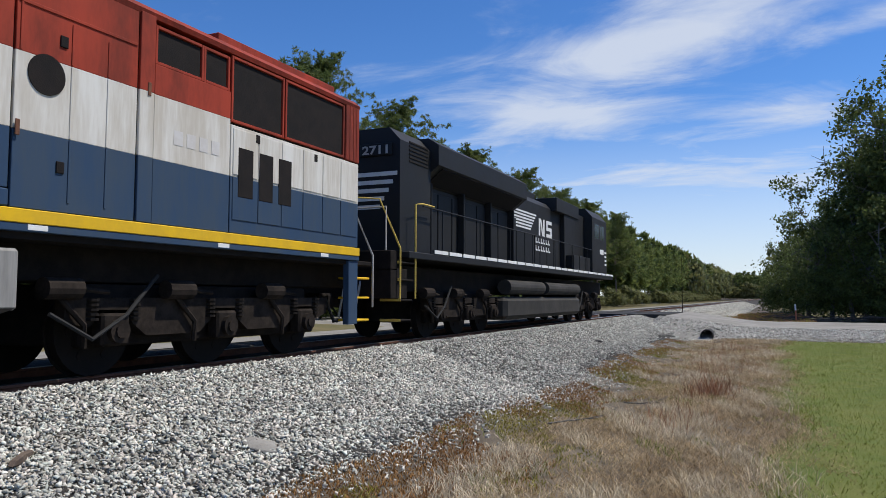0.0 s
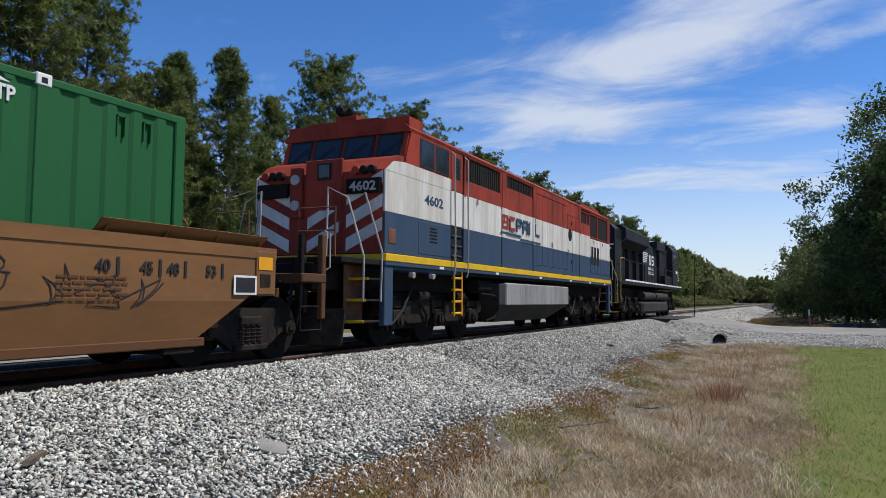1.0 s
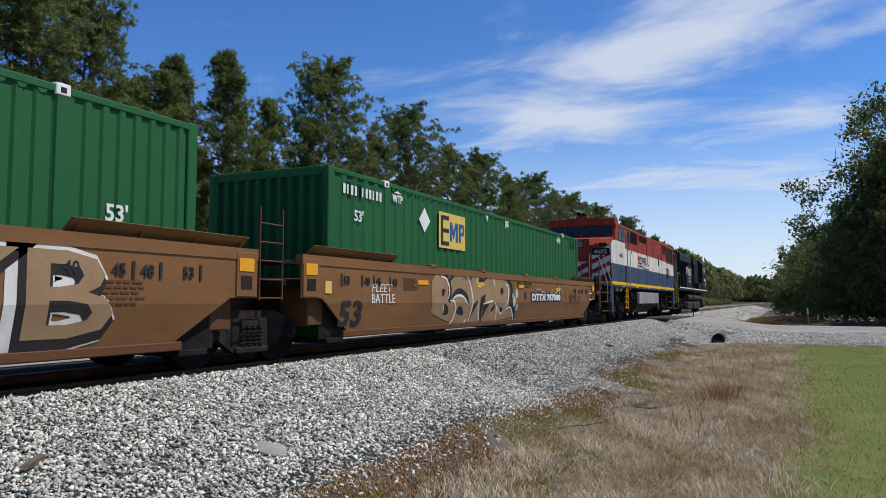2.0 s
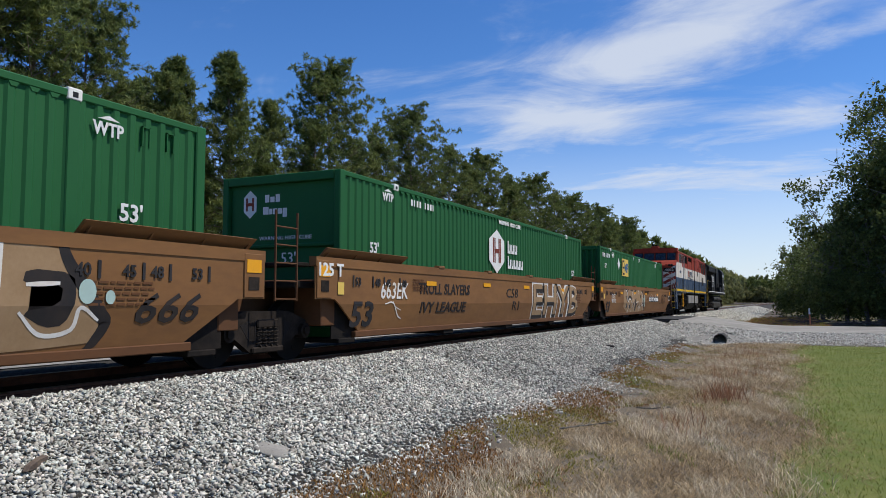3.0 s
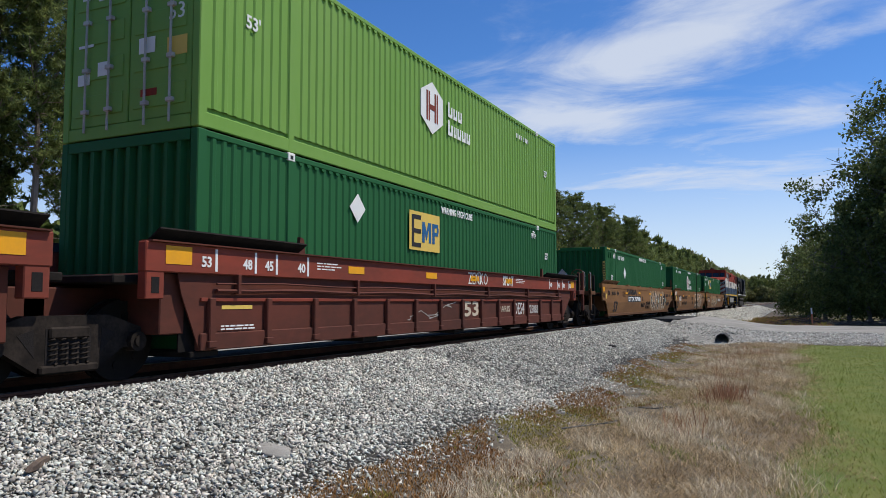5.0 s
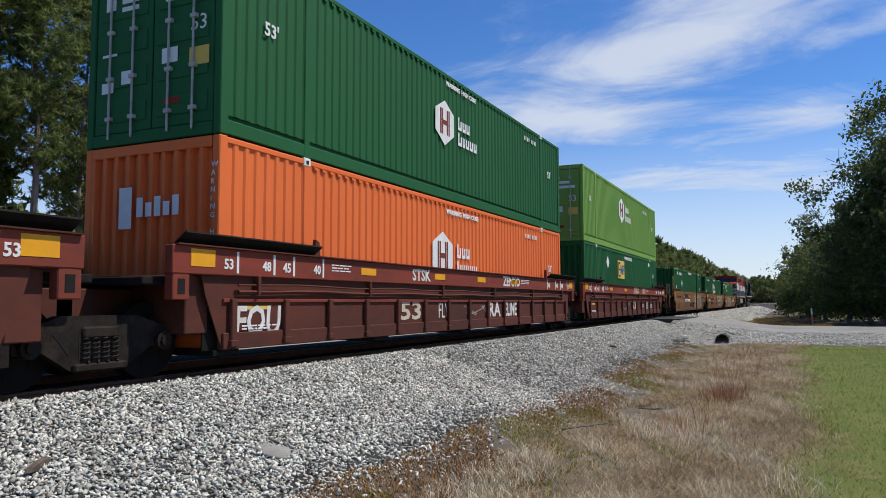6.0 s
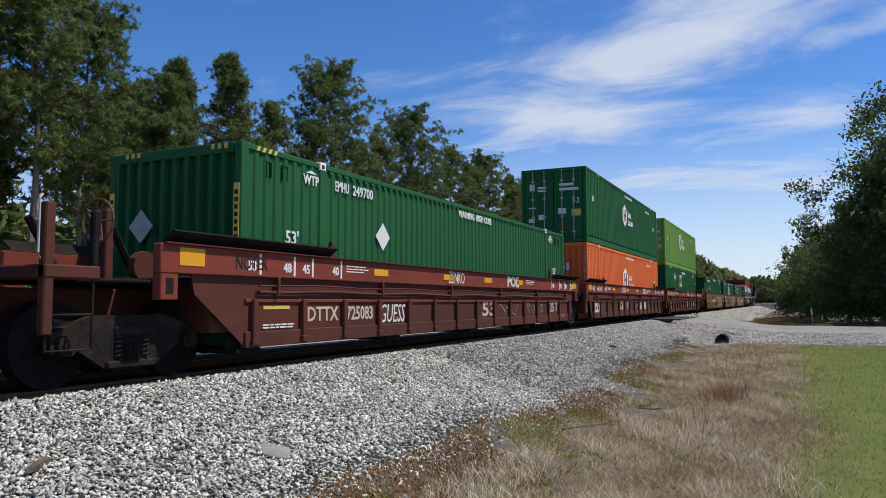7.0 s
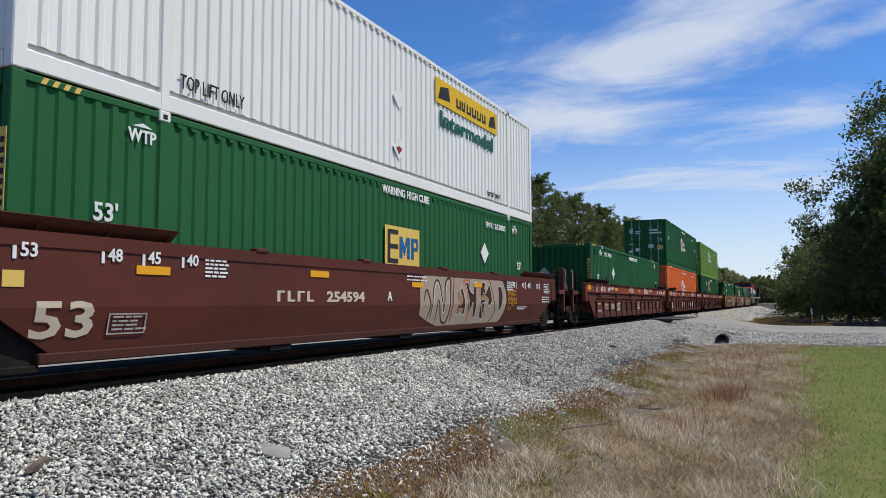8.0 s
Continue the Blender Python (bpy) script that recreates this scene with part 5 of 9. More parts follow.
        bevel_box(bm, min(s * 1.32, s * 1.345), max(s * 1.32, s * 1.345), -0.3, CL + 0.3, 0.32, 1.3, 0.005)
        part("inner_web", bm, M["grime"], car)
    for y in (0.1, CL - 0.1, CL / 2, 4.2, CL - 4.2):
        bm = bmesh.new()
        bevel_box(bm, -1.4, 1.4, y - 0.25, y + 0.25, 0.25, 0.325, 0.01)
        part("floor_beam", bm, M["grime"], car)
    car_end(car, "oxide_dark", -1, 0.0, rear_outer)
    car_end(car, "oxide_dark", 1, CL, front_outer)
    freight_truck(car, -1.6)
    if front_outer:
        freight_truck(car, CL + 1.6)
    return car, ya, yb


def joint_stand(car, y):
    """Ladder and small platform over an articulated joint."""
    ladder(car, 1.38, y - 0.28, y + 0.24, 0.95, 2.3, 5, "tan_dark")
    bm = bmesh.new()
    bevel_box(bm, -0.9, 1.3, y + 0.3, y + 0.75, 1.50, 1.56, 0.01)
    part("joint_platform", bm, M["grime"], car)


TAN = "tan plate-sided well car with painted graffiti and rust"
tan1, a1, b1 = smooth_side_car(TAN, "tan", "tan_dark", 88.5, False, True, "tan articulated well cars")
tan2, a2, b2 = smooth_side_car(TAN, "tan", "tan_dark", 69.35, False, False, "tan articulated well cars")
tan3, a3, b3 = smooth_side_car(TAN, "tan", "tan_dark", 50.0, True, False, "tan articulated well cars")
RED = "oxide-red ribbed well car with pipes, posts and scrawled tags"
red1, c1, d1 = ribbed_car(RED, 26.8, False, True, "oxide-red articulated well cars")
red2, c2, d2 = ribbed_car(RED, 7.52, False, False, "oxide-red articulated well cars")
red3, c3, d3 = ribbed_car(RED, -11.8, True, False, "oxide-red articulated well cars")
mar, e1, f1 = smooth_side_car("dark maroon plate-sided well car with cream lettering", "maroon", "maroon_dark", -35.0, False, True, "maroon well car")
joint_stand(tan2, -1.55)
joint_stand(tan1, -1.55)

# ---- the containers ----
Z0, Z1 = WELL_FLOOR, WELL_FLOOR + CH + 0.012
box1 = container("green corrugated container with a yellow square logo panel", "green", 88.5, Z0, False, 0.34)
box2 = container("green corrugated container with a white shipper emblem", "green", 69.35, Z0, ribbed_back=True)
box3 = container("green corrugated container with yellow striped end posts", "green", 50.0, Z0)
box4 = container("dark green container under a light green one", "green", 26.8, Z0, False, 0.205)
box5 = container("light green container stacked on a dark green one", "lime", 26.8, Z1, True, 0.205)
box6 = container("bright orange container under a dark green one", "orange", 7.52, Z0)
box7 = container("dark green container with rear doors stacked on orange", "green", 7.52, Z1, True)
box8 = container("faded green container with patched side in a red car", "green", -11.8, Z0)
box9 = container("green container with yellow logo panel under a white one", "green", -35.0, Z0 + 0.06, False, 0.235)
box10 = container("white corrugated container stacked on a green one", "white", -35.0, Z1 + 0.06, True)
SX = CW + 0.003


def word(c, text, y, z, h, material="marking", width=None, **k):
    return writing("lettering", text, M[material], c, SX, y, z, h, width, **k)


def diamond(c, y, z, r=0.26, material="marking", x=None):
    bm = bmesh.new()
    poly(bm, [(y - r, z), (y, z - r), (y + r, z), (y, z + r)], SX if x is None else x)
    return part("placard", bm, M[material], c, "white diamond placard holder")


def panel_logo(c, y, z, w=1.45, h=0.80):
    """A yellow square with a dark and a blue shape, as on the pool's boxes."""
    bm = bmesh.new()
    plate(bm, y, y + w, z, z + h, SX)
    base = part("logo_panel", bm, M["marking_yellow"], c, "yellow logo panel")
    bm = bmesh.new()
    plate(bm, y + 0.07 * w, y + 0.14 * w, z + 0.08 * h, z + 0.9 * h, SX + 0.006)
    for k in (0.08, 0.44, 0.80):
        plate(bm, y + 0.14 * w, y + 0.36 * w, z + k * h, z + (k + 0.11) * h, SX + 0.006)
    part("logo_shape", bm, M["marking_dark"], base)
    bm = bmesh.new()
    for a in (0.40, 0.62, 0.74):
        plate(bm, y + a * w, y + (a + 0.08) * w, z + 0.22 * h, z + 0.76 * h, SX + 0.006)
    poly(bm, [(y + 0.40 * w, z + 0.76 * h), (y + 0.47 * w, z + 0.76 * h), (y + 0.58 * w, z + 0.40 * h), (y + 0.54 * w, z + 0.28 * h)], SX + 0.0061)
    poly(bm, [(y + 0.66 * w, z + 0.76 * h), (y + 0.60 * w, z + 0.76 * h), (y + 0.52 * w, z + 0.40 * h), (y + 0.54 * w, z + 0.28 * h)], SX + 0.0062)
    plate(bm, y + 0.82 * w, y + 0.94 * w, z + 0.66 * h, z + 0.76 * h, SX + 0.006)
    plate(bm, y + 0.82 * w, y + 0.94 * w, z + 0.44 * h, z + 0.53 * h, SX + 0.006)
    plate(bm, y + 0.90 * w, y + 0.96 * w, z + 0.53 * h, z + 0.66 * h, SX + 0.006)
    part("logo_shape", bm, M["marking_blue"], base)


def hex_logo(c, y, z, h, name_bars=True):
    """A white hexagon with a two-post shape, and two rows of bars for a name."""
    w = h * 0.95
    bm = bmesh.new()
    poly(bm, [(y, z + 0.28 * h), (y + w / 2, z), (y + w, z + 0.28 * h), (y + w, z + 0.76 * h), (y + w / 2, z + h), (y, z + 0.76 * h)], SX)
    base = part("logo_shape", bm, M["marking"], c, "white hexagonal emblem")
    bm = bmesh.new()
    for a in (0.24, 0.60):
        plate(bm, y + a * w, y + (a + 0.07) * w, z + 0.24 * h, z + 0.80 * h, SX + 0.0065)
        plate(bm, y + (a + 0.10) * w, y + (a + 0.15) * w, z + 0.24 * h, z + 0.80 * h, SX + 0.0065)
    plate(bm, y + 0.38 * w, y + 0.60 * w, z + 0.46 * h, z + 0.56 * h, SX + 0.0065)
    part("logo_shape", bm, M["oxide"], base)
    if name_bars:
        for k, widths in ((0.50, (0.22, 0.20, 0.20)), (0.14, (0.24, 0.14, 0.2, 0.2, 0.2))):
            a = y + 1.25 * w
            for i, q in enumerate(widths):
                bm = bmesh.new()
                tall = 0.30 if i == 0 else 0.22
                t = q * h * 0.9
                plate(bm, a, a + t * 0.32, z + k * h, z + (k + tall) * h, SX)
                plate(bm, a + t * 0.32, a + t, z + k * h, z + (k + 0.07) * h, SX)
                plate(bm, a + t * 0.68, a + t, z + (k + 0.07) * h, z + (k + 0.22) * h, SX)
                part("name_bar", bm, M["marking"], c)
                a += t + 0.05 * h


def wtp(c, y, z):
    """The wide-top-pick mark with its bar."""
    word(c, "WTP", y, z, 0.15, width=0.42, bold=0.006)
    bm = bmesh.new()
    poly(bm, [(y + 0.06, z + 0.18), (y + 0.36, z + 0.18), (y + 0.21, z + 0.23)], SX)
    part("roof_mark", bm, M["marking"], c)


def number_bars(c, y, z, h=0.17, n=10, gap=4, w=0.10):
    """Registration characters kept as plain bars."""
    for i in range(n):
        yy = y + i * w * 1.25 + (0.12 if i >= gap else 0)
        bm = bmesh.new()
        plate(bm, yy, yy + w * (0.42 if i % 3 == 1 else 0.72), z, z + h, SX)
        part("code_bar", bm, M["marking"], c)


def high_cube(c, y, z, w, h=0.15):
    word(c, "WARNING", y, z, h, width=w * 0.56, bold=0.006)
    word(c, "HIGH CUBE", y + w * 0.62, z, h, width=w * 0.62, bold=0.006)


def hazard_corner(c, z1, front=False):
    """Black and yellow bars on the top rail at the ends."""
    for y in ((0.32, CL - 0.72) if front else (0.32,)):
        for i in range(4):
            bm = bmesh.new()
            poly(bm, [(y + i * 0.13, z1 - 0.09), (y + i * 0.13 + 0.06, z1 - 0.09), (y + i * 0.13 + 0.10, z1 - 0.02), (y + i * 0.13 + 0.04, z1 - 0.02)], CW + 0.001)
            part("hazard_stripe", bm, M["marking_yellow"], c)
    for x in (-0.95, 0.75):
        for i in range(3):
            bm = bmesh.new()
            box(bm, x + i * 0.12, x + i * 0.12 + 0.06, -0.008, -0.001, z1 - 0.09, z1 - 0.02)
            part("hazard_stripe", bm, M["marking_yellow"], c)
    for s in (-1, 1):
        bm = bmesh.new()
        x = s * (CW - 0.07)
        box(bm, x - 0.05, x + 0.05, -0.006, 0.004, z1 - 2.2, z1 - 0.6)
        k = part("warning_strip", bm, M["marking_yellow"], c, "yellow warning strip with small print")
        bm = bmesh.new()
        for i in range(14):
            zz = z1 - 0.7 - i * 0.105
            box(bm, x - 0.03, x + 0.03, -0.010, -0.006, zz - 0.06, zz)
        tagged(part("small_print", bm, M["marking_dark"], k), kind="stuff")


def lift_pockets(c, z1):
    for y in (0.62, 1.0, CL - 1.0, CL - 0.62):
        bm = bmesh.new()
        for a, b in ((y - 0.06, y - 0.045), (y + 0.045, y + 0.06)):
            box(bm, CW - 0.03, CW + 0.006, a, b, z1 - 0.44, z1 - 0.20)
        box(bm, CW - 0.03, CW + 0.006, y - 0.06, y + 0.06, z1 - 0.215, z1 - 0.2)
        part("lashing_bracket", bm, M["green"], c)


T = Z0 + CH
for c in (box1, box3, box8):
    lift_pockets(c, T)
# first green box
number_bars(box1, 0.45, T - 0.42)
word(box1, "53'", 0.82, T - 0.87, 0.19, bold=0.006)
diamond(box1, 3.6, 2.64)
panel_logo(box1, 4.30, 2.12)
wtp(box1, 2.2, T - 0.36)
wtp(box1, CL - 2.7, T - 0.36)
word(box1, "V", 7.1, 2.97, 0.15, bold=0.006)
word(box1, "JEE", 8.5, 2.97, 0.15, bold=0.006)
# emblem box
number_bars(box2, 2.6, T - 0.34, 0.13, 8)
word(box2, "53'", 1.0, 1.84, 0.19, bold=0.006)
word(box2, "53'", CL - 1.4, 1.84, 0.19, bold=0.006)
hex_logo(box2, 6.9, 1.68, 1.15)
wtp(box2, 1.45, T - 0.36)
high_cube(box2, 7.6, T - 0.22, 1.4, 0.10)
# third green box
hazard_corner(box3, T)
number_bars(box3, 2.4, T - 0.42)
word(box3, "53'", 0.98, 1.87, 0.20, bold=0.006)
word(box3, "53'", CL - 1.35, 1.87, 0.20, bold=0.006)
diamond(box3, 3.83, 2.24)
high_cube(box3, 7.45, T - 0.24, 1.55)
wtp(box3, 1.45, T - 0.42)
wtp(box3, CL - 1.75, T - 0.42)
# stacked pair, light green over green
high_cube(box4, 7.35, T - 0.33, 1.4, 0.14)
diamond(box4, 3.9, 2.60)
panel_logo(box4, 5.85, 2.0, 1.4, 0.80)
wtp(box4, CL - 2.6, T - 0.40)
word(box4, "53'", CL - 1.3, 2.26, 0.19, bold=0.006)
hex_logo(box5, 6.35, 4.55, 1.15)
number_bars(box5, 12.3, T + 2.36, 0.13, 8)
word(box5, "53'", CL - 1.3, 4.86, 0.19, bold=0.006)
word(box5, "53'", 0.9, 4.86, 0.19, bold=0.006)
# green over orange
hex_logo(box7, 6.65, 4.45, 1.02)
hex_logo(box6, 6.5, 1.42, 1.08)
high_cube(box7, 7.2, T + 2.62, 1.4, 0.10)
high_cube(box6, 7.2, T - 0.30, 1.5, 0.10)
number_bars(box6, 12.6, T - 0.42, 0.12, 8)
number_bars(box7, 12.6, T + 2.46, 0.12, 8)
for c, z in ((box7, 4.9), (box6, 1.9)):
    if c is box7:
        word(c, "53'", 0.9, z, 0.20, bold=0.006)
    word(c, "53'", CL - 1.35, z, 0.20, bold=0.006)
# lone green box in the red car
hazard_corner(box8, T)
word(box8, "EMHU", 2.35, T - 0.40, 0.17, width=0.42, bold=0.004)
word(box8, "249700", 2.9, T - 0.40, 0.17, width=0.68, bold=0.004)
diamond(box8, 3.95, 2.17)
word(box8, "53'", 1.02, 1.84, 0.20, bold=0.006)
word(box8, "53'", CL - 1.35, 1.84, 0.20, bold=0.006)
high_cube(box8, 7.45, T - 0.30, 1.65)
wtp(box8, 1.45, T - 0.40)
wtp(box8, CL - 1.75, T - 0.40)
# white over green
word(box9, "53'", 1.0, 1.86, 0.20, bold=0.006)
word(box9, "53'", CL - 1.35, 1.86, 0.20, bold=0.006)
wtp(box9, 1.43, 2.84)
wtp(box9, CL - 1.75, 2.84)
panel_logo(box9, 7.40, 1.64, 1.42, 0.78)
high_cube(box9, 7.3, T - 0.20, 1.6)
word(box9, "EMHU", 12.5, 2.84, 0.14, width=0.5, bold=0.004)
word(box9, "263885", 13.1, 2.84, 0.14, width=0.8, bold=0.004)
diamond(box9, 12.4, 2.17)
hazard_corner(box9, T + 0.06)
word(box10, "TOP LIFT ONLY", 2.22, 3.66, 0.19, "marking_dark", width=1.2)
word(box10, "TOP LIFT ONLY", 12.6, 3.66, 0.12, "marking_dark", width=0.9)
word(box10, "Intermodal", 9.84, 4.86, 0.34, "marking_green", width=3.2, bold=0.016)
bm = bmesh.new()
plate(bm, 9.6, 13.3, 5.34, 5.90, SX)
sign = part("logo_panel", bm, M["yellow"], box10, "yellow haulier sign panel")
for i, (a, b) in enumerate(((9.72, 10.35), (10.7, 10.95), (11.0, 11.2), (11.3, 11.55), (11.62, 11.88), (11.95, 12.2), (12.27, 12.5), (12.7, 13.2))):
    bm = bmesh.new()
    if i in (0, 7):
        poly(bm, [(a, 5.45), (b, 5.50), (b - 0.1, 5.80), (a + 0.12, 5.72)], SX + 0.0062)
    else:
        plate(bm, a, a + 0.07, 5.46, 5.68, SX + 0.0062)
        plate(bm, a + 0.07, b, 5.46, 5.52, SX + 0.0062)
        plate(bm, b - 0.07, b, 5.52, 5.68, SX + 0.0062)
    part("name_bar", bm, M["marking_dark"], sign)
diamond(box10, 7.95, 5.0, 0.24, "marking")
diamond(box10, 7.95, 3.98, 0.24, "marking")
bm = bmesh.new()
poly(bm, [(7.83, 3.98), (7.95, 3.86), (8.07, 3.98), (7.95, 4.02)], SX + 0.0063)
part("placard_mark", bm, M["red"], box10)

# End lettering: emblem bars and a data plate on the rear doors.
for c, zb in ((box7, Z1), (box5, Z1), (box10, Z1 + 0.06)):
    for x, z, w, h, m in ((-0.95, 2.05, 0.20, 0.26, "marking"), (-0.62, 2.12, 0.34, 0.07, "marking"), (-0.62, 2.00, 0.34, 0.07, "marking"), (0.25, 2.18, 0.55, 0.10, "marking"), (0.25, 2.0, 0.75, 0.10, "marking"),
                          (-1.0, 1.35, 0.3, 0.04, "marking"), (-0.6, 0.9, 0.22, 0.2, "marking"), (0.2, 1.1, 0.3, 0.22, "marking"), (0.72, 1.0, 0.36, 0.26, "marking_yellow"), (-1.0, 0.8, 0.24, 0.16, "marking"), (0.25, 0.5, 0.3, 0.10, "red")):
        bm = bmesh.new()
        bevel_box(bm, x, x + w, -0.002, 0.003, zb + z, zb + z + h, 0.001)
        part("door_label", bm, M[m], c)
    writing("lettering", "53", M["marking"], c, 0.75, -0.003, zb + 1.5, 0.22, face="end")
for c, zb, m in ((box3, Z0, "marking"), (box8, Z0, "marking"), (box9, Z0 + 0.06, "marking")):
    bm = bmesh.new()
    x = -0.55
    for s in (0,):
        v = [bm.verts.new(p) for p in ((x - 0.24, -0.055, zb + 1.75), (x, -0.055, zb + 1.5), (x + 0.24, -0.055, zb + 1.75), (x, -0.055, zb + 2.0))]
        w = [bm.verts.new((q.co.x, -0.035, q.co.z)) for q in v]
        bm.faces.new(v)
        bm.faces.new(w[::-1])
        for i in range(4):
            bm.faces.new((v[i], w[i], w[(i + 1) % 4], v[(i + 1) % 4]))
    part("placard", bm, M["handrail"], c, "grey diamond placard holder on the end wall")
bm = bmesh.new()
v = [bm.verts.new((-0.72 + 0.17 * math.sin(a), 0.092, 2.72 + 0.26 * math.cos(a))) for a in [i * math.pi / 3 for i in range(6)]]
bm.faces.new(v[::-1])
em = part("logo_shape", bm, M["marking"], box2, "white hexagonal emblem")
bm = bmesh.new()
for a, b in ((-0.81, -0.77), (-0.67, -0.63)):
    box(bm, a, b, 0.084, 0.090, 2.60, 2.84)
box(bm, -0.77, -0.67, 0.084, 0.090, 2.69, 2.75)
part("logo_shape", bm, M["oxide"], em)
for i, (x, z, w, h) in enumerate(((-0.38, 2.74, 0.09, 0.14), (-0.26, 2.74, 0.09, 0.10), (-0.14, 2.74, 0.09, 0.14), (-0.42, 2.52, 0.12, 0.14), (-0.28, 2.52, 0.06, 0.10), (-0.20, 2.52, 0.09, 0.10), (-0.09, 2.52, 0.09, 0.10), (0.02, 2.46, 0.09, 0.16))):
    bm = bmesh.new()
    box(bm, x, x + w, 0.090, 0.098, z, z + h)
    part("name_bar", bm, M["marking"], box2)
writing("lettering", "WARNING HIGH CUBE", M["marking"], box2, -0.5, 0.094, 2.05, 0.07, 1.15, face="end")
writing("lettering", "53'", M["marking"], box2, 0.0, 0.094, 1.62, 0.2, face="end")
for i, t in enumerate("WARNING HIGH CUBE"):
    if t != " ":
        writing("lettering", t, M["marking"], box6, CW - 0.13, -0.003, Z0 + 2.45 - i * 0.115, 0.075, face="end")
hexa = bmesh.new()
bevel_box(hexa, -0.55, -0.3, -0.02, -0.012, 2.0, 2.6, 0.002)
part("logo_shape", hexa, M["marking"], box6)
for i in range(5):
    bm = bmesh.new()
    bevel_box(bm, -0.2 + i * 0.17, -0.08 + i * 0.17, -0.02, -0.012, 2.16, 2.16 + (0.28 if i % 2 == 0 else 0.2), 0.002)
    part("name_bar", bm, M["marking"], box6)


# ---- marks on the well cars ----
CX = 1.506


def say(c, text, y, z, h, material="marking", width=None, x=CX, **k):
    return writing("lettering", text, M[material], c, x, y, z, h, width, **k)


def spray(c, text, y, z, h, width, fill="graf_white", edge="graf_black", x=CX, slant=0.0, fat=0.03):
    """Fat outlined graffiti letters: outline, dark shade, fill."""
    writing("graffiti", text, M[edge], c, x, y - fat, z - fat * 0.6, h * 1.03, width + 2 * fat, slant, fat * 1.5, thick=0.002)
    writing("graffiti", text, M["graf_black"], c, x + 0.003, y - fat * 0.2, z - fat * 0.9, h * 1.0, width + fat, slant, fat * 0.75, thick=0.002)
    return writing("graffiti", text, M[fill], c, x + 0.006, y + fat * 0.4, z + fat * 0.2, h, width, slant, fat * 0.2, thick=0.002)


def scrawl(c, y, z, w, h, material, seed, loops=5, r=0.012, x=CX):
    """A looping spray line."""
    rng = random.Random(seed)
    pts = []
    for i in range(loops):
        a = y + w * i / loops
        k = [(a + w / loops * rng.uniform(0, 0.9), z + h * rng.choice((rng.uniform(0, 0.3), rng.uniform(0.65, 1.0)))) for _ in range(5)]
        for p, q in zip(k, k[1:]):
            for t in (0, 0.35, 0.7):
                b = 0.12 * h * math.sin(t * math.pi)
                pts.append((x, p[0] + (q[0] - p[0]) * t + b, p[1] + (q[1] - p[1]) * t))
    bm = bmesh.new()
    tube(bm, pts, r, 4)
    bmesh.ops.transform(bm, matrix=Matrix.Translation((x, 0, 0)) @ Matrix.Diagonal((0.25, 1, 1, 1)) @ Matrix.Translation((-x, 0, 0)), verts=bm.verts[:])
    return part("graffiti", bm, M[material], c)


def blob(c, y, z, r, material, x=CX):
    bm = bmesh.new()
    poly(bm, [(y + r * 0.9 * math.cos(a), z + r * 1.1 * math.sin(a)) for a in [i * math.pi / 9 for i in range(18)]], x, 0.003)
    part("graffiti", bm, M[material], c)


def paint_line(c, pts, w, material, level, soft=1.0):
    """A sprayed band of width w along a smooth curve through the points (y, z)."""
    P = [Vector(p) for p in pts]
    Q = [P[0] * 2 - P[1]] + P + [P[-1] * 2 - P[-2]]
    line_ = []
    for i in range(1, len(Q) - 2):
        a, b, d, e = Q[i - 1:i + 3]
        for k in range(6):
            t = k / 6
            curve = 0.5 * (2 * b + (d - a) * t + (2 * a - 5 * b + 4 * d - e) * t * t + (3 * b - a - 3 * d + e) * t ** 3)
            line_.append(b.lerp(d, t).lerp(curve, soft))
    line_.append(P[-1])
    n = len(line_)
    bm = bmesh.new()
    x = CX + 0.0018 * level
    rows = []
    for i, p in enumerate(line_):
        d = line_[min(i + 1, n - 1)] - line_[max(i - 1, 0)]
        d = Vector((-d.y, d.x)).normalized() * w * 0.5 * (0.55 + 0.45 * math.sin(math.pi * (i + 0.6) / (n + 0.2)))
        rows.append((bm.verts.new((x, p.x + d.x, min(max(p.y + d.y, 0.44), 1.62))), bm.verts.new((x, p.x - d.x, min(max(p.y - d.y, 0.44), 1.62)))))
    for (a, b), (d, e) in zip(rows, rows[1:]):
        bm.faces.new((a, b, e, d))
    return part("graffiti", bm, M[material], c)


def paint_shape(c, pts, material, level):
    """A sprayed patch with a softly rounded outline of (y, z) points."""
    P = [Vector((y, min(max(z, 0.45), 1.61))) for y, z in pts]
    out_ = []
    for i, p in enumerate(P):
        a, b = P[i - 1], P[(i + 1) % len(P)]
        out_ += [p.lerp(a, 0.22), p * 0.8 + (a + b) * 0.1, p.lerp(b, 0.22)]
    bm = bmesh.new()
    f = bm.faces.new([bm.verts.new((CX + 0.0018 * level, p.x, p.y)) for p in out_])
    bmesh.ops.triangulate(bm, faces=[f])
    return part("graffiti", bm, M[material], c)


def plate_mark(c, y0, y1, z0, z1, material, name="paint_panel", x=1.503):
    bm = bmesh.new()
    plate(bm, y0, y1, z0, z1, x, 0.005)
    return part(name, bm, M[material], c)


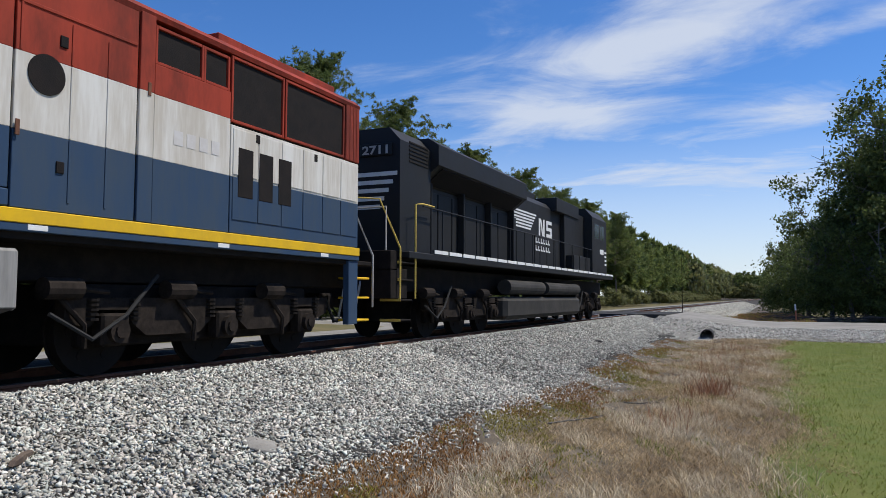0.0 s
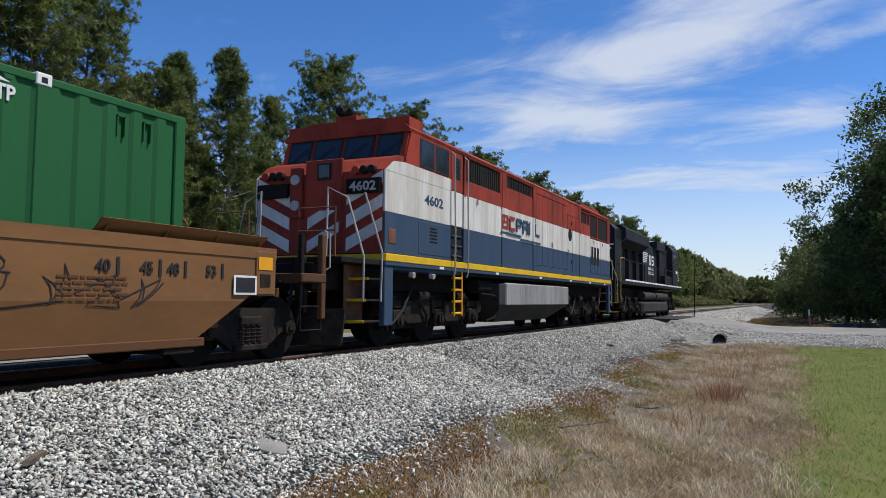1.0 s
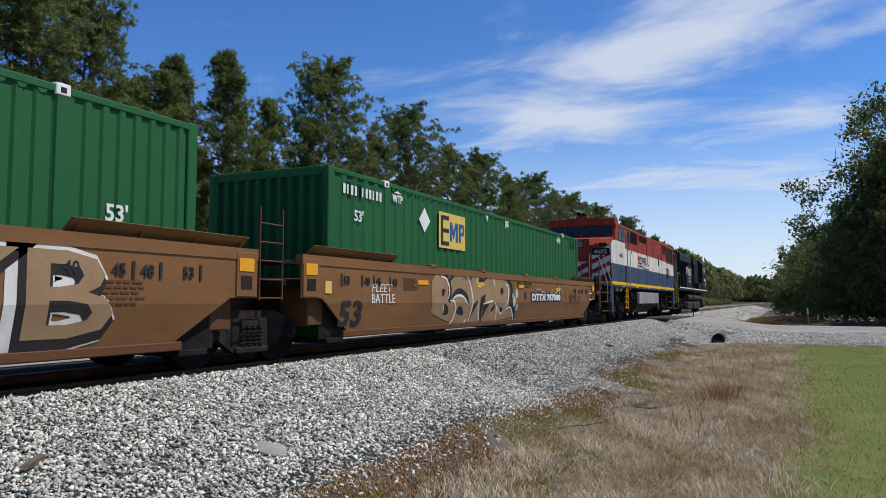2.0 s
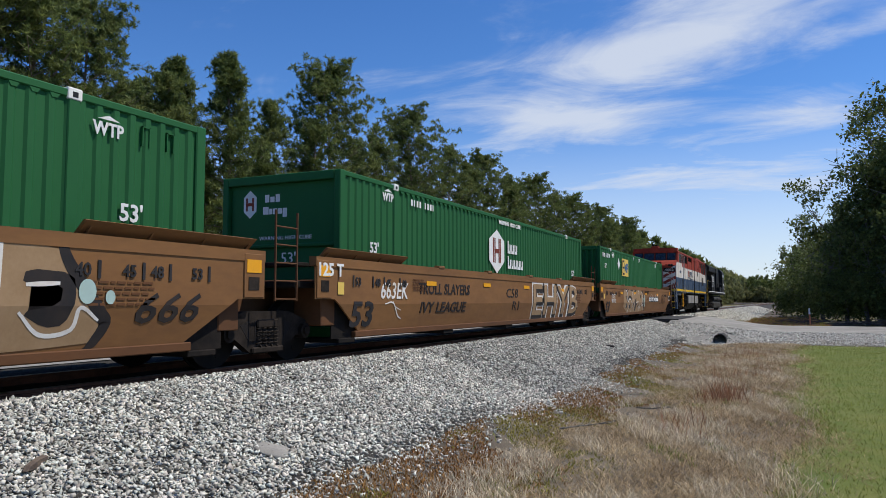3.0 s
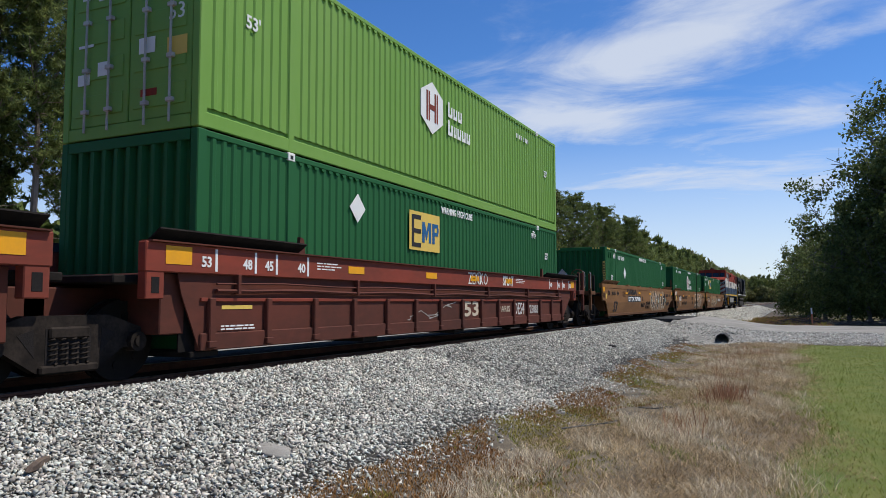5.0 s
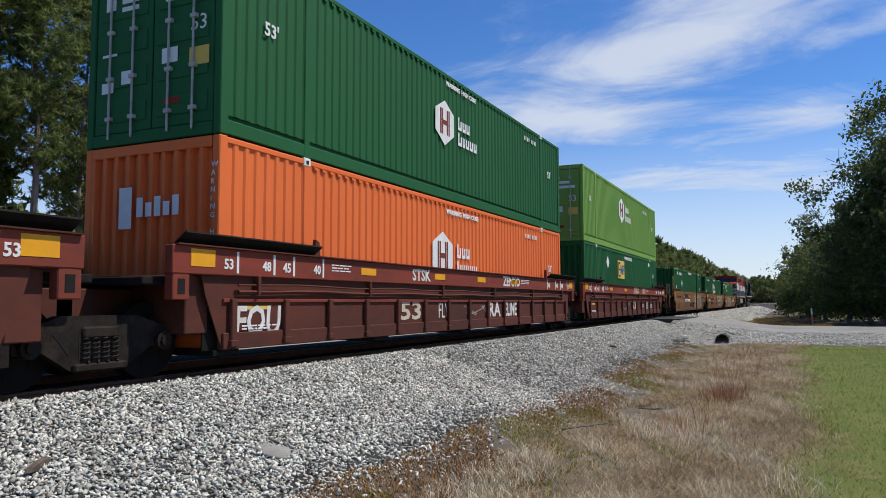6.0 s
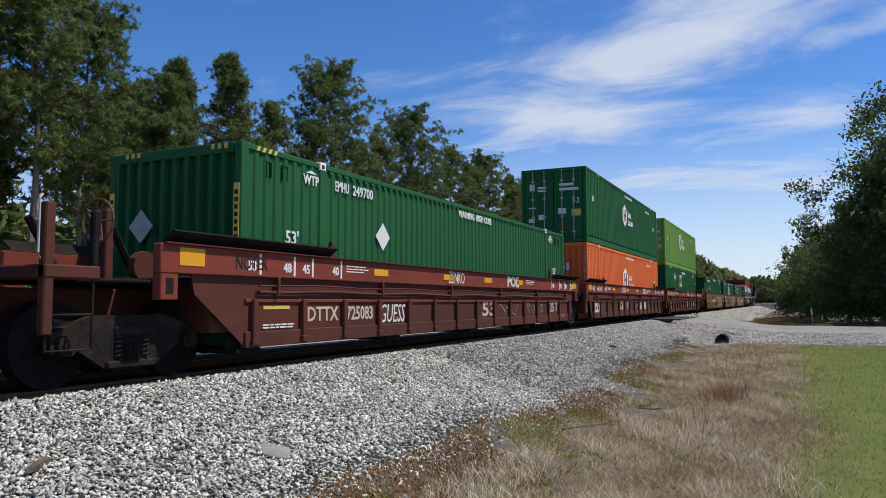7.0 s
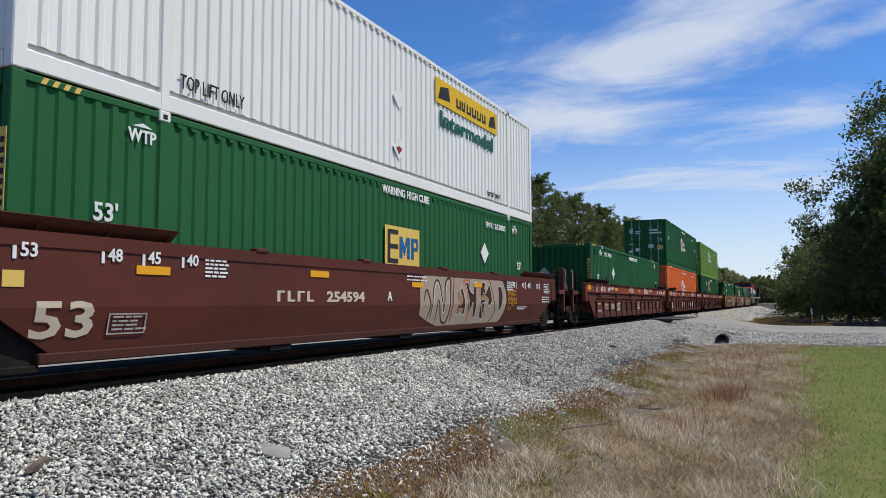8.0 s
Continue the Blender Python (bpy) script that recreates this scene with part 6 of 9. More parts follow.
for c, ya, yb in ((tan1, a1, b1), (tan2, a2, b2), (tan3, a3, b3)):
    end_numbers(c, ya, 1, 1.22, "marking_dark", gap=(1.1, 1.75, 2.15, 2.75))
    end_numbers(c, yb, -1, 1.22, "marking_dark", gap=(1.1, 1.75, 2.15, 2.75))
    amber(c, ((2.9, 1.27), (6.0, 1.30), (9.0, 1.30), (12.6, 1.27)), h=0.09)
    fine_print(c, 2.3, 1.36, 0.5, 5, "tan_dark", seed=1)
    fine_print(c, CL - 1.9, 1.14, 0.9, 5, "tan_dark", pitch=0.06, seed=2)
    for y in (ya + 0.08, yb - 0.40):
        bm = bmesh.new()
        plate(bm, y, y + 0.3, 1.34, 1.52, 1.522)
        part("reflector", bm, M["reflector"], c, "dull amber end reflector")
        plate_mark(c, y + 0.04, y + 0.26, 1.10, 1.28, "grime_light", "placard_holder", 1.522)
    bm = bmesh.new()
    plate(bm, ya + 0.62, ya + 0.8, 1.06, 1.26, CX)
    part("inspection_label", bm, M["marking_yellow"], c, "pale yellow inspection label")
say(tan3, "53", 0.55, 0.52, 0.42, "marking_dark", width=0.72, bold=0.016)
say(tan1, "53", 0.1, 0.52, 0.42, "marking_dark", width=0.72, bold=0.016)
say(tan2, "53", 0.1, 0.52, 0.42, "marking_dark", width=0.72, bold=0.016)
say(tan2, "125 T", -0.92, 1.36, 0.2, "marking", width=0.7, bold=0.008, x=1.526)
for c, y in ((tan3, 3.43), (tan1, 10.05)):
    plate_mark(c, y, y + 3.15, 0.92, 1.20, "marking_dark", "number_panel")
    say(c, "DTTX 767000", y + 0.12, 0.965, 0.185, "marking", width=2.9, bold=0.010, x=1.510)
# graffiti on the third tan unit
paint_shape(tan3, [(9.19, 1.57), (13.91, 1.59), (14.28, 1.03), (14.46, 0.69), (14.3, 0.4), (9.24, 0.37)], "graf_tan", 0)
paint_shape(tan3, [(9.51, 1.03), (9.56, 1.24), (9.74, 1.27), (9.84, 1), (9.83, 0.81), (9.75, 0.75), (9.58, 0.88)], "graf_black", 1)
paint_shape(tan3, [(10.01, 1.39), (10.26, 1.4), (10.24, 1.28), (10.16, 1.2), (10.05, 1.21)], "graf_black", 1)
paint_shape(tan3, [(10.1, 0.86), (10.19, 0.9), (10.46, 0.9), (10.43, 0.74), (10.3, 0.64), (10.1, 0.64)], "graf_black", 1)
paint_line(tan3, [(10.53, 1.6), (10.6, 1.38), (10.8, 1.15), (10.83, 0.87), (10.68, 0.56), (10.56, 0.4)], 0.2, "graf_black", 1)
paint_line(tan3, [(10.68, 1.51), (10.89, 1.57), (11.16, 1.55), (11.41, 1.36)], 0.07, "graf_black", 1)
paint_shape(tan3, [(11.16, 1.23), (11.22, 1.23), (11.37, 1.03), (11.14, 1.02)], "graf_black", 1)
paint_shape(tan3, [(11.26, 0.79), (11.38, 0.81), (11.36, 0.51), (11.11, 0.4)], "graf_black", 1)
paint_shape(tan3, [(11.51, 1.24), (11.87, 1.33), (11.98, 1.13), (12.04, 0.9), (11.79, 0.47), (11.69, 0.44), (11.7, 0.86)], "graf_black", 1)
paint_shape(tan3, [(12.17, 1.38), (12.8, 1.36), (12.56, 1.06), (12.39, 0.49), (12.34, 0.45), (12.44, 1.02)], "graf_black", 1)
paint_shape(tan3, [(12.87, 0.98), (13.12, 1.5), (13.22, 1.55), (13.23, 1.29), (13.17, 0.8), (12.88, 0.81)], "graf_black", 1)
paint_line(tan3, [(13.2, 1.55), (13.18, 0.41)], 0.08, "graf_black", 1)
paint_line(tan3, [(12.66, 1.61), (12.76, 1.44), (12.73, 1.36)], 0.14, "graf_black", 1)
paint_shape(tan3, [(13.55, 1.27), (14.08, 1.24), (14.12, 0.98), (14.01, 0.7), (13.78, 0.68), (13.49, 0.84), (13.93, 0.91), (13.96, 1.12), (13.51, 1.11)], "graf_black", 1)
paint_line(tan3, [(13.91, 1.59), (14.04, 1.31), (14.41, 0.83), (14.5, 0.69), (14.3, 0.38)], 0.16, "graf_black", 1)
paint_line(tan3, [(9.39, 1.59), (9.49, 1.39), (9.55, 1.18)], 0.05, "graf_white", 2)
paint_line(tan3, [(9.76, 1.27), (9.85, 1.03), (9.85, 0.78), (9.73, 0.72)], 0.05, "graf_white", 2)
paint_line(tan3, [(10.09, 1.2), (10.22, 1.26), (10.25, 1.38)], 0.05, "graf_white", 2)
paint_line(tan3, [(10.1, 0.62), (10.39, 0.66), (10.5, 0.84), (10.48, 1)], 0.05, "graf_white", 2)
paint_line(tan3, [(10.41, 1.2), (10.55, 1.19)], 0.05, "graf_white", 2)
paint_line(tan3, [(10.66, 0.51), (10.96, 0.9), (10.99, 1.19), (10.87, 1.5), (10.98, 1.6)], 0.06, "graf_white", 2)
paint_line(tan3, [(11.12, 1.37), (11.22, 1.26), (11.37, 1.05), (11.13, 1.03)], 0.05, "graf_white", 2)
paint_line(tan3, [(11.38, 0.79), (11.32, 0.5)], 0.05, "graf_white", 2)
paint_line(tan3, [(11.81, 0.47), (12.07, 0.86), (11.98, 1.21), (11.87, 1.33)], 0.05, "graf_white", 2)
paint_line(tan3, [(12.43, 0.4), (12.44, 0.93), (12.77, 1.32), (12.79, 1.57)], 0.06, "graf_white", 2)
paint_line(tan3, [(12.84, 0.79), (13.14, 0.77)], 0.05, "graf_white", 2)
paint_line(tan3, [(13.29, 1.56), (13.26, 1.02), (13.22, 0.43)], 0.06, "graf_white", 2)
paint_line(tan3, [(13.26, 1.56), (13.84, 1.56)], 0.05, "graf_white", 2)
paint_line(tan3, [(13.55, 1.11), (13.92, 1.13)], 0.05, "graf_white", 2)
paint_line(tan3, [(13.49, 0.84), (13.75, 0.61), (14.09, 0.65), (14.17, 0.88), (14.41, 0.74)], 0.05, "graf_white", 2)
blob(tan3, 9.7, 0.98, 0.1, "graf_teal", CX + 0.0075)
blob(tan3, 11.89, 0.95, 0.1, "graf_teal", CX + 0.0075)
blob(tan3, 11.93, 1.11, 0.03, "graf_teal", CX + 0.0075)
blob(tan3, 12.51, 1.13, 0.05, "graf_teal", CX + 0.0075)
blob(tan3, 14.24, 1.05, 0.12, "graf_teal", CX + 0.0075)
blob(tan3, 14.53, 0.99, 0.07, "graf_teal", CX + 0.0075)
say(tan3, "DASIA", 3.3, 1.26, 0.26, "graf_black", width=2.3, bold=0.02)
say(tan3, "A", 6.95, 0.98, 0.20, "marking_dark", bold=0.01)
say(tan3, "NAKO", 6.8, 0.66, 0.22, "graf_black", width=0.9)
say(tan3, "THE LEGEND", 8.0, 0.78, 0.16, "graf_black", width=1.2)
say(tan3, "TELLICO", 8.0, 0.58, 0.16, "graf_black", width=1.2)
say(tan3, "666", 14.9, 0.70, 0.34, "graf_black", width=1.0, slant=0.3, bold=0.006)
# first tan unit
paint_shape(tan1, [(3.52, 1.6), (5.34, 1.61), (8.26, 1.5), (8.39, 0.86), (8.79, 0.4), (3.58, 0.39)], "graf_tan", 0)
paint_shape(tan1, [(4, 1.2), (4.23, 1.2), (4.13, 1.04), (4.04, 1.04)], "graf_black", 1)
paint_shape(tan1, [(4.08, 0.66), (4.12, 0.85), (4.26, 0.88), (4.43, 0.77), (4.42, 0.65), (4.28, 0.63)], "graf_black", 1)
paint_line(tan1, [(4.37, 1.42), (4.45, 1.19), (4.42, 1), (4.51, 0.97)], 0.18, "graf_black", 1)
paint_line(tan1, [(4.44, 1.41), (4.68, 1.55), (4.96, 1.62)], 0.14, "graf_black", 1)
paint_line(tan1, [(3.8, 1.54), (3.98, 1.53), (4.17, 1.51), (4.37, 1.43)], 0.13, "graf_black", 1)
paint_line(tan1, [(4.54, 0.99), (4.73, 1.12), (5.04, 1.16), (5.37, 1.05), (5.5, 0.87)], 0.13, "graf_black", 1)
paint_shape(tan1, [(4.84, 0.71), (4.93, 0.81), (5.09, 0.83), (5.21, 0.74), (5.32, 0.6), (4.9, 0.65)], "graf_black", 1)
paint_line(tan1, [(5.56, 1.48), (5.7, 1.59), (6.02, 1.64)], 0.13, "graf_black", 1)
paint_shape(tan1, [(5.75, 0.84), (6.12, 1), (6.05, 0.91), (5.65, 0.45), (5.68, 0.73)], "graf_black", 1)
paint_shape(tan1, [(6.06, 1.36), (6.13, 1.59), (6.38, 1.61), (6.41, 1.51), (6.24, 1.29), (6.09, 1.28)], "graf_black", 1)
paint_line(tan1, [(6.36, 1.41), (6.82, 1.59), (7.27, 1.57)], 0.09, "graf_black", 1)
paint_shape(tan1, [(6.2, 1.02), (6.56, 1.12), (6.51, 0.97), (6.36, 0.72), (6.48, 0.38), (6.32, 0.43), (6.23, 0.72)], "graf_black", 1)
paint_shape(tan1, [(6.41, 0.87), (6.9, 0.94), (6.63, 0.71), (6.45, 0.48)], "graf_black", 1)
paint_shape(tan1, [(6.94, 0.7), (7.23, 0.91), (7.21, 0.74), (7.03, 0.66)], "graf_black", 1)
paint_shape(tan1, [(7.55, 0.82), (7.85, 0.73), (7.72, 0.6), (7.59, 0.69)], "graf_black", 1)
paint_shape(tan1, [(7.57, 1.25), (7.73, 1.3), (7.83, 1.19), (7.67, 1.08), (7.56, 1.14)], "graf_black", 1)
paint_line(tan1, [(8.11, 1.54), (8.42, 1.28), (8.31, 0.86), (8.66, 0.72), (8.83, 0.4)], 0.2, "graf_black", 1)
paint_line(tan1, [(3.99, 1.47), (4.27, 1.41), (4.42, 1.19), (4.36, 0.99)], 0.05, "graf_white", 2)
paint_line(tan1, [(4.46, 0.95), (4.67, 0.93), (4.81, 0.75), (4.72, 0.53), (4.57, 0.42)], 0.05, "graf_white", 2)
paint_line(tan1, [(4.12, 0.85), (4.16, 0.67)], 0.05, "graf_white", 2)
paint_line(tan1, [(4.61, 0.99), (4.81, 1.06), (5.16, 1.04), (5.46, 0.86)], 0.05, "graf_white", 2)
paint_line(tan1, [(5.32, 1.58), (5.57, 1.34), (5.74, 0.98), (5.71, 0.69), (5.61, 0.45)], 0.06, "graf_white", 2)
paint_line(tan1, [(5.37, 0.43), (5.48, 0.52)], 0.05, "graf_white", 2)
paint_line(tan1, [(6.08, 1.58), (6.03, 1.34), (6.26, 1.28)], 0.05, "graf_white", 2)
paint_line(tan1, [(6.85, 1.52), (7.06, 1.51), (7.19, 1.32)], 0.05, "graf_white", 2)
paint_line(tan1, [(6.1, 0.98), (6.13, 0.72), (6.28, 0.48)], 0.05, "graf_white", 2)
paint_line(tan1, [(7.2, 0.91), (7.36, 0.7), (7.4, 0.42)], 0.05, "graf_white", 2)
paint_line(tan1, [(7.94, 1.4), (8.12, 1.31), (8.16, 1), (7.96, 0.79)], 0.05, "graf_white", 2)
paint_line(tan1, [(7.96, 0.71), (8.35, 0.77), (8.63, 0.58), (8.73, 0.43)], 0.05, "graf_white", 2)
paint_line(tan1, [(7.3, 0.82), (7.69, 0.62), (7.86, 0.69)], 0.04, "graf_white", 2)
paint_line(tan1, [(6.41, 0.87), (7.05, 0.95)], 0.05, "graf_white", 2)
blob(tan1, 8.8, 1.14, 0.12, "graf_teal", CX + 0.0075)
blob(tan1, 8.62, 0.93, 0.13, "graf_teal", CX + 0.0075)
blob(tan1, 8.86, 0.77, 0.09, "graf_teal", CX + 0.0075)
blob(tan1, 8.5, 1.09, 0.05, "graf_teal", CX + 0.0075)
say(tan1, "GWG33B", 5.15, 1.42, 0.09, "marking_dark")
say(tan1, "FLEET", 1.1, 1.10, 0.15, "graf_white", width=0.75, slant=0.2)
say(tan1, "BATTLE", 1.1, 0.90, 0.17, "graf_white", width=0.85)
say(tan1, "B", 9.5, 1.00, 0.20, "marking_dark", bold=0.01)
say(tan1, "HO3EH", 8.9, 1.32, 0.24, "graf_black", width=1.2)
scrawl(tan1, 10.2, 0.95, 3.0, 0.5, "graf_white", 5, 4, 0.008, 1.517)
scrawl(tan1, 13.4, 0.75, 2.4, 0.6, "graf_black", 11, 4, 0.010)
bm = bmesh.new()
plate(bm, CL + 0.70, CL + 1.16, 0.99, 1.25, 1.523)
pl = part("label_plate", bm, M["marking"], tan1, "white framed label plate")
bm = bmesh.new()
plate(bm, CL + 0.74, CL + 1.12, 1.02, 1.22, 1.5292)
part("label_face", bm, M["marking_dark"], pl)
# second tan unit
spray(tan2, "EHYB", 9.8, 0.55, 0.90, 4.9, "graf_tan", "graf_white", fat=0.07)
say(tan2, "663EK", 1.05, 1.0, 0.30, "graf_white", width=1.05, slant=0.2, bold=0.004)
paint_line(tan2, [(1.2, 0.90), (1.5, 0.92), (1.75, 0.68), (1.9, 0.62)], 0.03, "graf_white", 1)
paint_line(tan2, [(1.5, 0.95), (1.6, 0.85), (1.85, 0.78)], 0.02, "graf_white", 2)
say(tan2, "TROLL SLAYERS", 2.55, 1.10, 0.22, "graf_black", width=2.6, slant=0.1, bold=0.006)
say(tan2, "IVY LEAGUE", 2.65, 0.72, 0.22, "graf_black", width=2.3, slant=0.1, bold=0.006)
say(tan2, "C58", 7.6, 1.05, 0.24, "graf_black", width=0.9, slant=0.1)
say(tan2, "R1", 8.1, 0.72, 0.24, "graf_black", width=0.5)

# red cars
for c, ya, yb, n in ((red1, c1, d1, 1), (red2, c2, d2, 2), (red3, c3, d3, 3)):
    for y0, sgn, gaps in ((ya, 1, (1.80, 2.58, 3.04, 3.84) if n == 3 else (1.15, 1.92, 2.38, 3.14)), (yb, -1, (0.95, 1.7, 2.25, 3.1))):
        for a, t in zip(gaps, ("53", "48", "45", "40")):
            y = y0 + sgn * a
            plate_mark(c, y - 0.022, y + 0.022, 1.335, 1.625, "marking", "tick_mark", 1.5)
            say(c, t, y + 0.06 if sgn < 0 else y - 0.26, 1.39, 0.13, "marking", bold=0.005, x=1.502)
        plate_mark(c, *sorted((y0 + sgn * 0.30, y0 + sgn * 0.72)), 1.40, 1.62, "reflector", "reflector", 1.5)
    for y in (3.3, 6.2, 8.5, 10.8):
        bm = bmesh.new()
        plate(bm, y, y + 0.5, 1.42, 1.54, 1.5)
        part("reflector", bm, M["reflector"], c, "amber reflective strip")
    fine_print(c, 2.4, 1.54, 0.6, 3, "marking", 1.5, 0.018, 0.045, n)
    fine_print(c, 11.6, 1.54, 0.7, 3, "marking", 1.5, 0.018, 0.045, n)
    say(c, "53", (8.25, 4.82, 8.5)[n - 1], 0.62, 0.33, "marking_cream", width=0.85, bold=0.012, x=1.444)
    plate_mark(c, 0.35, 0.95, 0.85, 0.90, "marking_yellow", "rule_mark", 1.44)
    fine_print(c, 0.3, 0.62, 0.7, 2, "marking", 1.476, 0.02, 0.04, n)
    tagged(c, group="oxide-red articulated well cars")
say(red3, "DTTX", 1.4, 0.66, 0.22, "marking_cream", width=0.85, x=1.444, bold=0.006)
say(red3, "725083", 2.5, 0.66, 0.22, "marking_cream", width=0.85, x=1.444, bold=0.006)
say(red1, "725083", 12.76, 0.62, 0.22, "handrail", width=0.9, x=1.444, bold=0.006)
say(red3, "125 T", 13.86, 0.66, 0.27, "handrail", width=0.95, x=1.444, bold=0.010)
say(red3, "EMPTY LOAD", 14.9, 0.47, 0.07, "handrail", x=1.478)
say(red3, "ZENKO", 6.45, 1.36, 0.26, "graf_white", width=0.85, x=1.502, bold=0.002)
say(red3, "POE", 10.1, 1.36, 0.26, "graf_white", width=0.9, x=1.502, bold=0.014)
say(red3, "NOTER", -0.3, 1.40, 0.17, "graf_black", width=0.65, x=1.503)
say(red3, "GUESS", 3.62, 0.58, 0.34, "graf_white", width=0.95, x=1.445, slant=0.25)
scrawl(red3, 9.6, 0.58, 1.8, 0.36, "handrail", 21, 3, 0.007, 1.446)
scrawl(red3, 11.6, 0.60, 2.0, 0.32, "handrail", 22, 3, 0.007, 1.446)
say(red1, "ZENKO", 8.35, 1.35, 0.28, "graf_white", width=1.2, x=1.502)
say(red1, "SPLAT", 10.6, 1.37, 0.24, "graf_white", width=0.8, x=1.502, bold=0.010)
say(red1, "DES4", 11.62, 0.60, 0.32, "graf_pale", width=0.8, x=1.445, bold=0.002)
say(red1, "PARIS", 10.46, 0.68, 0.16, "marking_cream", width=0.8, x=1.445)
scrawl(red1, 5.5, 0.58, 2.4, 0.36, "handrail", 31, 3, 0.007, 1.446)
say(red2, "FOU!", 0.2, 0.50, 0.40, "graf_white", width=1.1, x=1.445, bold=0.012, slant=0.1)
say(red2, "STSK", 5.2, 1.38, 0.22, "graf_white", width=0.8, x=1.502, bold=0.008)
say(red2, "ZENKO", 10.2, 1.37, 0.24, "graf_white", width=1.3, x=1.502, bold=0.010)
say(red2, "FLY", 6.5, 0.62, 0.32, "graf_white", width=0.5, x=1.445)
say(red2, "RA", 9.36, 0.60, 0.34, "graf_white", width=0.8, x=1.445, bold=0.012)
say(red2, "ELINE", 10.48, 0.60, 0.34, "graf_white", width=0.9, x=1.445, bold=0.012)
scrawl(red2, 7.6, 0.62, 1.8, 0.3, "handrail", 41, 3, 0.007, 1.446)
bm = bmesh.new()
tube(bm, [(1.504, 9.0 + 0.15 * math.cos(a), 1.50 + 0.14 * math.sin(a)) for a in [i * math.pi / 10 for i in range(21)]], 0.012, 5)
part("graffiti", bm, M["graf_white"], red1)

# maroon car
say(mar, "53", 0.18, 0.60, 0.36, "marking_cream", width=0.72, bold=0.012)
for i in range(4):
    plate_mark(mar, 3.95 + i * 0.24, 4.02 + i * 0.24, 0.96, 1.12, "marking_cream", "name_bar")
    plate_mark(mar, 4.02 + i * 0.24, 4.13 + i * 0.24, 0.96 if i % 2 else 1.09, 0.99 if i % 2 else 1.12, "marking_cream", "name_bar")
say(mar, "254594", 5.2, 0.96, 0.16, "marking_cream", width=1.15, bold=0.008)
say(mar, "A", 7.15, 0.98, 0.16, "marking", bold=0.008)
end_numbers(mar, e1, 1, 1.40, "marking", gap=(0.95, 1.95, 2.5, 3.1))
end_numbers(mar, f1, -1, 1.34, "marking", gap=(1.60, 2.39, 2.86, 3.63), h=0.17)
amber(mar, ((1.42, 1.27), (4.75, 1.34), (8.1, 1.24), (11.2, 1.3)), w=0.5)
fine_print(mar, 2.5, 1.47, 0.4, 5, "marking", seed=3)
fine_print(mar, 7.9, 1.44, 0.9, 2, "marking", seed=4, pitch=0.07)
fine_print(mar, 16.57, 1.46, 0.5, 6, "marking", seed=5)
fine_print(mar, 13.43, 1.46, 0.42, 5, "marking", seed=7)
fine_print(mar, 14.23, 0.80, 0.7, 2, "marking", seed=8)
fine_print(mar, 16.37, 1.08, 0.7, 3, "marking", seed=9, pitch=0.07)
plate_mark(mar, -0.14, 0.08, 1.10, 1.26, "marking_yellow", "inspection_label")
bm = bmesh.new()
for q in ((1.08, 1.60, 0.60, 0.615), (1.08, 1.60, 0.815, 0.83), (1.08, 1.095, 0.615, 0.815), (1.585, 1.60, 0.615, 0.815)):
    plate(bm, *q, CX + 0.006)
part("notice_frame", bm, M["handrail"], mar)
fine_print(mar, 1.14, 0.78, 0.4, 4, "handrail", CX + 0.006, 0.02, 0.045, 6)
paint_shape(mar, [(8.44, 1.55), (9.75, 1.58), (13.04, 1.57), (13.4, 1.14), (13.31, 0.71), (12.98, 0.36), (12.38, 0.34), (8.5, 0.39)], "graf_grey", 0)
paint_shape(mar, [(10.25, 0.67), (10.5, 1.33), (10.7, 1), (10.71, 0.65), (10.49, 0.72)], "maroon_dark", 1)
paint_line(mar, [(10.25, 0.67), (10.5, 1.33), (10.7, 1), (10.71, 0.65), (10.49, 0.72), (10.25, 0.67)], 0.024, "graf_pale", 3, 0.35)
paint_shape(mar, [(10.72, 1.39), (10.86, 1.4), (10.97, 1.22), (11.18, 1.14), (11.15, 1.4), (11.36, 1.41), (11.37, 1.18), (11.35, 0.61), (11.22, 0.6), (11.14, 0.96), (10.97, 0.64), (10.98, 0.86), (10.87, 1.13)], "maroon_dark", 1)
paint_line(mar, [(10.72, 1.39), (10.86, 1.4), (10.97, 1.22), (11.18, 1.14), (11.15, 1.4), (11.36, 1.41), (11.37, 1.18), (11.35, 0.61), (11.22, 0.6), (11.14, 0.96), (10.97, 0.64), (10.98, 0.86), (10.87, 1.13), (10.72, 1.39)], 0.024, "graf_pale", 3, 0.35)
paint_shape(mar, [(11.59, 1.4), (11.93, 1.42), (11.79, 1.15), (11.94, 1.17), (12.19, 1.39), (12.3, 1.16), (12.36, 0.96), (12.15, 0.85), (11.99, 0.96), (11.66, 0.89), (11.86, 0.55), (11.62, 0.58)], "maroon_dark", 1)
paint_line(mar, [(11.59, 1.4), (11.93, 1.42), (11.79, 1.15), (11.94, 1.17), (12.19, 1.39), (12.3, 1.16), (12.36, 0.96), (12.15, 0.85), (11.99, 0.96), (11.66, 0.89), (11.86, 0.55), (11.62, 0.58), (11.59, 1.4)], 0.024, "graf_pale", 3, 0.35)
paint_shape(mar, [(12.77, 1.33), (12.98, 1.34), (13.11, 1.13), (13.06, 0.88), (12.85, 0.68)], "maroon_dark", 1)
paint_line(mar, [(12.77, 1.33), (12.98, 1.34), (13.11, 1.13), (13.06, 0.88), (12.85, 0.68), (12.77, 1.33)], 0.024, "graf_pale", 3, 0.35)
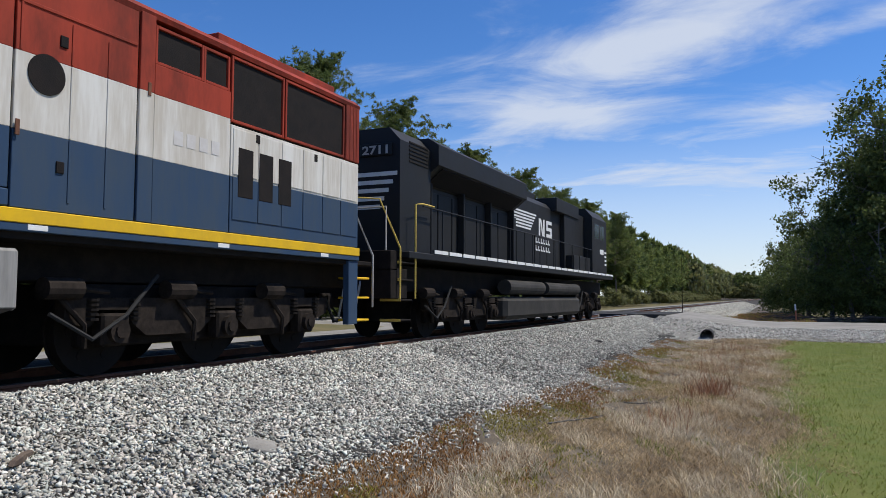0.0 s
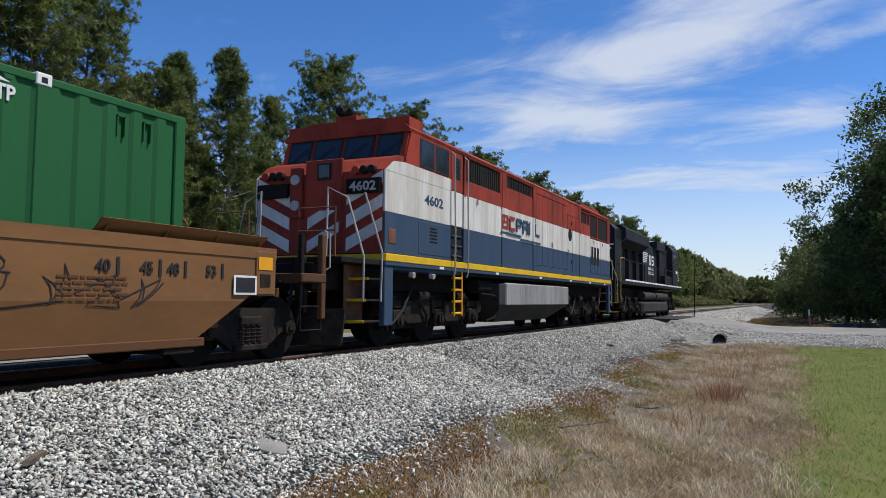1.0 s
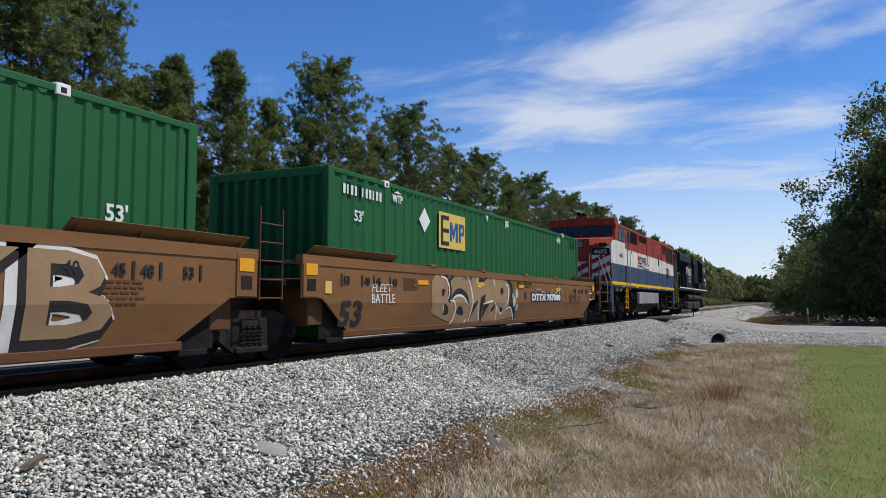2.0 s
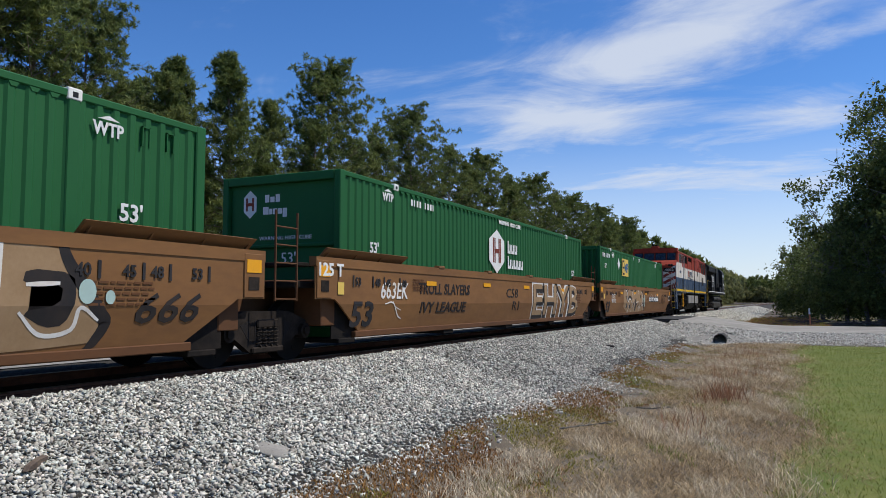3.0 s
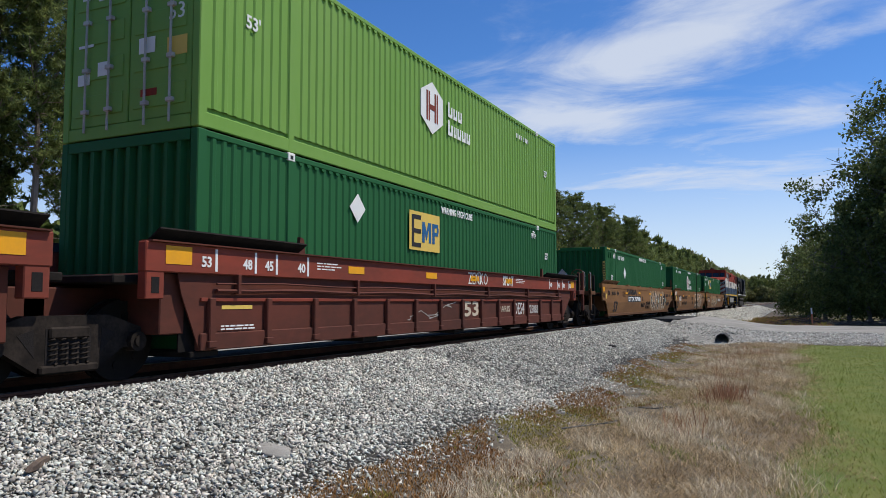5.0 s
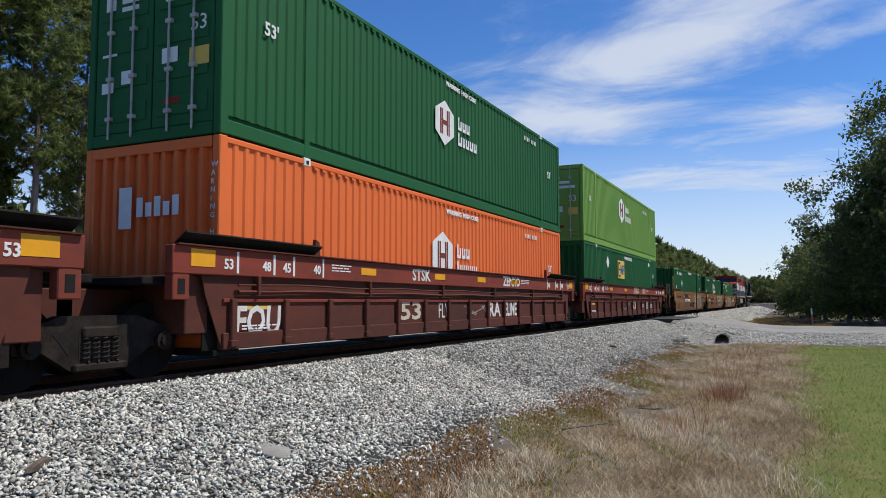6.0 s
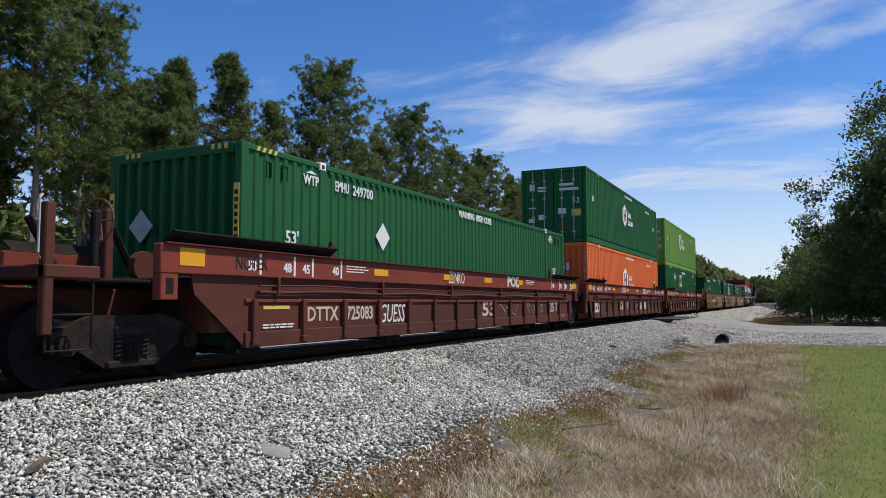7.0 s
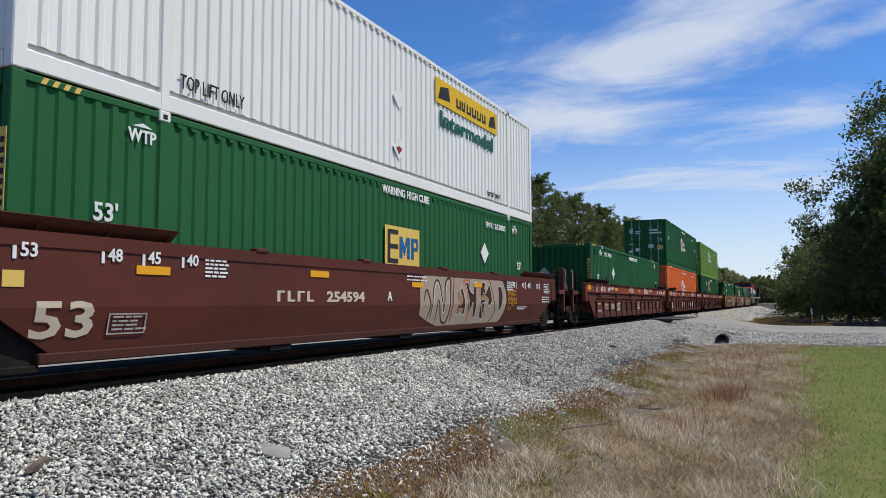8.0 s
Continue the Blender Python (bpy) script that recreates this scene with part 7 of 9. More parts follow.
paint_line(mar, [(10.09, 1.58), (10.09, 1.41), (10.05, 0.96), (9.99, 0.48)], 0.035, "graf_black", 1)
paint_line(mar, [(10.89, 1.61), (10.93, 1.37), (10.92, 0.46)], 0.04, "graf_black", 1)
paint_line(mar, [(12.21, 1.59), (12.25, 1.39), (12.59, 0.72), (12.11, 0.39)], 0.035, "graf_black", 1)
paint_line(mar, [(13.04, 1.57), (13.43, 1.18), (13.31, 0.75), (12.95, 0.37)], 0.04, "graf_black", 1)
paint_line(mar, [(9.84, 1.54), (10.03, 1.56), (9.95, 1.41), (10, 1.08), (9.96, 0.54)], 0.035, "graf_red", 2)
paint_line(mar, [(10.85, 1.57), (10.88, 1.45), (10.61, 1.44), (10.79, 1.26), (10.93, 0.59), (10.85, 0.56)], 0.035, "graf_red", 2)
paint_line(mar, [(11.54, 1.42), (11.53, 1.11)], 0.03, "graf_red", 2)
paint_line(mar, [(10.21, 0.68), (10.35, 1.09)], 0.03, "graf_red", 2)
paint_line(mar, [(12.13, 1.56), (12.18, 1.39)], 0.03, "graf_red", 2)
paint_line(mar, [(11.75, 0.85), (12.03, 0.59)], 0.03, "graf_red", 2)
paint_line(mar, [(10.33, 0.77), (10.63, 0.77)], 0.12, "graf_tan", 2)
paint_line(mar, [(10.3, 1.06), (10.42, 1.11), (10.48, 0.98), (10.36, 0.92)], 0.2, "graf_tan", 2)
paint_line(mar, [(11.65, 1.02), (11.84, 1.06), (12.15, 0.98)], 0.14, "graf_tan", 2)
paint_line(mar, [(13.5, 1.23), (13.64, 1.01), (13.85, 1.15), (14.03, 0.99)], 0.03, "graf_orange", 1)
paint_line(mar, [(13.47, 0.92), (13.65, 0.74), (13.85, 0.9), (14.04, 0.74)], 0.03, "graf_orange", 1)
paint_line(mar, [(9.0, 0.6), (9.1, 1.3), (9.35, 1.35), (9.6, 0.75), (9.65, 1.35), (9.9, 1.4), (9.85, 0.6), (9.55, 0.55), (9.3, 1.0), (9.25, 0.55)], 0.05, "graf_black", 1)
paint_line(mar, [(9.05, 0.62), (9.14, 1.26), (9.32, 1.3), (9.6, 0.7), (9.7, 1.3), (9.86, 1.34), (9.8, 0.64)], 0.03, "graf_pale", 2)
paint_line(mar, [(8.62, 0.95), (8.75, 1.2), (8.95, 0.9), (8.85, 0.6)], 0.05, "graf_black", 1)
say(mar, "MOPOS", 13.5, 1.12, 0.15, "graf_orange", width=0.62, x=CX + 0.004)
say(mar, "GEND", 13.5, 0.90, 0.17, "graf_orange", width=0.66, x=CX + 0.004)


# The lower half of the plate sides leans inwards below a fold, with all that is painted on it.
FOLD, LEAN = 0.90, 0.20


def fold_side(car):
    for ob in car.children_recursive:
        xs = [v.co.x for v in ob.data.vertices]
        zs = [v.co.z for v in ob.data.vertices]
        if min(zs) > FOLD - 0.01 or min(zs) < 0.30:
            continue
        near = min(abs(min(xs)), abs(max(xs)))
        plain = ob.name.split(".")[0]
        if plain == "bottom_chord":
            ob.data.transform(Matrix.Translation((-LEAN * 0.47 * (1 if xs[0] > 0 else -1), 0, 0)))
        elif plain == "side_plate" or near > 1.499 and plain != "end_plate":
            bm = bmesh.new()
            bm.from_mesh(ob.data)
            bmesh.ops.bisect_plane(bm, geom=bm.verts[:] + bm.edges[:] + bm.faces[:], plane_co=(0, 0, FOLD), plane_no=(0, 0, 1))
            for v in bm.verts:
                if v.co.z < FOLD:
                    v.co.x -= LEAN * (FOLD - v.co.z) * (1 if v.co.x > 0 else -1)
            bm.to_mesh(ob.data)
            bm.free()


for c in (tan1, tan2, tan3, mar):
    fold_side(c)


# ---- the locomotives ----
def loco_truck(loco, ys, r=0.533):
    """A three-axle truck with a cast frame, axle boxes, coil springs and brake cylinders."""
    bm = bmesh.new()
    bevel_box(bm, -0.95, 0.95, ys[0] - 0.3, ys[-1] + 0.3, 0.34, 1.08, 0.03)
    truck = part("truck", bm, M["grime"], loco, "grimy three-axle truck")
    for s in (-1, 1):
        a, b = sorted((s * 0.98, s * 1.14))
        bm = bmesh.new()
        pts = [(ys[0] - 0.65, 0.66), (ys[0] - 0.35, 0.58)]
        for y, y2 in zip(ys, list(ys[1:]) + [None]):
            pts += [(y - 0.28, 0.62), (y - 0.22, 0.78), (y + 0.22, 0.78), (y + 0.28, 0.62)]
            if y2:
                pts += [(y + 0.5, 0.46), (y2 - 0.5, 0.46)]
        pts += [(ys[-1] + 0.35, 0.58), (ys[-1] + 0.65, 0.66), (ys[-1] + 0.65, 0.92), (ys[0] - 0.65, 0.92)]
        slab(bm, pts, a, b)
        part("side_frame", bm, M["grime_light"], truck, "dusty cast truck frame")
        for y in ys:
            bm = bmesh.new()
            bevel_box(bm, min(s * 1.0, s * 1.20), max(s * 1.0, s * 1.20), y - 0.20, y + 0.20, 0.36, 0.74, 0.03)
            tube(bm, [(s * 1.19, y, r), (s * 1.27, y, r)], 0.14, 12)
            tube(bm, [(s * 1.27, y, r), (s * 1.30, y, r)], 0.08, 10)
            part("axle_box", bm, M["grime_light"], truck)
            for d in (-0.30, 0.30):
                bm = bmesh.new()
                for k in range(5):
                    tube(bm, [(s * 1.14, y + d, 0.66 + k * 0.055), (s * 1.14, y + d, 0.69 + k * 0.055)], 0.075, 8)
                part("spring", bm, M["grime"], truck)
        for y in [(p + q) / 2 for p, q in zip(ys, ys[1:])] + [ys[0] - 0.75]:
            bm = bmesh.new()
            tube(bm, [(s * 1.2, y - 0.22, 1.02), (s * 1.2, y + 0.22, 1.02)], 0.12, 12)
            tube(bm, [(s * 1.2, y + 0.22, 1.02), (s * 1.2, y + 0.62, 0.98)], 0.03, 6)
            part("brake_cylinder", bm, M["grime_light"], truck)
            bm = bmesh.new()
            tube(bm, [(s * 1.18, y, 0.92), (s * 1.2, y + 0.3, 0.62), (s * 1.16, y + 0.34, 0.36)], 0.035, 6)
            part("brake_lever", bm, M["grime_light"], truck)
        bm = bmesh.new()
        tube(bm, [(s * 1.22, ys[0] - 0.9, 0.75), (s * 1.28, ys[0] - 0.4, 0.46), (s * 1.24, ys[0] + 0.1, 0.72), (s * 1.2, ys[0] + 0.6, 1.2)], 0.025, 6)
        part("sand_hose", bm, M["rubber"], truck)
    for y in ys:
        wheelset(truck, y, r)


def rail_line(loco, pts, material="handrail", r=0.019, name="handrail"):
    bm = bmesh.new()
    tube(bm, pts, r, 6)
    return part(name, bm, M[material], loco)


def cowl_unit():
    lo = empty("cowl_locomotive", "weathered red, white and blue cowl diesel locomotive", "locomotive", "locomotives", 109.4)
    L, X = 18.8, 1.5

    def bx(name, material, x0, x1, y0, y1, z0, z1, label="", r=0.012, parent=None):
        bm = bmesh.new()
        bevel_box(bm, x0, x1, y0, y1, z0, z1, r)
        return part(name, bm, M[material], parent or lo, label)
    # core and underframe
    # The core is dark so that gaps between the panels look shaded.
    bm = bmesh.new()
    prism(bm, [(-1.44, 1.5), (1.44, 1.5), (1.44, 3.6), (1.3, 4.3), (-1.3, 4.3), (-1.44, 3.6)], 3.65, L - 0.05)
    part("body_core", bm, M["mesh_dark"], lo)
    bm = bmesh.new()
    prism(bm, [(-1.44, 1.5), (1.44, 1.5), (1.44, 3.6), (-1.44, 3.6)], 0.35, 3.65)
    part("cab_core", bm, M["blue"], lo)
    # roof with rounded shoulders
    bm = bmesh.new()
    prism(bm, [(1.50, 4.26), (1.52, 4.32), (1.40, 4.42), (0.80, 4.60), (-0.80, 4.60), (-1.40, 4.42), (-1.52, 4.32), (-1.50, 4.26)], 0.92, L)
    part("roof", bm, M["red"], lo, "faded red roof with soot")
    for y, w in ((5.2, 0.9), (7.4, 1.2), (10.2, 1.6), (13.0, 0.9), (15.0, 0.8)):
        bx("roof_hatch", "red", -0.7, 0.7, y - w / 2, y + w / 2, 4.59, 4.65)
    bx("radiator_cap", "red", -1.1, 1.1, 15.6, 18.6, 4.55, 4.68)

    def stripes(y0, y1, x, top=4.28, white_top=3.35, foot=1.80, name="side_panel"):
        """One bay of the side in three colours."""
        for s in (-1, 1):
            for a, b, m in ((foot, min(2.57, top), "blue"), (2.57, min(white_top, top), "cream"), (white_top, top, "red")):
                if b > a:
                    bx(name, m, min(s * (x - 0.04), s * x), max(s * (x - 0.04), s * x), y0, y1, a, b, r=0.005)
    stripes(0.0, 2.92, X, 3.34, 3.34)
    stripes(3.62, 6.06, X, 3.68, 3.35)
    stripes(6.08, 6.38, X + 0.02)
    stripes(6.40, 8.62, X, 3.90, 3.35)
    stripes(8.64, 8.94, X + 0.02)
    stripes(12.32, 13.82, X, 4.26, 3.35)
    stripes(13.84, 14.06, X + 0.02)
    stripes(14.08, 15.42, X, 3.72, 3.35)
    stripes(15.44, 18.78, X, 3.28, 3.28)
    n = 6
    for i in range(n):                                    # tall engine doors
        a = 8.98 + i * 3.32 / n
        stripes(a + 0.012, a + 3.32 / n - 0.012, X + 0.006, 4.10, 3.35, 1.98, "engine_door")
    for s in (-1, 1):
        bx("door_header", "red", min(s * 1.46, s * 1.515), max(s * 1.46, s * 1.515), 8.96, 12.30, 4.11, 4.27)
        bx("door_sill", "blue", min(s * 1.46, s * 1.512), max(s * 1.46, s * 1.512), 8.96, 12.30, 1.80, 1.97)
        # upper grilles and openings
        for y0, y1, z0, z1 in ((3.95, 5.95, 3.70, 4.24), (6.5, 8.55, 3.93, 4.24), (14.12, 14.86, 3.76, 4.16), (14.94, 15.36, 3.76, 4.16), (15.48, 16.58, 3.36, 4.20), (16.69, 18.28, 3.36, 4.20)):
            g = bx("grille", "mesh_dark", min(s * 1.42, s * 1.47), max(s * 1.42, s * 1.47), y0, y1, z0, z1, "dark open grille")
            k = 0
            y = y0 + 0.12
            while y0 < 14 and y < y1 - 0.05 and k < 18:
                bm = bmesh.new()
                box(bm, min(s * 1.468, s * 1.482), max(s * 1.468, s * 1.482), y, y + 0.018, z0 + 0.02, z1 - 0.02)
                part("grille_bar", bm, M["mesh_dark"], g)
                y += 0.14
                k += 1
            for a, b, c, d in ((y0 - 0.04, y0, z0 - 0.04, z1 + 0.04), (y1, y1 + 0.04, z0 - 0.04, z1 + 0.04), (y0, y1, z0 - 0.04, z0), (y0, y1, z1, z1 + 0.04)):
                bx("grille_frame", "red" if z0 > 3.3 else "cream", min(s * 1.455, s * 1.497), max(s * 1.455, s * 1.497), a, b, c, d, r=0.006)
        for y in (18.42, 18.54, 18.66, 3.7, 6.05, 18.74):
            bx("roof_post", "red", min(s * 1.42, s * 1.505), max(s * 1.42, s * 1.505), y - 0.06, y + 0.06, 3.3, 4.28)
        # rear cabinet doors and vents
        for i in range(6):
            y = 15.48 + i * 0.545
            bx("cabinet_door", "cream", min(s * 1.49, s * 1.512), max(s * 1.49, s * 1.512), y, y + 0.52, 2.60, 3.24, r=0.006)
            bx("cabinet_door", "blue", min(s * 1.49, s * 1.512), max(s * 1.49, s * 1.512), y, y + 0.52, 1.98, 2.565, r=0.006)
        for i in range(3):
            y = 15.58 + i * 0.45
            bx("vent", "mesh_dark", min(s * 1.50, s * 1.518), max(s * 1.50, s * 1.518), y, y + 0.32, 2.30, 2.99, "dark louvred vent")
        # round port
        bm = bmesh.new()
        tube(bm, [(s * 1.49, 12.66, 3.18), (s * 1.512, 12.66, 3.18)], 0.21, 24)
        part("round_port", bm, M["mesh_dark"], lo, "round dark port")
        for y, m, z0, z1 in ((12.36, "red", 3.36, 3.86), (12.94, "red", 3.36, 3.80), (13.40, "red", 3.36, 3.76), (12.94, "cream", 2.58, 3.34), (13.40, "cream", 2.58, 3.34), (12.94, "blue", 1.9, 2.56), (13.40, "blue", 1.9, 2.56)):
            bx("panel_rib", m, min(s * 1.49, s * 1.51), max(s * 1.49, s * 1.51), y, y + 0.025, z0, z1, r=0.003)
        for y, z in ((12.80, 3.52), (12.80, 2.2), (15.95, 3.12), (17.4, 3.1)):
            bx("door_latch", "mesh_dark", min(s * 1.49, s * 1.516), max(s * 1.49, s * 1.516), y, y + 0.09, z, z + 0.12, r=0.004)
        bx("panel_header", "red", min(s * 1.49, s * 1.512), max(s * 1.49, s * 1.512), 12.34, 13.80, 3.84, 3.875, r=0.004)
        # sill band
        bx("sill_band", "yellow", min(s * 1.44, s * 1.535), max(s * 1.44, s * 1.535), 0.0, L, 1.65, 1.79, "bright yellow sill stripe", r=0.008)
        bx("sill_foot", "blue", min(s * 1.40, s * 1.525), max(s * 1.40, s * 1.525), 0.0, L, 1.57, 1.648, r=0.006)
        for y in (2.3, 5.6, 9.2, 12.5, 15.2, 17.6):
            bx("sill_reflector", "marking", min(s * 1.52, s * 1.53), max(s * 1.52, s * 1.53), y, y + 0.22, 1.585, 1.64, r=0.003)
        bx("end_skirt", "blue", min(s * 1.38, s * 1.50), max(s * 1.38, s * 1.50), 0.02, 0.34, 0.46, 1.57, "blue corner skirt")
        bx("end_skirt", "blue", min(s * 1.38, s * 1.50), max(s * 1.38, s * 1.50), L - 0.30, L, 0.46, 1.57, "blue corner skirt")
        # cab side
        bm = bmesh.new()
        slab(bm, [(0.70, 3.34), (2.92, 3.34), (2.92, 4.28), (1.02, 4.28), (0.80, 3.70)], min(s * 1.46, s * X), max(s * 1.46, s * X))
        cabside = part("cab_side", bm, M["red"], lo)
        bm = bmesh.new()
        slab(bm, [(0.0, 3.341), (2.92, 3.341), (2.92, 3.60), (0.72, 3.60), (0.30, 3.55)], min(s * 1.49, s * 1.503), max(s * 1.49, s * 1.503))
        part("white_band", bm, M["cream"], cabside)
        for y0, y1, z0, z1 in ((1.38, 2.06, 3.62, 4.22), (2.12, 2.80, 3.62, 4.22)):
            w = bx("cab_window", "rubber", min(s * 1.47, s * 1.51), max(s * 1.47, s * 1.51), y0, y1, z0, z1)
            bx("pane", "glass", min(s * 1.50, s * 1.516), max(s * 1.50, s * 1.516), y0 + 0.05, y1 - 0.05, z0 + 0.05, z1 - 0.05, r=0.02, parent=w)
        door = bx("cab_door", "red", min(s * 1.44, s * 1.49), max(s * 1.44, s * 1.49), 2.96, 3.58, 3.36, 4.28)
        bx("door_foot", "cream", min(s * 1.44, s * 1.489), max(s * 1.44, s * 1.489), 2.96, 3.58, 2.58, 3.358, parent=door)
        bx("pane", "glass", min(s * 1.47, s * 1.496), max(s * 1.47, s * 1.496), 3.10, 3.44, 3.64, 4.14, r=0.05, parent=door)
        # The back of the recess is coloured dark for its shade.
        well = bx("step_recess", "mesh_dark", min(s * 1.40, s * 1.47), max(s * 1.40, s * 1.47), 2.96, 3.58, 1.80, 2.57, "recess with steps, its back painted dark as shade")
        for z in (1.9, 2.12, 2.34):
            bx("step", "blue", min(s * 1.46, s * 1.50), max(s * 1.46, s * 1.50), 3.0, 3.54, z, z + 0.035, parent=well)
        lad = bx("side_ladder", "yellow", min(s * 1.46, s * 1.50), max(s * 1.46, s * 1.50), 3.14, 3.18, 0.58, 1.66, "bright orange-yellow side ladder")
        bx("ladder_rail", "reflector", min(s * 1.46, s * 1.50), max(s * 1.46, s * 1.50), 3.56, 3.60, 0.58, 1.66, parent=lad)
        for z in (0.62, 0.88, 1.14, 1.4):
            bx("rung", "reflector", min(s * 1.40, s * 1.495), max(s * 1.40, s * 1.495), 3.18, 3.56, z, z + 0.05, parent=lad)
        for y in (2.94, 3.66):
            rail_line(lo, [(s * 1.56, y, 1.45), (s * 1.60, y, 1.55), (s * 1.60, y, 2.5), (s * 1.58, y, 4.15), (s * 1.50, y, 4.22)], "handrail")
        bx("number_door", "blue", min(s * 1.49, s * 1.508), max(s * 1.49, s * 1.508), 1.35, 2.88, 1.86, 2.52)
        for i in range(5):
            bx("louvre", "mesh_dark", min(s * 1.50, s * 1.514), max(s * 1.50, s * 1.514), 1.85, 2.2, 2.12 + i * 0.07, 2.155 + i * 0.07, r=0.004)
        bx("small_hatch", "rail", min(s * 1.49, s * 1.512), max(s * 1.49, s * 1.512), 0.14, 0.42, 1.98, 2.26, "rusty small hatch")
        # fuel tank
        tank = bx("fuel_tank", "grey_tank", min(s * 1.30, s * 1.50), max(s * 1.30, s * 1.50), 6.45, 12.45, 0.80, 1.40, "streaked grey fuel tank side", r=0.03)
        # Same tank as the grey side: the shade below is put into the colour.
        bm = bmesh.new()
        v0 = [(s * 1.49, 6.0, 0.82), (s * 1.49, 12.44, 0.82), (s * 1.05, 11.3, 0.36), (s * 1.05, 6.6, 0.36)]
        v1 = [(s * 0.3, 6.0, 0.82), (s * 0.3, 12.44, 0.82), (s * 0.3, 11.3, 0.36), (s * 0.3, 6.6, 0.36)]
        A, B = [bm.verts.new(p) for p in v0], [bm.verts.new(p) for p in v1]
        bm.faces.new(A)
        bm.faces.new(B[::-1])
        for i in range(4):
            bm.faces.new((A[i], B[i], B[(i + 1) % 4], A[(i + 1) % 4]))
        part("tank_underside", bm, M["tank_shade_black"], tank)
        # The tank's end takes the same painted shade.
        bx("tank_end", "tank_shade_black", min(s * 0.9, s * 1.47), max(s * 0.9, s * 1.47), 6.0, 6.43, 0.82, 1.36)
        bm = bmesh.new()
        tube(bm, [(s * 1.2, 4.9, 1.28), (s * 1.2, 5.8, 1.28)], 0.17, 14)
        part("air_reservoir", bm, M["grime"], lo)
        rail_line(lo, [(s * 1.35, 5.0, 1.1), (s * 1.42, 5.8, 1.05), (s * 1.40, 6.2, 0.8), (s * 1.36, 5.9, 0.5), (s * 1.3, 5.5, 0.42)], "grime", 0.03, "hose")
        for y in (1.2, 2.1):
            bm = bmesh.new()
            tube(bm, [(s * 1.40, y, 1.44), (s * 1.50, y, 1.42)], 0.06, 10)
            part("step_light", bm, M["handrail"], lo)
        for y, z in ((4.4, 3.2), (6.23, 3.0), (8.79, 3.2), (13.98, 3.3), (10.5, 2.6), (12.35, 2.5)):   # rust stains round fittings
            bx("latch", "rail", min(s * 1.52, s * 1.532), max(s * 1.52, s * 1.532), y - 0.025, y + 0.025, z, z + 0.16)
    bx("underframe", "grime", -0.9, 0.9, -1.4, L + 0.9, 1.10, 1.56)
    # the nose: broad, nearly flat, with a tapered top
    for x0, x1, m in ((-1.5, 1.5, "red"),):
        bm = bmesh.new()
        slab(bm, [(0.0, 1.80), (0.95, 1.80), (0.95, 3.72), (0.60, 3.72), (0.30, 3.62), (0.02, 3.36)], -1.46, 1.46)
        nose = part("nose", bm, M["red"], lo, "red nose with faded diagonal white stripes")

    def on_nose(pts, m, d=0.012):
        """A flat marking on the nose front, outline in (x, z)."""
        bm = bmesh.new()
        k = [bm.verts.new((x, -d + max(0, z - 1.8) * 0.012, z)) for x, z in pts]
        q = [bm.verts.new((x, 0.03, z)) for x, z in pts]
        bm.faces.new(k)
        bm.faces.new(q[::-1])
        for i in range(len(pts)):
            bm.faces.new((k[i], q[i], q[(i + 1) % len(pts)], k[(i + 1) % len(pts)]))
        return part("nose_stripe", bm, M[m], nose)
    for i in range(4):
        z = 2.06 + i * 0.44
        for s in (-1, 1):
            if z + 0.40 < 3.36 and z - 0.35 > 1.5:
                on_nose([(s * 0.66, z - 0.22), (s * 1.44, z + 0.16), (s * 1.44, z + 0.40), (s * 0.66, z + 0.02)], "cream")
    for i in range(4):
        z = 1.95 + i * 0.45
        if z + 0.5 < 3.4:
            on_nose([(-0.22, z - 0.12), (0.5, z + 0.26), (0.5, z + 0.46), (-0.22, z + 0.10)], "cream", 0.022)
    bx("nose_door", "red", -0.28, 0.56, -0.012, 0.05, 1.86, 3.62, "red and white nose door")
    w = bx("nose_window", "rubber", 0.0, 0.32, -0.035, 0.0, 3.22, 3.56)
    bx("pane", "glass", 0.04, 0.28, -0.042, -0.02, 3.26, 3.52, r=0.03, parent=w)
    nb = bx("number_board", "grime", 0.68, 1.42, -0.07, 0.02, 2.92, 3.20, "dark number board")
    writing("lettering", "4602", M["handrail"], nb, 0.76, -0.074, 2.97, 0.17, width=0.58, face="end", bold=0.006)
    nb2 = bx("number_board", "grime", -1.42, -0.68, -0.07, 0.02, 2.92, 3.20, "dark number board")
    for s in (-1, 1):
        for i in range(3):
            bm = bmesh.new()
            tube(bm, [(s * 1.05 + (i - 1) * 0.17, -0.07, 3.36), (s * 1.05 + (i - 1) * 0.17, 0.05, 3.36)], 0.08, 14)
            part("marker_light", bm, M["mesh_dark"] if i else M["red"], lo)
    bx("headlight_box", "red", -0.62, -0.34, -0.06, 0.05, 2.5, 3.5)
    for z in (2.75, 3.25):
        bm = bmesh.new()
        tube(bm, [(-0.48, -0.10, z), (-0.48, -0.03, z)], 0.10, 16)
        part("headlight", bm, M["handrail"], lo, "round headlight")
    # windshields on the raked cab front
    bm = bmesh.new()
    slab(bm, [(0.80, 3.70), (0.99, 4.30), (0.99, 4.58), (1.6, 4.58), (1.6, 3.70)], -1.46, 1.46)
    front = part("cab_front", bm, M["red"], lo)
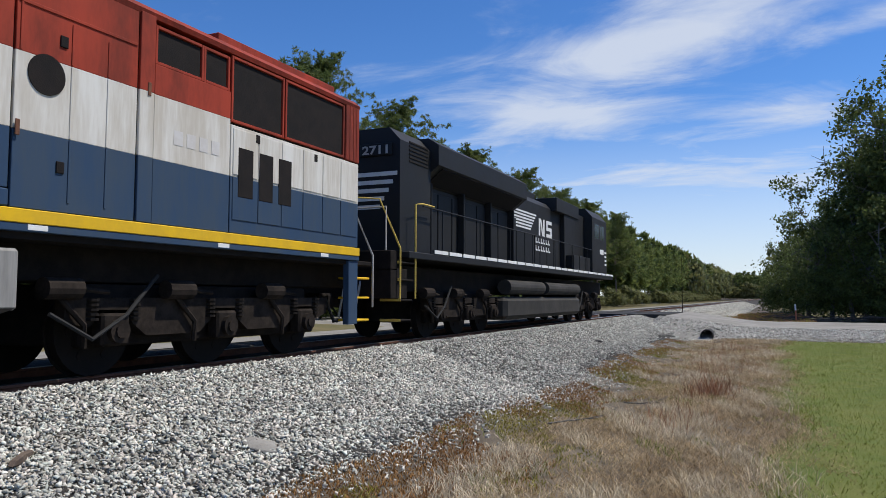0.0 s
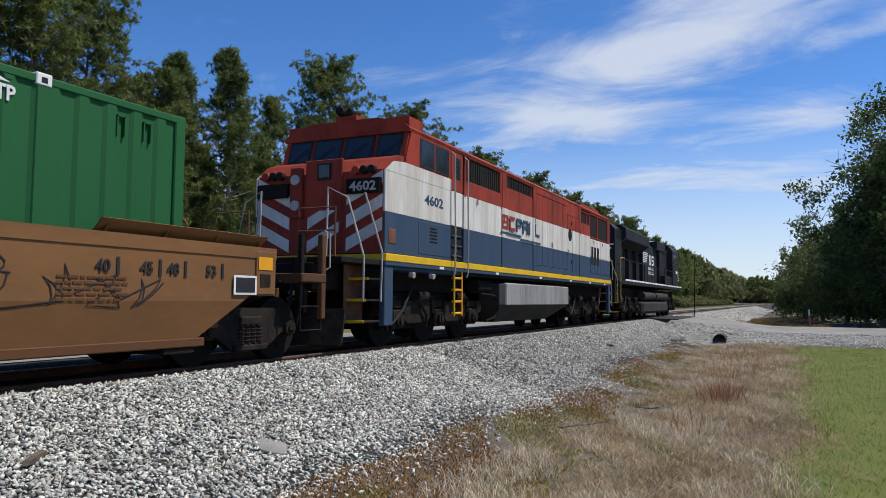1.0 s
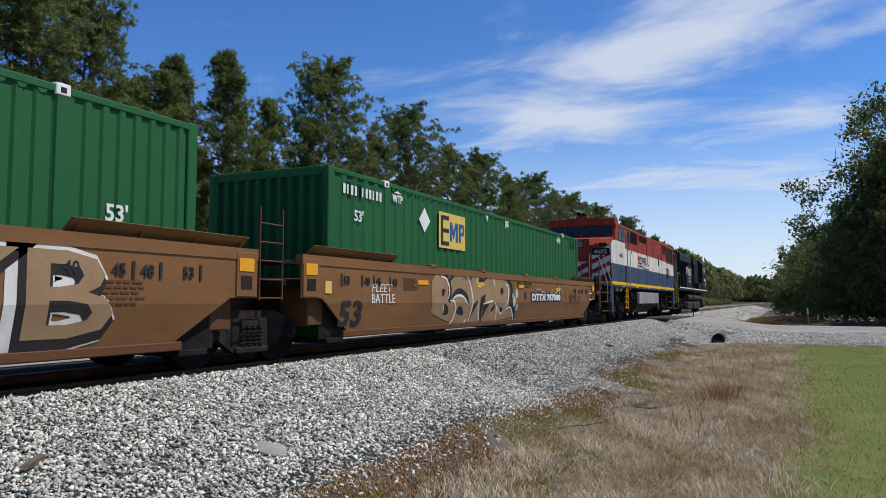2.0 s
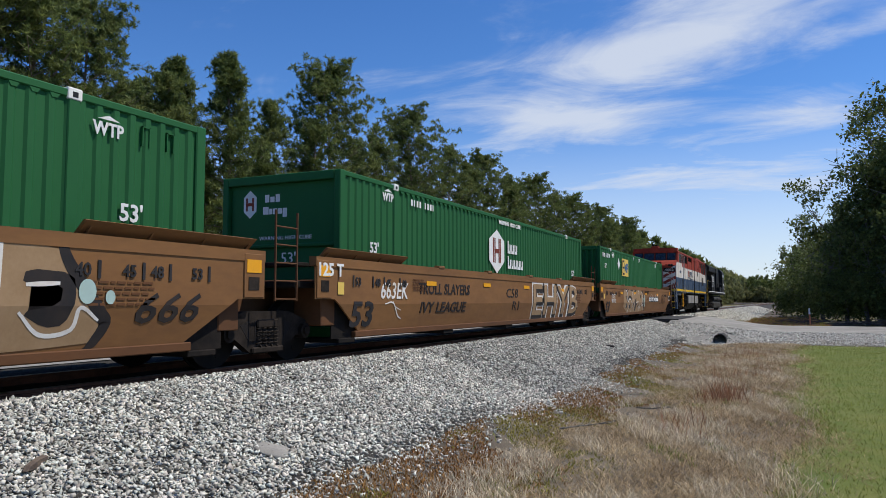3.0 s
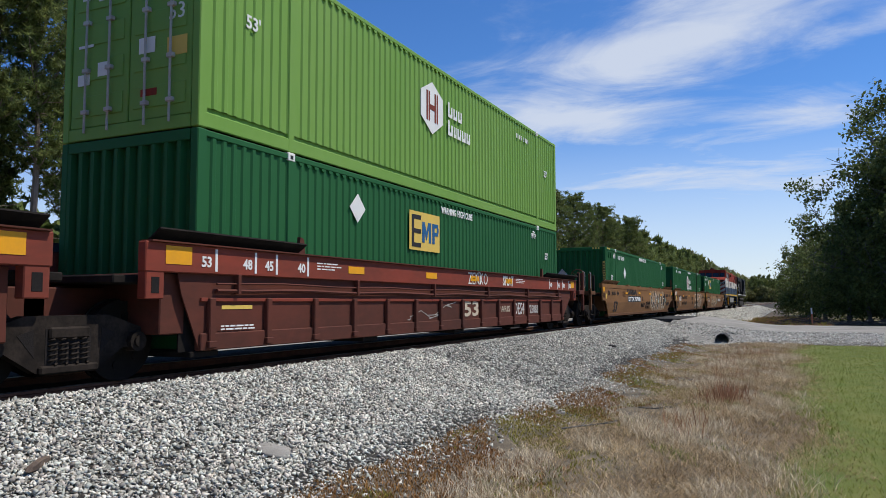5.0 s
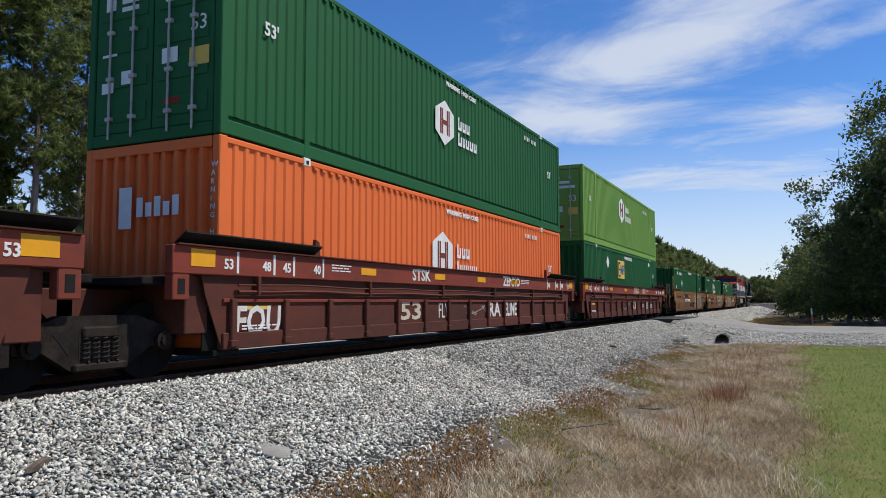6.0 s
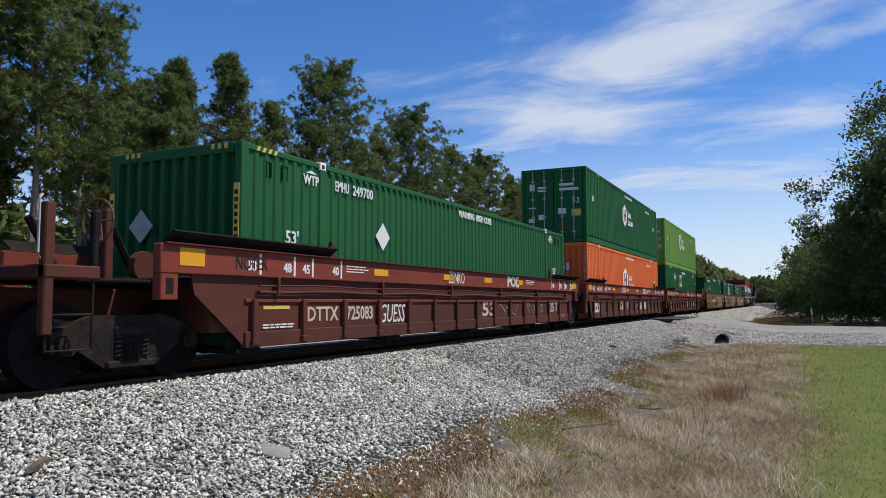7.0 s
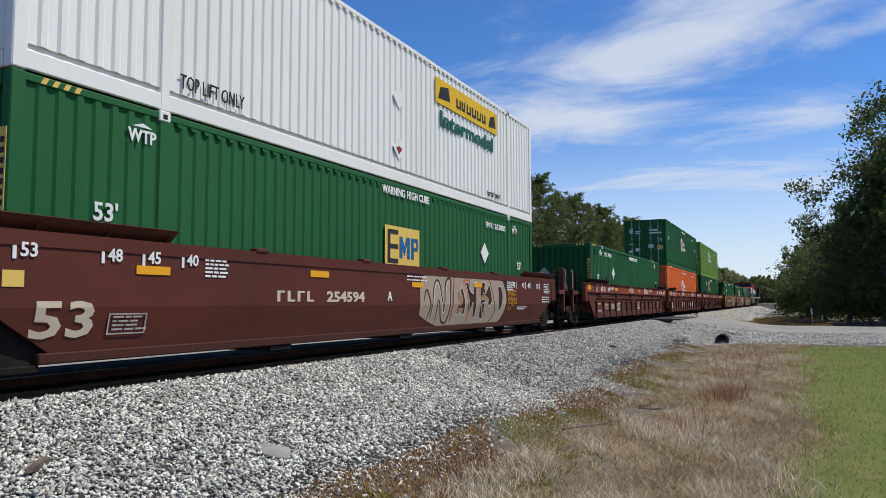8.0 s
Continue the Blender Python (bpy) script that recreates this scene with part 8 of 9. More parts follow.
    for x0, x1 in ((-1.36, -0.80), (-0.72, -0.03), (0.03, 0.72), (0.80, 1.36)):
        for name, m, e, d in (("windshield", "rubber", 0.0, 0.014), ("pane", "glass", 0.05, 0.022)):
            bm = bmesh.new()
            pts = [(x0 + e, 0.81 + e * 0.3, 3.74 + e), (x1 - e, 0.81 + e * 0.3, 3.74 + e), (x1 - e, 0.975 - e * 0.3, 4.26 - e), (x0 + e, 0.975 - e * 0.3, 4.26 - e)]
            A = [bm.verts.new((x, y - d, z)) for x, y, z in pts]
            B = [bm.verts.new((x, y + 0.04, z)) for x, y, z in pts]
            bm.faces.new(A)
            bm.faces.new(B[::-1])
            for i in range(4):
                bm.faces.new((A[i], B[i], B[(i + 1) % 4], A[(i + 1) % 4]))
            part(name, bm, M[m], front)
        rail_line(lo, [(x0 + 0.08, 0.77, 3.76), (x0 + 0.5, 0.86, 4.08)], "black", 0.008, "wiper")
    bx("roof_light", "red", 0.2, 0.8, 0.90, 1.02, 4.30, 4.38)
    bx("beacon_base", "red", -0.25, 0.25, 0.95, 1.4, 4.58, 4.72)
    bm = bmesh.new()
    tube(bm, [(-0.1, 0.85, 4.80), (-0.1, 1.25, 4.80)], 0.09, 10)
    tube(bm, [(0.1, 0.9, 4.78), (0.1, 1.25, 4.78)], 0.07, 10)
    part("horn", bm, M["grime"], lo)
    # front platform, steps, rails and plough
    bx("platform", "grime", -1.45, 1.45, -1.35, 0.02, 1.56, 1.66)
    bx("platform_edge", "yellow", -1.45, 1.45, -0.02, -0.004, 1.66, 1.78, r=0.003)
    for s in (-1, 1):
        for k, z in enumerate((0.52, 0.90, 1.28)):
            bx("step_tread", "grime_light", min(s * 1.05, s * 1.46), max(s * 1.05, s * 1.46), -0.62 + k * 0.06, -0.06, z, z + 0.04)
            bx("step_edge", "yellow", min(s * 1.05, s * 1.465), max(s * 1.05, s * 1.465), -0.635 + k * 0.06, -0.62 + k * 0.06, z, z + 0.05, "yellow step edge", r=0.003)
        bx("step_side", "rail", min(s * 1.02, s * 1.05), max(s * 1.02, s * 1.05), -0.64, 0.0, 0.5, 1.6, "rusty step side")
        rail_line(lo, [(s * 1.46, -0.05, 0.9), (s * 1.48, -0.05, 1.8), (s * 1.20, -0.22, 2.9)])
        rail_line(lo, [(s * 1.46, -0.66, 0.9), (s * 1.46, -0.66, 1.7), (s * 1.15, -0.72, 2.75), (s * 0.75, -0.75, 2.95), (s * 0.75, -0.78, 1.66)])
        rail_line(lo, [(s * 1.3, -1.33, 1.66), (s * 1.3, -1.33, 2.5), (s * 0.55, -1.33, 2.5), (s * 0.55, -1.33, 1.66)], "rail")
        rail_line(lo, [(s * 1.3, -1.33, 2.1), (s * 0.55, -1.33, 2.1)], "rail")
        rail_line(lo, [(s * 0.5, -1.4, 1.2), (s * 0.56, -1.6, 0.7), (s * 0.5, -1.62, 0.42)], "rubber", 0.03, "air_hose")
        rail_line(lo, [(s * 0.7, -1.4, 1.25), (s * 0.78, -1.55, 0.8), (s * 0.72, -1.58, 0.5)], "rubber", 0.025, "air_hose")
        bx("anticlimber_post", "grime_light", min(s * 0.55, s * 0.75), max(s * 0.55, s * 0.75), -1.42, -1.3, 0.7, 1.66)
    bm = bmesh.new()
    for s in (-1, 1):
        pts = [(0.0, -1.62), (s * 1.35, -1.18), (s * 1.35, -1.14), (0.0, -1.56)]
        lo_ = [bm.verts.new((x, y, 0.16)) for x, y in pts]
        hi_ = [bm.verts.new((x, y + 0.12, 0.78)) for x, y in pts]
        bm.faces.new(lo_)
        bm.faces.new(hi_[::-1])
        for i in range(4):
            bm.faces.new((lo_[i], hi_[i], hi_[(i + 1) % 4], lo_[(i + 1) % 4]))
    part("snow_plough", bm, M["grime_light"], lo, "dented steel plough")
    coupler(lo, -1.2, -2.0)
    coupler(lo, L + 0.7, L + 1.1)
    # far end: gangway rails and steps
    bx("end_wall", "blue", -1.45, 1.45, L - 0.03, L + 0.01, 1.6, 4.3)
    bx("end_platform", "grime", -1.4, 1.4, L, L + 0.7, 1.5, 1.58)
    for s in (-1, 1):
        rail_line(lo, [(s * 1.42, L + 0.66, 0.75), (s * 1.42, L + 0.66, 1.7), (s * 1.3, L + 0.1, 2.6)])
        for z in (0.5, 0.9, 1.25):
            bx("step_tread", "yellow", min(s * 1.05, s * 1.42), max(s * 1.05, s * 1.42), L + 0.06, L + 0.55, z, z + 0.04)
    loco_truck(lo, (1.1, 3.0, 4.9))
    loco_truck(lo, (13.9, 15.8, 17.7))
    writing("lettering", "4602", M["blue"], lo, 1.503, 1.62, 2.90, 0.19, width=0.88, bold=0.006)
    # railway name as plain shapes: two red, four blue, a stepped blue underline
    y, z, h = 6.06, 2.80, 0.38
    for i in range(6):
        m = "red" if i < 2 else "blue"
        a = y + i * 0.545
        bm = bmesh.new()
        plate(bm, a, a + 0.09, z, z + h, 1.522)
        if i in (0, 1, 2):
            plate(bm, a + 0.09, a + 0.42, z + h - 0.08, z + h, 1.522)
        if i in (0, 1):
            plate(bm, a + 0.09, a + 0.42, z, z + 0.08, 1.522)
        if i in (0, 2, 3):
            plate(bm, a + 0.09, a + 0.42, z + 0.15, z + 0.22, 1.522)
        if i in (0, 2, 3):
            plate(bm, a + 0.36, a + 0.45, z + (0.22 if i == 2 else 0.0), z + h, 1.5225)
        if i == 3:
            plate(bm, a + 0.09, a + 0.36, z + h - 0.08, z + h, 1.522)
        if i == 5:
            plate(bm, a + 0.09, a + 0.40, z, z + 0.08, 1.522)
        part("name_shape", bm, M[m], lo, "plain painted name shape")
    bm = bmesh.new()
    plate(bm, 5.96, 7.55, 2.68, 2.73, 1.522)
    plate(bm, 7.5, 9.3, 2.60, 2.65, 1.522)
    plate(bm, 7.5, 7.55, 2.65, 2.68, 1.522)
    part("name_underline", bm, M["blue"], lo)
    for i in range(4):                                    # ghost of an older name
        bm = bmesh.new()
        plate(bm, 14.40 + i * 0.22, 14.55 + i * 0.22, 2.80, 2.98, 1.502, 0.002)
        part("ghost_mark", bm, M["graf_pale"], lo)


def hood_unit():
    lo = empty("hood_locomotive", "black hood diesel locomotive with white stripes and walkway edge", "locomotive", "locomotives", 129.3)
    L = 21.6

    def bx(name, material, x0, x1, y0, y1, z0, z1, label="", r=0.015, parent=None):
        bm = bmesh.new()
        bevel_box(bm, x0, x1, y0, y1, z0, z1, r)
        return part(name, bm, M[material], parent or lo, label)
    bx("frame_sill", "black", -1.5, 1.5, 0.9, L - 0.4, 1.72, 1.86)
    for s in (-1, 1):
        y = 2.1
        while y < L - 0.7:
            bx("sill_stripe", "marking", min(s * 1.49, s * 1.508), max(s * 1.49, s * 1.508), y, y + 0.72, 1.87, 1.95, "white walkway edge stripe", r=0.003)
            y += 0.80
    # rear hood end, chamfered
    bm = bmesh.new()
    prism(bm, [(-1.3, 1.86), (1.3, 1.86), (1.3, 4.15), (1.05, 4.42), (-1.05, 4.42), (-1.3, 4.15)], 0.85, 2.3)
    part("hood_end", bm, M["black"], lo)
    bx("end_door", "black", -0.75, -0.05, 0.82, 0.86, 1.9, 3.1)
    # white end stripes, shortening to the bottom
    for i in range(5):
        z = 3.42 - i * 0.17
        for s in (-1, 1):
            bm = bmesh.new()
            w = 1.24 - i * 0.10
            a, b = sorted((s * 0.12, s * w))
            box(bm, a, b, 0.838, 0.848, z, z + 0.085)
            part("end_stripe", bm, M["marking"], lo, "white end stripe")
    nb = bx("number_board", "black", 0.38, 1.12, 0.80, 0.86, 3.84, 4.10)
    writing("lettering", "2711", M["handrail"], nb, 0.44, 0.797, 3.88, 0.17, width=0.60, face="end", bold=0.006)
    for k in range(6):
        bx("end_louvre", "mesh_dark", 1.30, 1.315, 1.25, 2.15, 3.75 + k * 0.08, 3.79 + k * 0.08, r=0.004)
    # radiator section with flared cap
    bm = bmesh.new()
    prism(bm, [(-1.0, 1.86), (1.0, 1.86), (1.0, 3.45), (1.5, 3.85), (1.5, 4.30), (1.25, 4.46), (-1.25, 4.46), (-1.5, 4.30), (-1.5, 3.85), (-1.0, 3.45)], 2.3, 8.6)
    part("radiator_hood", bm, M["black"], lo, "black flared radiator hood")
    for s in (-1, 1):
        bm = bmesh.new()
        pts = [(s * 1.06, 2.6, 3.49), (s * 1.06, 8.3, 3.49), (s * 1.46, 8.3, 3.81), (s * 1.46, 2.6, 3.81)]
        A = [bm.verts.new((x + s * 0.012, y, z - 0.016)) for x, y, z in pts]
        B = [bm.verts.new((x - s * 0.01, y, z + 0.01)) for x, y, z in pts]
        bm.faces.new(A)
        bm.faces.new(B[::-1])
        for i in range(4):
            bm.faces.new((A[i], B[i], B[(i + 1) % 4], A[(i + 1) % 4]))
        part("radiator_grille", bm, M["mesh_dark"], lo)
        for y in (2.6, 4.5, 6.4, 8.3):
            bx("radiator_rib", "black", min(s * 1.0, s * 1.2), max(s * 1.0, s * 1.2), y - 0.03, y + 0.03, 1.9, 3.5)
    # engine hood with doors
    bm = bmesh.new()
    prism(bm, [(-0.98, 1.86), (0.98, 1.86), (0.98, 4.05), (0.8, 4.25), (-0.8, 4.25), (-0.98, 4.05)], 8.6, 14.2)
    part("engine_hood", bm, M["black"], lo)
    bx("exhaust_housing", "black", -0.7, 0.7, 9.6, 12.0, 4.2, 4.5)
    bx("inverter_cabinet", "black", -1.15, 1.15, 14.2, 17.2, 1.86, 4.2)
    bx("dynamic_brake", "black", -1.2, 1.2, 13.0, 16.2, 4.0, 4.48)
    for s in (-1, 1):
        for i in range(14):
            y = 2.5 + i * 0.82
            bx("hood_door", "black", min(s * 0.98, s * 1.025), max(s * 0.98, s * 1.025), y, y + 0.76, 2.0, 3.35 if y < 8.4 else 3.0, r=0.01)
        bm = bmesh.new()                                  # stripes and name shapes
        for i in range(6):
            z = 3.62 - i * 0.10
            plate(bm, 8.75 + i * 0.05, 11.2 - i * 0.12, z, z + 0.055, 0.983 if s > 0 else -0.989)
        part("hood_stripes", bm, M["marking"], lo, "white sweeping stripes")
        for a, k in ((11.5, 0), (12.4, 1)):
            bm = bmesh.new()
            xx = 0.983 if s > 0 else -0.989
            if k:
                for z0, z1 in ((3.02, 3.14), (3.25, 3.37), (3.48, 3.60)):
                    plate(bm, a, a + 0.66, z0, z1, xx)
                plate(bm, a, a + 0.16, 3.37, 3.48, xx)
                plate(bm, a + 0.50, a + 0.66, 3.14, 3.25, xx)
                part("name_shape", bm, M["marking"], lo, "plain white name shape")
                continue
            plate(bm, a, a + 0.16, 3.02, 3.60, xx)
            plate(bm, a + 0.52, a + 0.68, 3.02, 3.60, xx)
            poly(bm, [(a + 0.14, 3.60), (a + 0.28, 3.60), (a + 0.54, 3.02), (a + 0.40, 3.02)], xx + 0.0007)
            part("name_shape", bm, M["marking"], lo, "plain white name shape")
        for z, ws in ((2.74, (0.22, 0.18, 0.2, 0.18, 0.2, 0.16)), (2.48, (0.2, 0.2, 0.18, 0.2, 0.22, 0.2))):
            a = 11.0
            for w in ws:
                bm = bmesh.new()
                plate(bm, a, a + w * 0.35, z, z + 0.17, 1.026 if s > 0 else -1.032)
                plate(bm, a + w * 0.35, a + w, z, z + 0.05, 1.026 if s > 0 else -1.032)
                part("name_bar", bm, M["marking"], lo)
                a += w + 0.10
        # cab
    bm = bmesh.new()
    prism(bm, [(-1.5, 1.86), (1.5, 1.86), (1.5, 4.2), (1.2, 4.55), (-1.2, 4.55), (-1.5, 4.2)], 17.2, 19.9)
    part("cab", bm, M["black"], lo)
    bm = bmesh.new()
    prism(bm, [(-1.1, 1.86), (1.1, 1.86), (1.1, 3.2), (0.8, 3.4), (-0.8, 3.4), (-1.1, 3.2)], 19.9, 21.4)
    part("nose", bm, M["black"], lo)
    for s in (-1, 1):
        for y in (17.6, 18.6):
            bx("cab_window", "glass", min(s * 1.49, s * 1.51), max(s * 1.49, s * 1.51), y, y + 0.8, 3.35, 3.95)
        bx("cab_number", "marking", min(s * 1.49, s * 1.506), max(s * 1.49, s * 1.506), 18.6, 19.3, 2.75, 2.95, r=0.003)
        for k in range(4):
            bx("nose_stripe", "marking", min(s * 1.49, s * 1.506), max(s * 1.49, s * 1.506), 19.5, 19.86, 2.3 + k * 0.17, 2.38 + k * 0.17, r=0.003)
        for k in range(3):
            bx("battery_box_rib", "black", min(s * 1.15, s * 1.45), max(s * 1.15, s * 1.45), 14.4 + k * 0.9, 15.2 + k * 0.9, 1.95, 2.5)
        # tanks, reservoirs, steps and rails
        tank = bx("fuel_tank", "tank_shade_black", min(s * 0.6, s * 1.42), max(s * 0.6, s * 1.42), 7.0, 15.4, 0.30, 0.95, "dusty black fuel tank", r=0.12)
        for y0, y1 in ((7.2, 10.6), (11.0, 15.2)):
            bm = bmesh.new()
            tube(bm, [(s * 1.28, y0, 1.22), (s * 1.28, y1, 1.22)], 0.21, 16)
            part("air_reservoir", bm, M["tank_shade_black"], lo, "long round air reservoir")
        for k, z in enumerate((0.45, 0.85, 1.25, 1.6)):
            bx("step_tread", "grime", min(s * 1.0, s * 1.45), max(s * 1.0, s * 1.45), 0.6, 1.1 + k * 0.05, z, z + 0.04)
            bx("step_edge", "marking_yellow", min(s * 1.0, s * 1.46), max(s * 1.0, s * 1.46), 0.585, 0.6, z, z + 0.05, r=0.003)
        rail_line(lo, [(s * 1.46, 0.58, 0.9), (s * 1.46, 0.58, 1.9), (s * 1.2, 0.2, 2.85), (s * 0.6, 0.1, 2.9)], "marking_yellow")
        rail_line(lo, [(s * 1.46, 1.25, 0.9), (s * 1.46, 1.25, 2.85), (s * 1.44, 1.6, 2.9), (s * 1.44, 2.2, 2.9)], "marking_yellow")
        rail_line(lo, [(s * 1.46, y, 2.85) for y in (1.6, 6.0, 10.0, 14.0, 17.2)], "black", 0.016)
        for i in range(7):
            rail_line(lo, [(s * 1.46, 2.6 + i * 2.3, 1.86), (s * 1.46, 2.6 + i * 2.3, 2.85)], "black", 0.016, "stanchion")
        bx("anticlimber", "grime", min(s * 0.4, s * 1.4), max(s * 0.4, s * 1.4), 0.3, 0.58, 1.45, 1.85)
    bx("end_beam", "grime", -1.4, 1.4, 0.3, 1.0, 0.9, 1.5)
    rail_line(lo, [(-1.3, 0.28, 1.85), (-1.3, 0.28, 2.7), (1.3, 0.28, 2.7), (1.3, 0.28, 1.85)])
    for x in (0.35, 0.5, 0.7):
        rail_line(lo, [(x, 0.35, 1.3), (x + 0.06, 0.12, 0.9), (x, 0.1, 0.55)], "handrail", 0.022, "air_hose")
    bx("underframe", "grime", -0.9, 0.9, 0.6, L - 0.3, 1.05, 1.6)
    coupler(lo, 0.5, -0.15)
    loco_truck(lo, (3.1, 4.9, 6.6))
    loco_truck(lo, (16.1, 17.9, 19.6))


cowl_unit()
hood_unit()


# ---- small things beside the line ----
def marker_post():
    p = tagged(new("marker_post"), "thin white and orange marker post by the road", "post", "")
    bm = bmesh.new()
    tube(bm, [(0, 0, -0.2), (0, 0, 0.95)], 0.05, 8)
    part("shaft", bm, M["orange_tape"], p, "faded orange shaft")
    bm = bmesh.new()
    tube(bm, [(0, 0, 0.95), (0, 0, 1.35)], 0.052, 8)
    part("cap", bm, M["marking"], p, "white top")
    p.location = (9.45, 54.5, -0.85)
    p.rotation_euler = (0.02, -0.04, 0)


def whip_pole():
    bm = bmesh.new()
    tube(bm, [(0, 0, -0.3), (0, 0, 1.2), (0.03, 0, 4.2)], 0.035, 6, 0.02)
    ob = thing("thin_pole", bm, M["grime"], "thin dark upright pole beside the crossing", "pole")
    ob.location = (2.45, 52.0, -0.3)


def culvert():
    c = tagged(new("culvert_pipe"), "dark steel culvert pipe end in the road bank", "pipe", "")
    bm = bmesh.new()
    n, r0, r1 = 20, 0.26, 0.235
    rings = []
    for y, r in ((0, r1), (0, r0), (3.0, r0), (3.0, r1), (2.6, r1)):
        rings.append([bm.verts.new((r * math.cos(a), y, r * math.sin(a))) for a in [2 * math.pi * i / n for i in range(n)]])
    for a, b in zip(rings, rings[1:]):
        for i in range(n):
            bm.faces.new((a[i], a[(i + 1) % n], b[(i + 1) % n], b[i]))
    a, b = rings[-1], rings[0]
    for i in range(n):
        bm.faces.new((a[i], a[(i + 1) % n], b[(i + 1) % n], b[i]))
    part("pipe_wall", bm, M["culvert"], c)
    # Added dark disc that stands in for the shade deep in the pipe.
    bm = bmesh.new()
    tube(bm, [(0, 1.6, 0), (0, 1.7, 0)], 0.234, 20)
    part("silt_plug", bm, M["mesh_dark"], c)
    c.location = (5.55, 32.6, -0.66)


def wood_scrap():
    """A split end of an old tie on the ballast."""
    bm = bmesh.new()
    slab(bm, [(-0.17, 0), (-0.05, -0.02), (0.18, 0.0), (0.15, 0.035), (0.02, 0.05), (-0.12, 0.04)], -0.022, 0.026)
    bmesh.ops.bevel(bm, geom=bm.edges[:], offset=0.008, segments=1, affect="EDGES")
    ob = thing("wood_scrap", bm, M["dead_wood"], "dark brown splinter of wood lying on the ballast", "wood scrap")
    ob.location = (2.83, 3.91, float(berm_z(np.array(2.83))) + 0.035)
    ob.rotation_euler = (0.1, 0.1, 0.5)


def flat_patch():
    bm = bmesh.new()
    bmesh.ops.create_icosphere(bm, subdivisions=2, radius=1)
    for v in bm.verts:
        v.co = (v.co.x * 0.20, v.co.y * 0.24, v.co.z * 0.03 + 0.005 * math.sin(v.co.x * 5))
    ob = thing("concrete_lump", bm, M["road_gravel"], "flat pale lump of spilled concrete in the ballast", "concrete lump", smooth=True)
    ob.location = (3.48, 6.02, float(berm_z(np.array(3.48))) + 0.012)
    ob.rotation_euler = (0, 0.28, 0.3)


def dark_rag(x, y, s, seed):
    rng = random.Random(seed)
    bm = bmesh.new()
    bmesh.ops.create_icosphere(bm, subdivisions=2, radius=1)
    for v in bm.verts:
        k = 1 + rng.uniform(-0.25, 0.25)
        v.co = (v.co.x * s * 1.4 * k, v.co.y * s * k, v.co.z * s * 0.4 * k)
    ob = thing("dark_clod", bm, M["culvert"], "small dark clod on the ballast", "clod", "dark clods")
    ob.location = (x, y, float(berm_z(np.array(x))) + 0.03)


def fallen_branch(x, y, ln, turn, seed):
    rng = random.Random(seed)
    bm = bmesh.new()
    pts = [Vector((0, 0, 0.03))]
    for i in range(6):
        pts.append(pts[-1] + Vector((ln / 6, rng.uniform(-0.05, 0.05), rng.uniform(-0.01, 0.025))))
    tube(bm, pts, 0.014, 5, 0.005)
    for i in (2, 3, 4):
        tube(bm, [pts[i], pts[i] + Vector((0.22, rng.choice((-1, 1)) * 0.16, 0.06))], 0.007, 4, 0.003)
    ob = thing("fallen_branch", bm, M["bark_grey"], "thin dead branch lying in the dry grass", "branch", "fallen branches")
    ob.location = (x, y, float(ground_z(np.array(x), np.array(y))) + 0.01)
    ob.rotation_euler = (0, 0, turn)


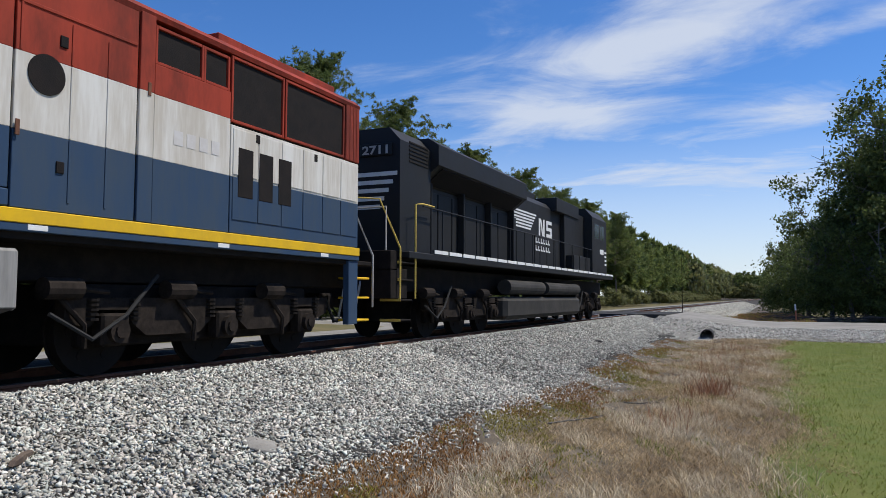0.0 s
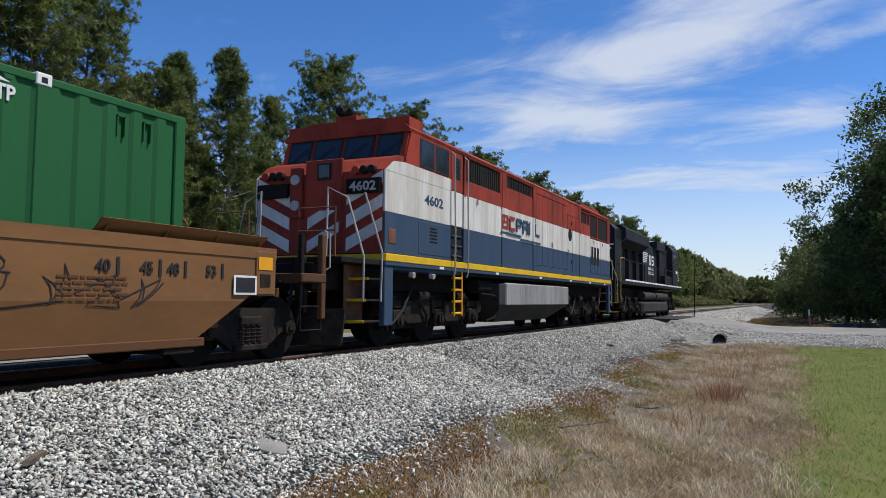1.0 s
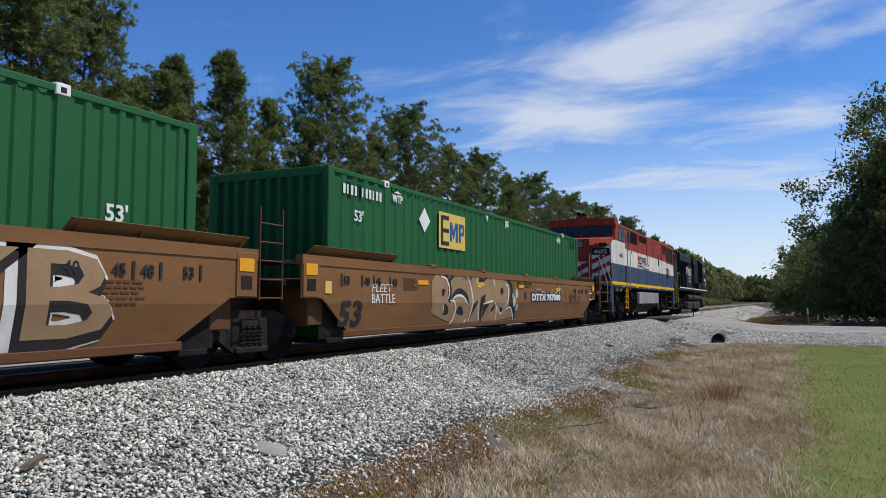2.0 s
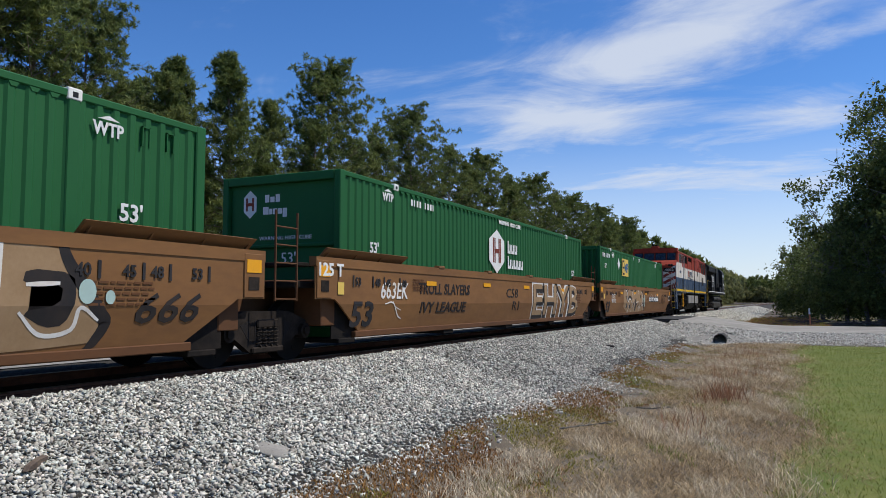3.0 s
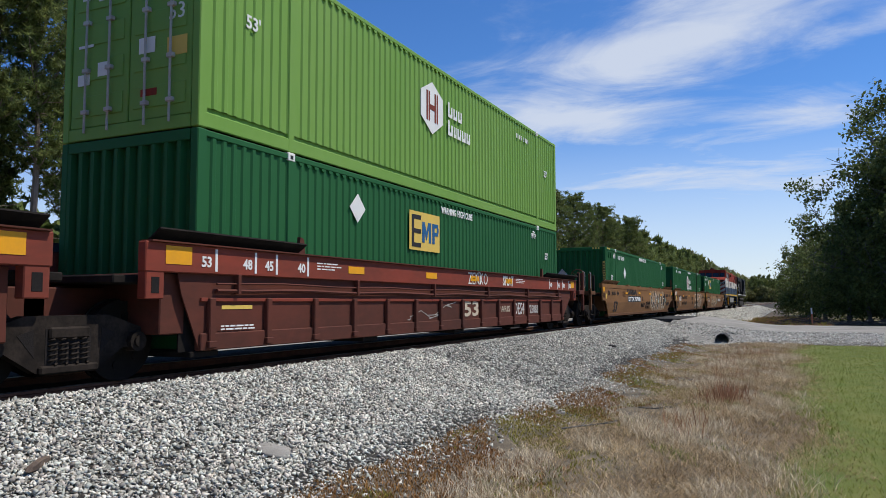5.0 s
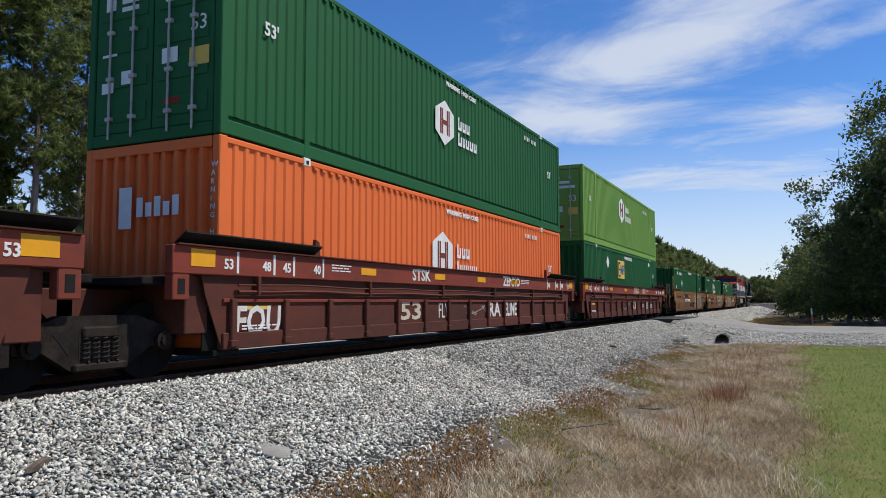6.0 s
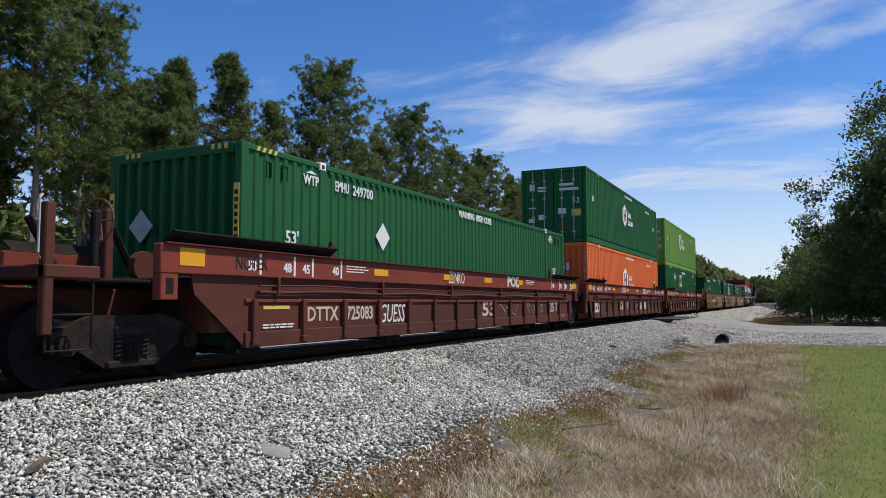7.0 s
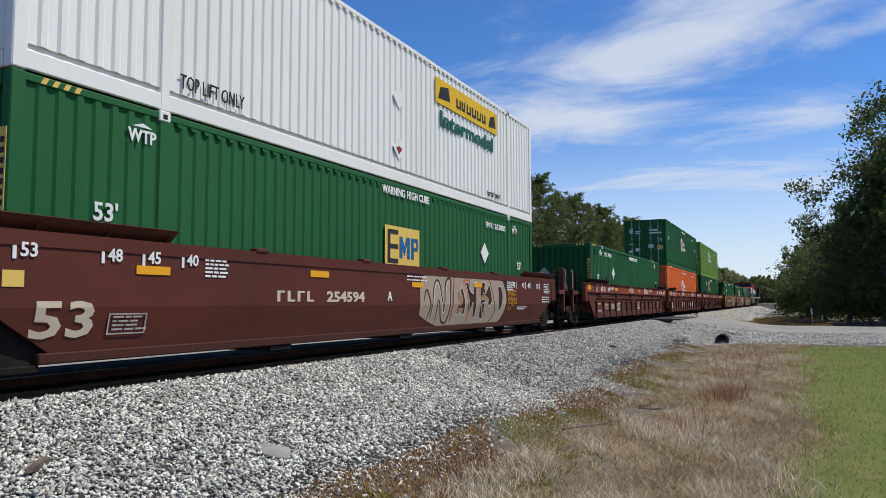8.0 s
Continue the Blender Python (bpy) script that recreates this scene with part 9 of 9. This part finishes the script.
def brush_heap():
    """Dead sticks and logs at the foot of the woods."""
    rng = np.random.default_rng(77)
    bm = bmesh.new()
    for _ in range(170):
        x, y = rng.uniform(6.8, 22), rng.uniform(54.6, 57.2)
        a = rng.uniform(-0.6, 0.6) + (math.pi if rng.random() < 0.5 else 0)
        l = rng.uniform(0.4, 1.9)
        p = Vector((x, y, -0.68 + rng.uniform(0, 0.35)))
        tube(bm, [p, p + Vector((math.cos(a) * l, math.sin(a) * l * 0.5, rng.uniform(-0.05, 0.35)))], rng.uniform(0.012, 0.05), 5, 0.01)
    thing("brush_heap", bm, M["dead_wood"], "tangled heap of dead sticks at the wood's edge", "brush", kind="stuff")
    bm = bmesh.new()
    pts = [(15.2, 56.6, -0.5), (15.0, 56.7, 2.2), (14.6, 56.8, 4.4), (14.7, 56.9, 6.0)]
    tube(bm, pts, 0.10, 6, 0.03)
    tube(bm, [pts[2], (14.0, 56.6, 5.4)], 0.05, 5, 0.02)
    tube(bm, [pts[1], (15.9, 56.5, 3.4)], 0.05, 5, 0.02)
    thing("dead_tree", bm, M["bark_grey"], "bare pale dead tree against the dark woods", "tree")


def bank_earth():
    """Bare brown earth and weeds on the bank of the road and at the woods' edge."""
    grid("bank_earth", np.linspace(5.6, 9.2, 24), np.linspace(51.5, 56, 20), lambda x, y: np.maximum(road_z(x, y), ground_z(x, y)) + 0.02 + 0.10 * np.exp(-((x - 8.4) / 1.1) ** 2 - ((y - 54.5) / 0.9) ** 2) + 0.03 * wave(x * 3, y * 3),
         M["dead_wood"], "bare brown earth heap beside the road", "earth")


marker_post()
whip_pole()
culvert()
wood_scrap()
flat_patch()
dark_rag(3.15, 22.8, 0.10, 1)
dark_rag(2.0, 8.3, 0.045, 2)
fallen_branch(5.3, 9.9, 0.9, 0.9, 3)
fallen_branch(5.9, 12.2, 0.7, 0.3, 4)
fallen_branch(4.6, 18.5, 0.8, 1.3, 5)
brush_heap()
bank_earth()


# ---- what moves ----
def run(t):
    """How far the train has gone since t = 6 s."""
    return 19.72 * (t - 6) + 0.035 * (t - 6) ** 2


def motions():
    rows = [0, 1, 2, 3, 4, 5, 6, 7, 8]
    for ob, u in MOVING:
        walk(ob, [(t, pose(0, u + run(t), 0)) for t in rows])

    # Wheels roll with the ground: rows close together.
    for ob, y, z, r in WHEELS:
        walk(ob, [(k / FPS, pose(0, y, z, -math.degrees((run(k / FPS) - run(0)) / r))) for k in range(241)])


motions()
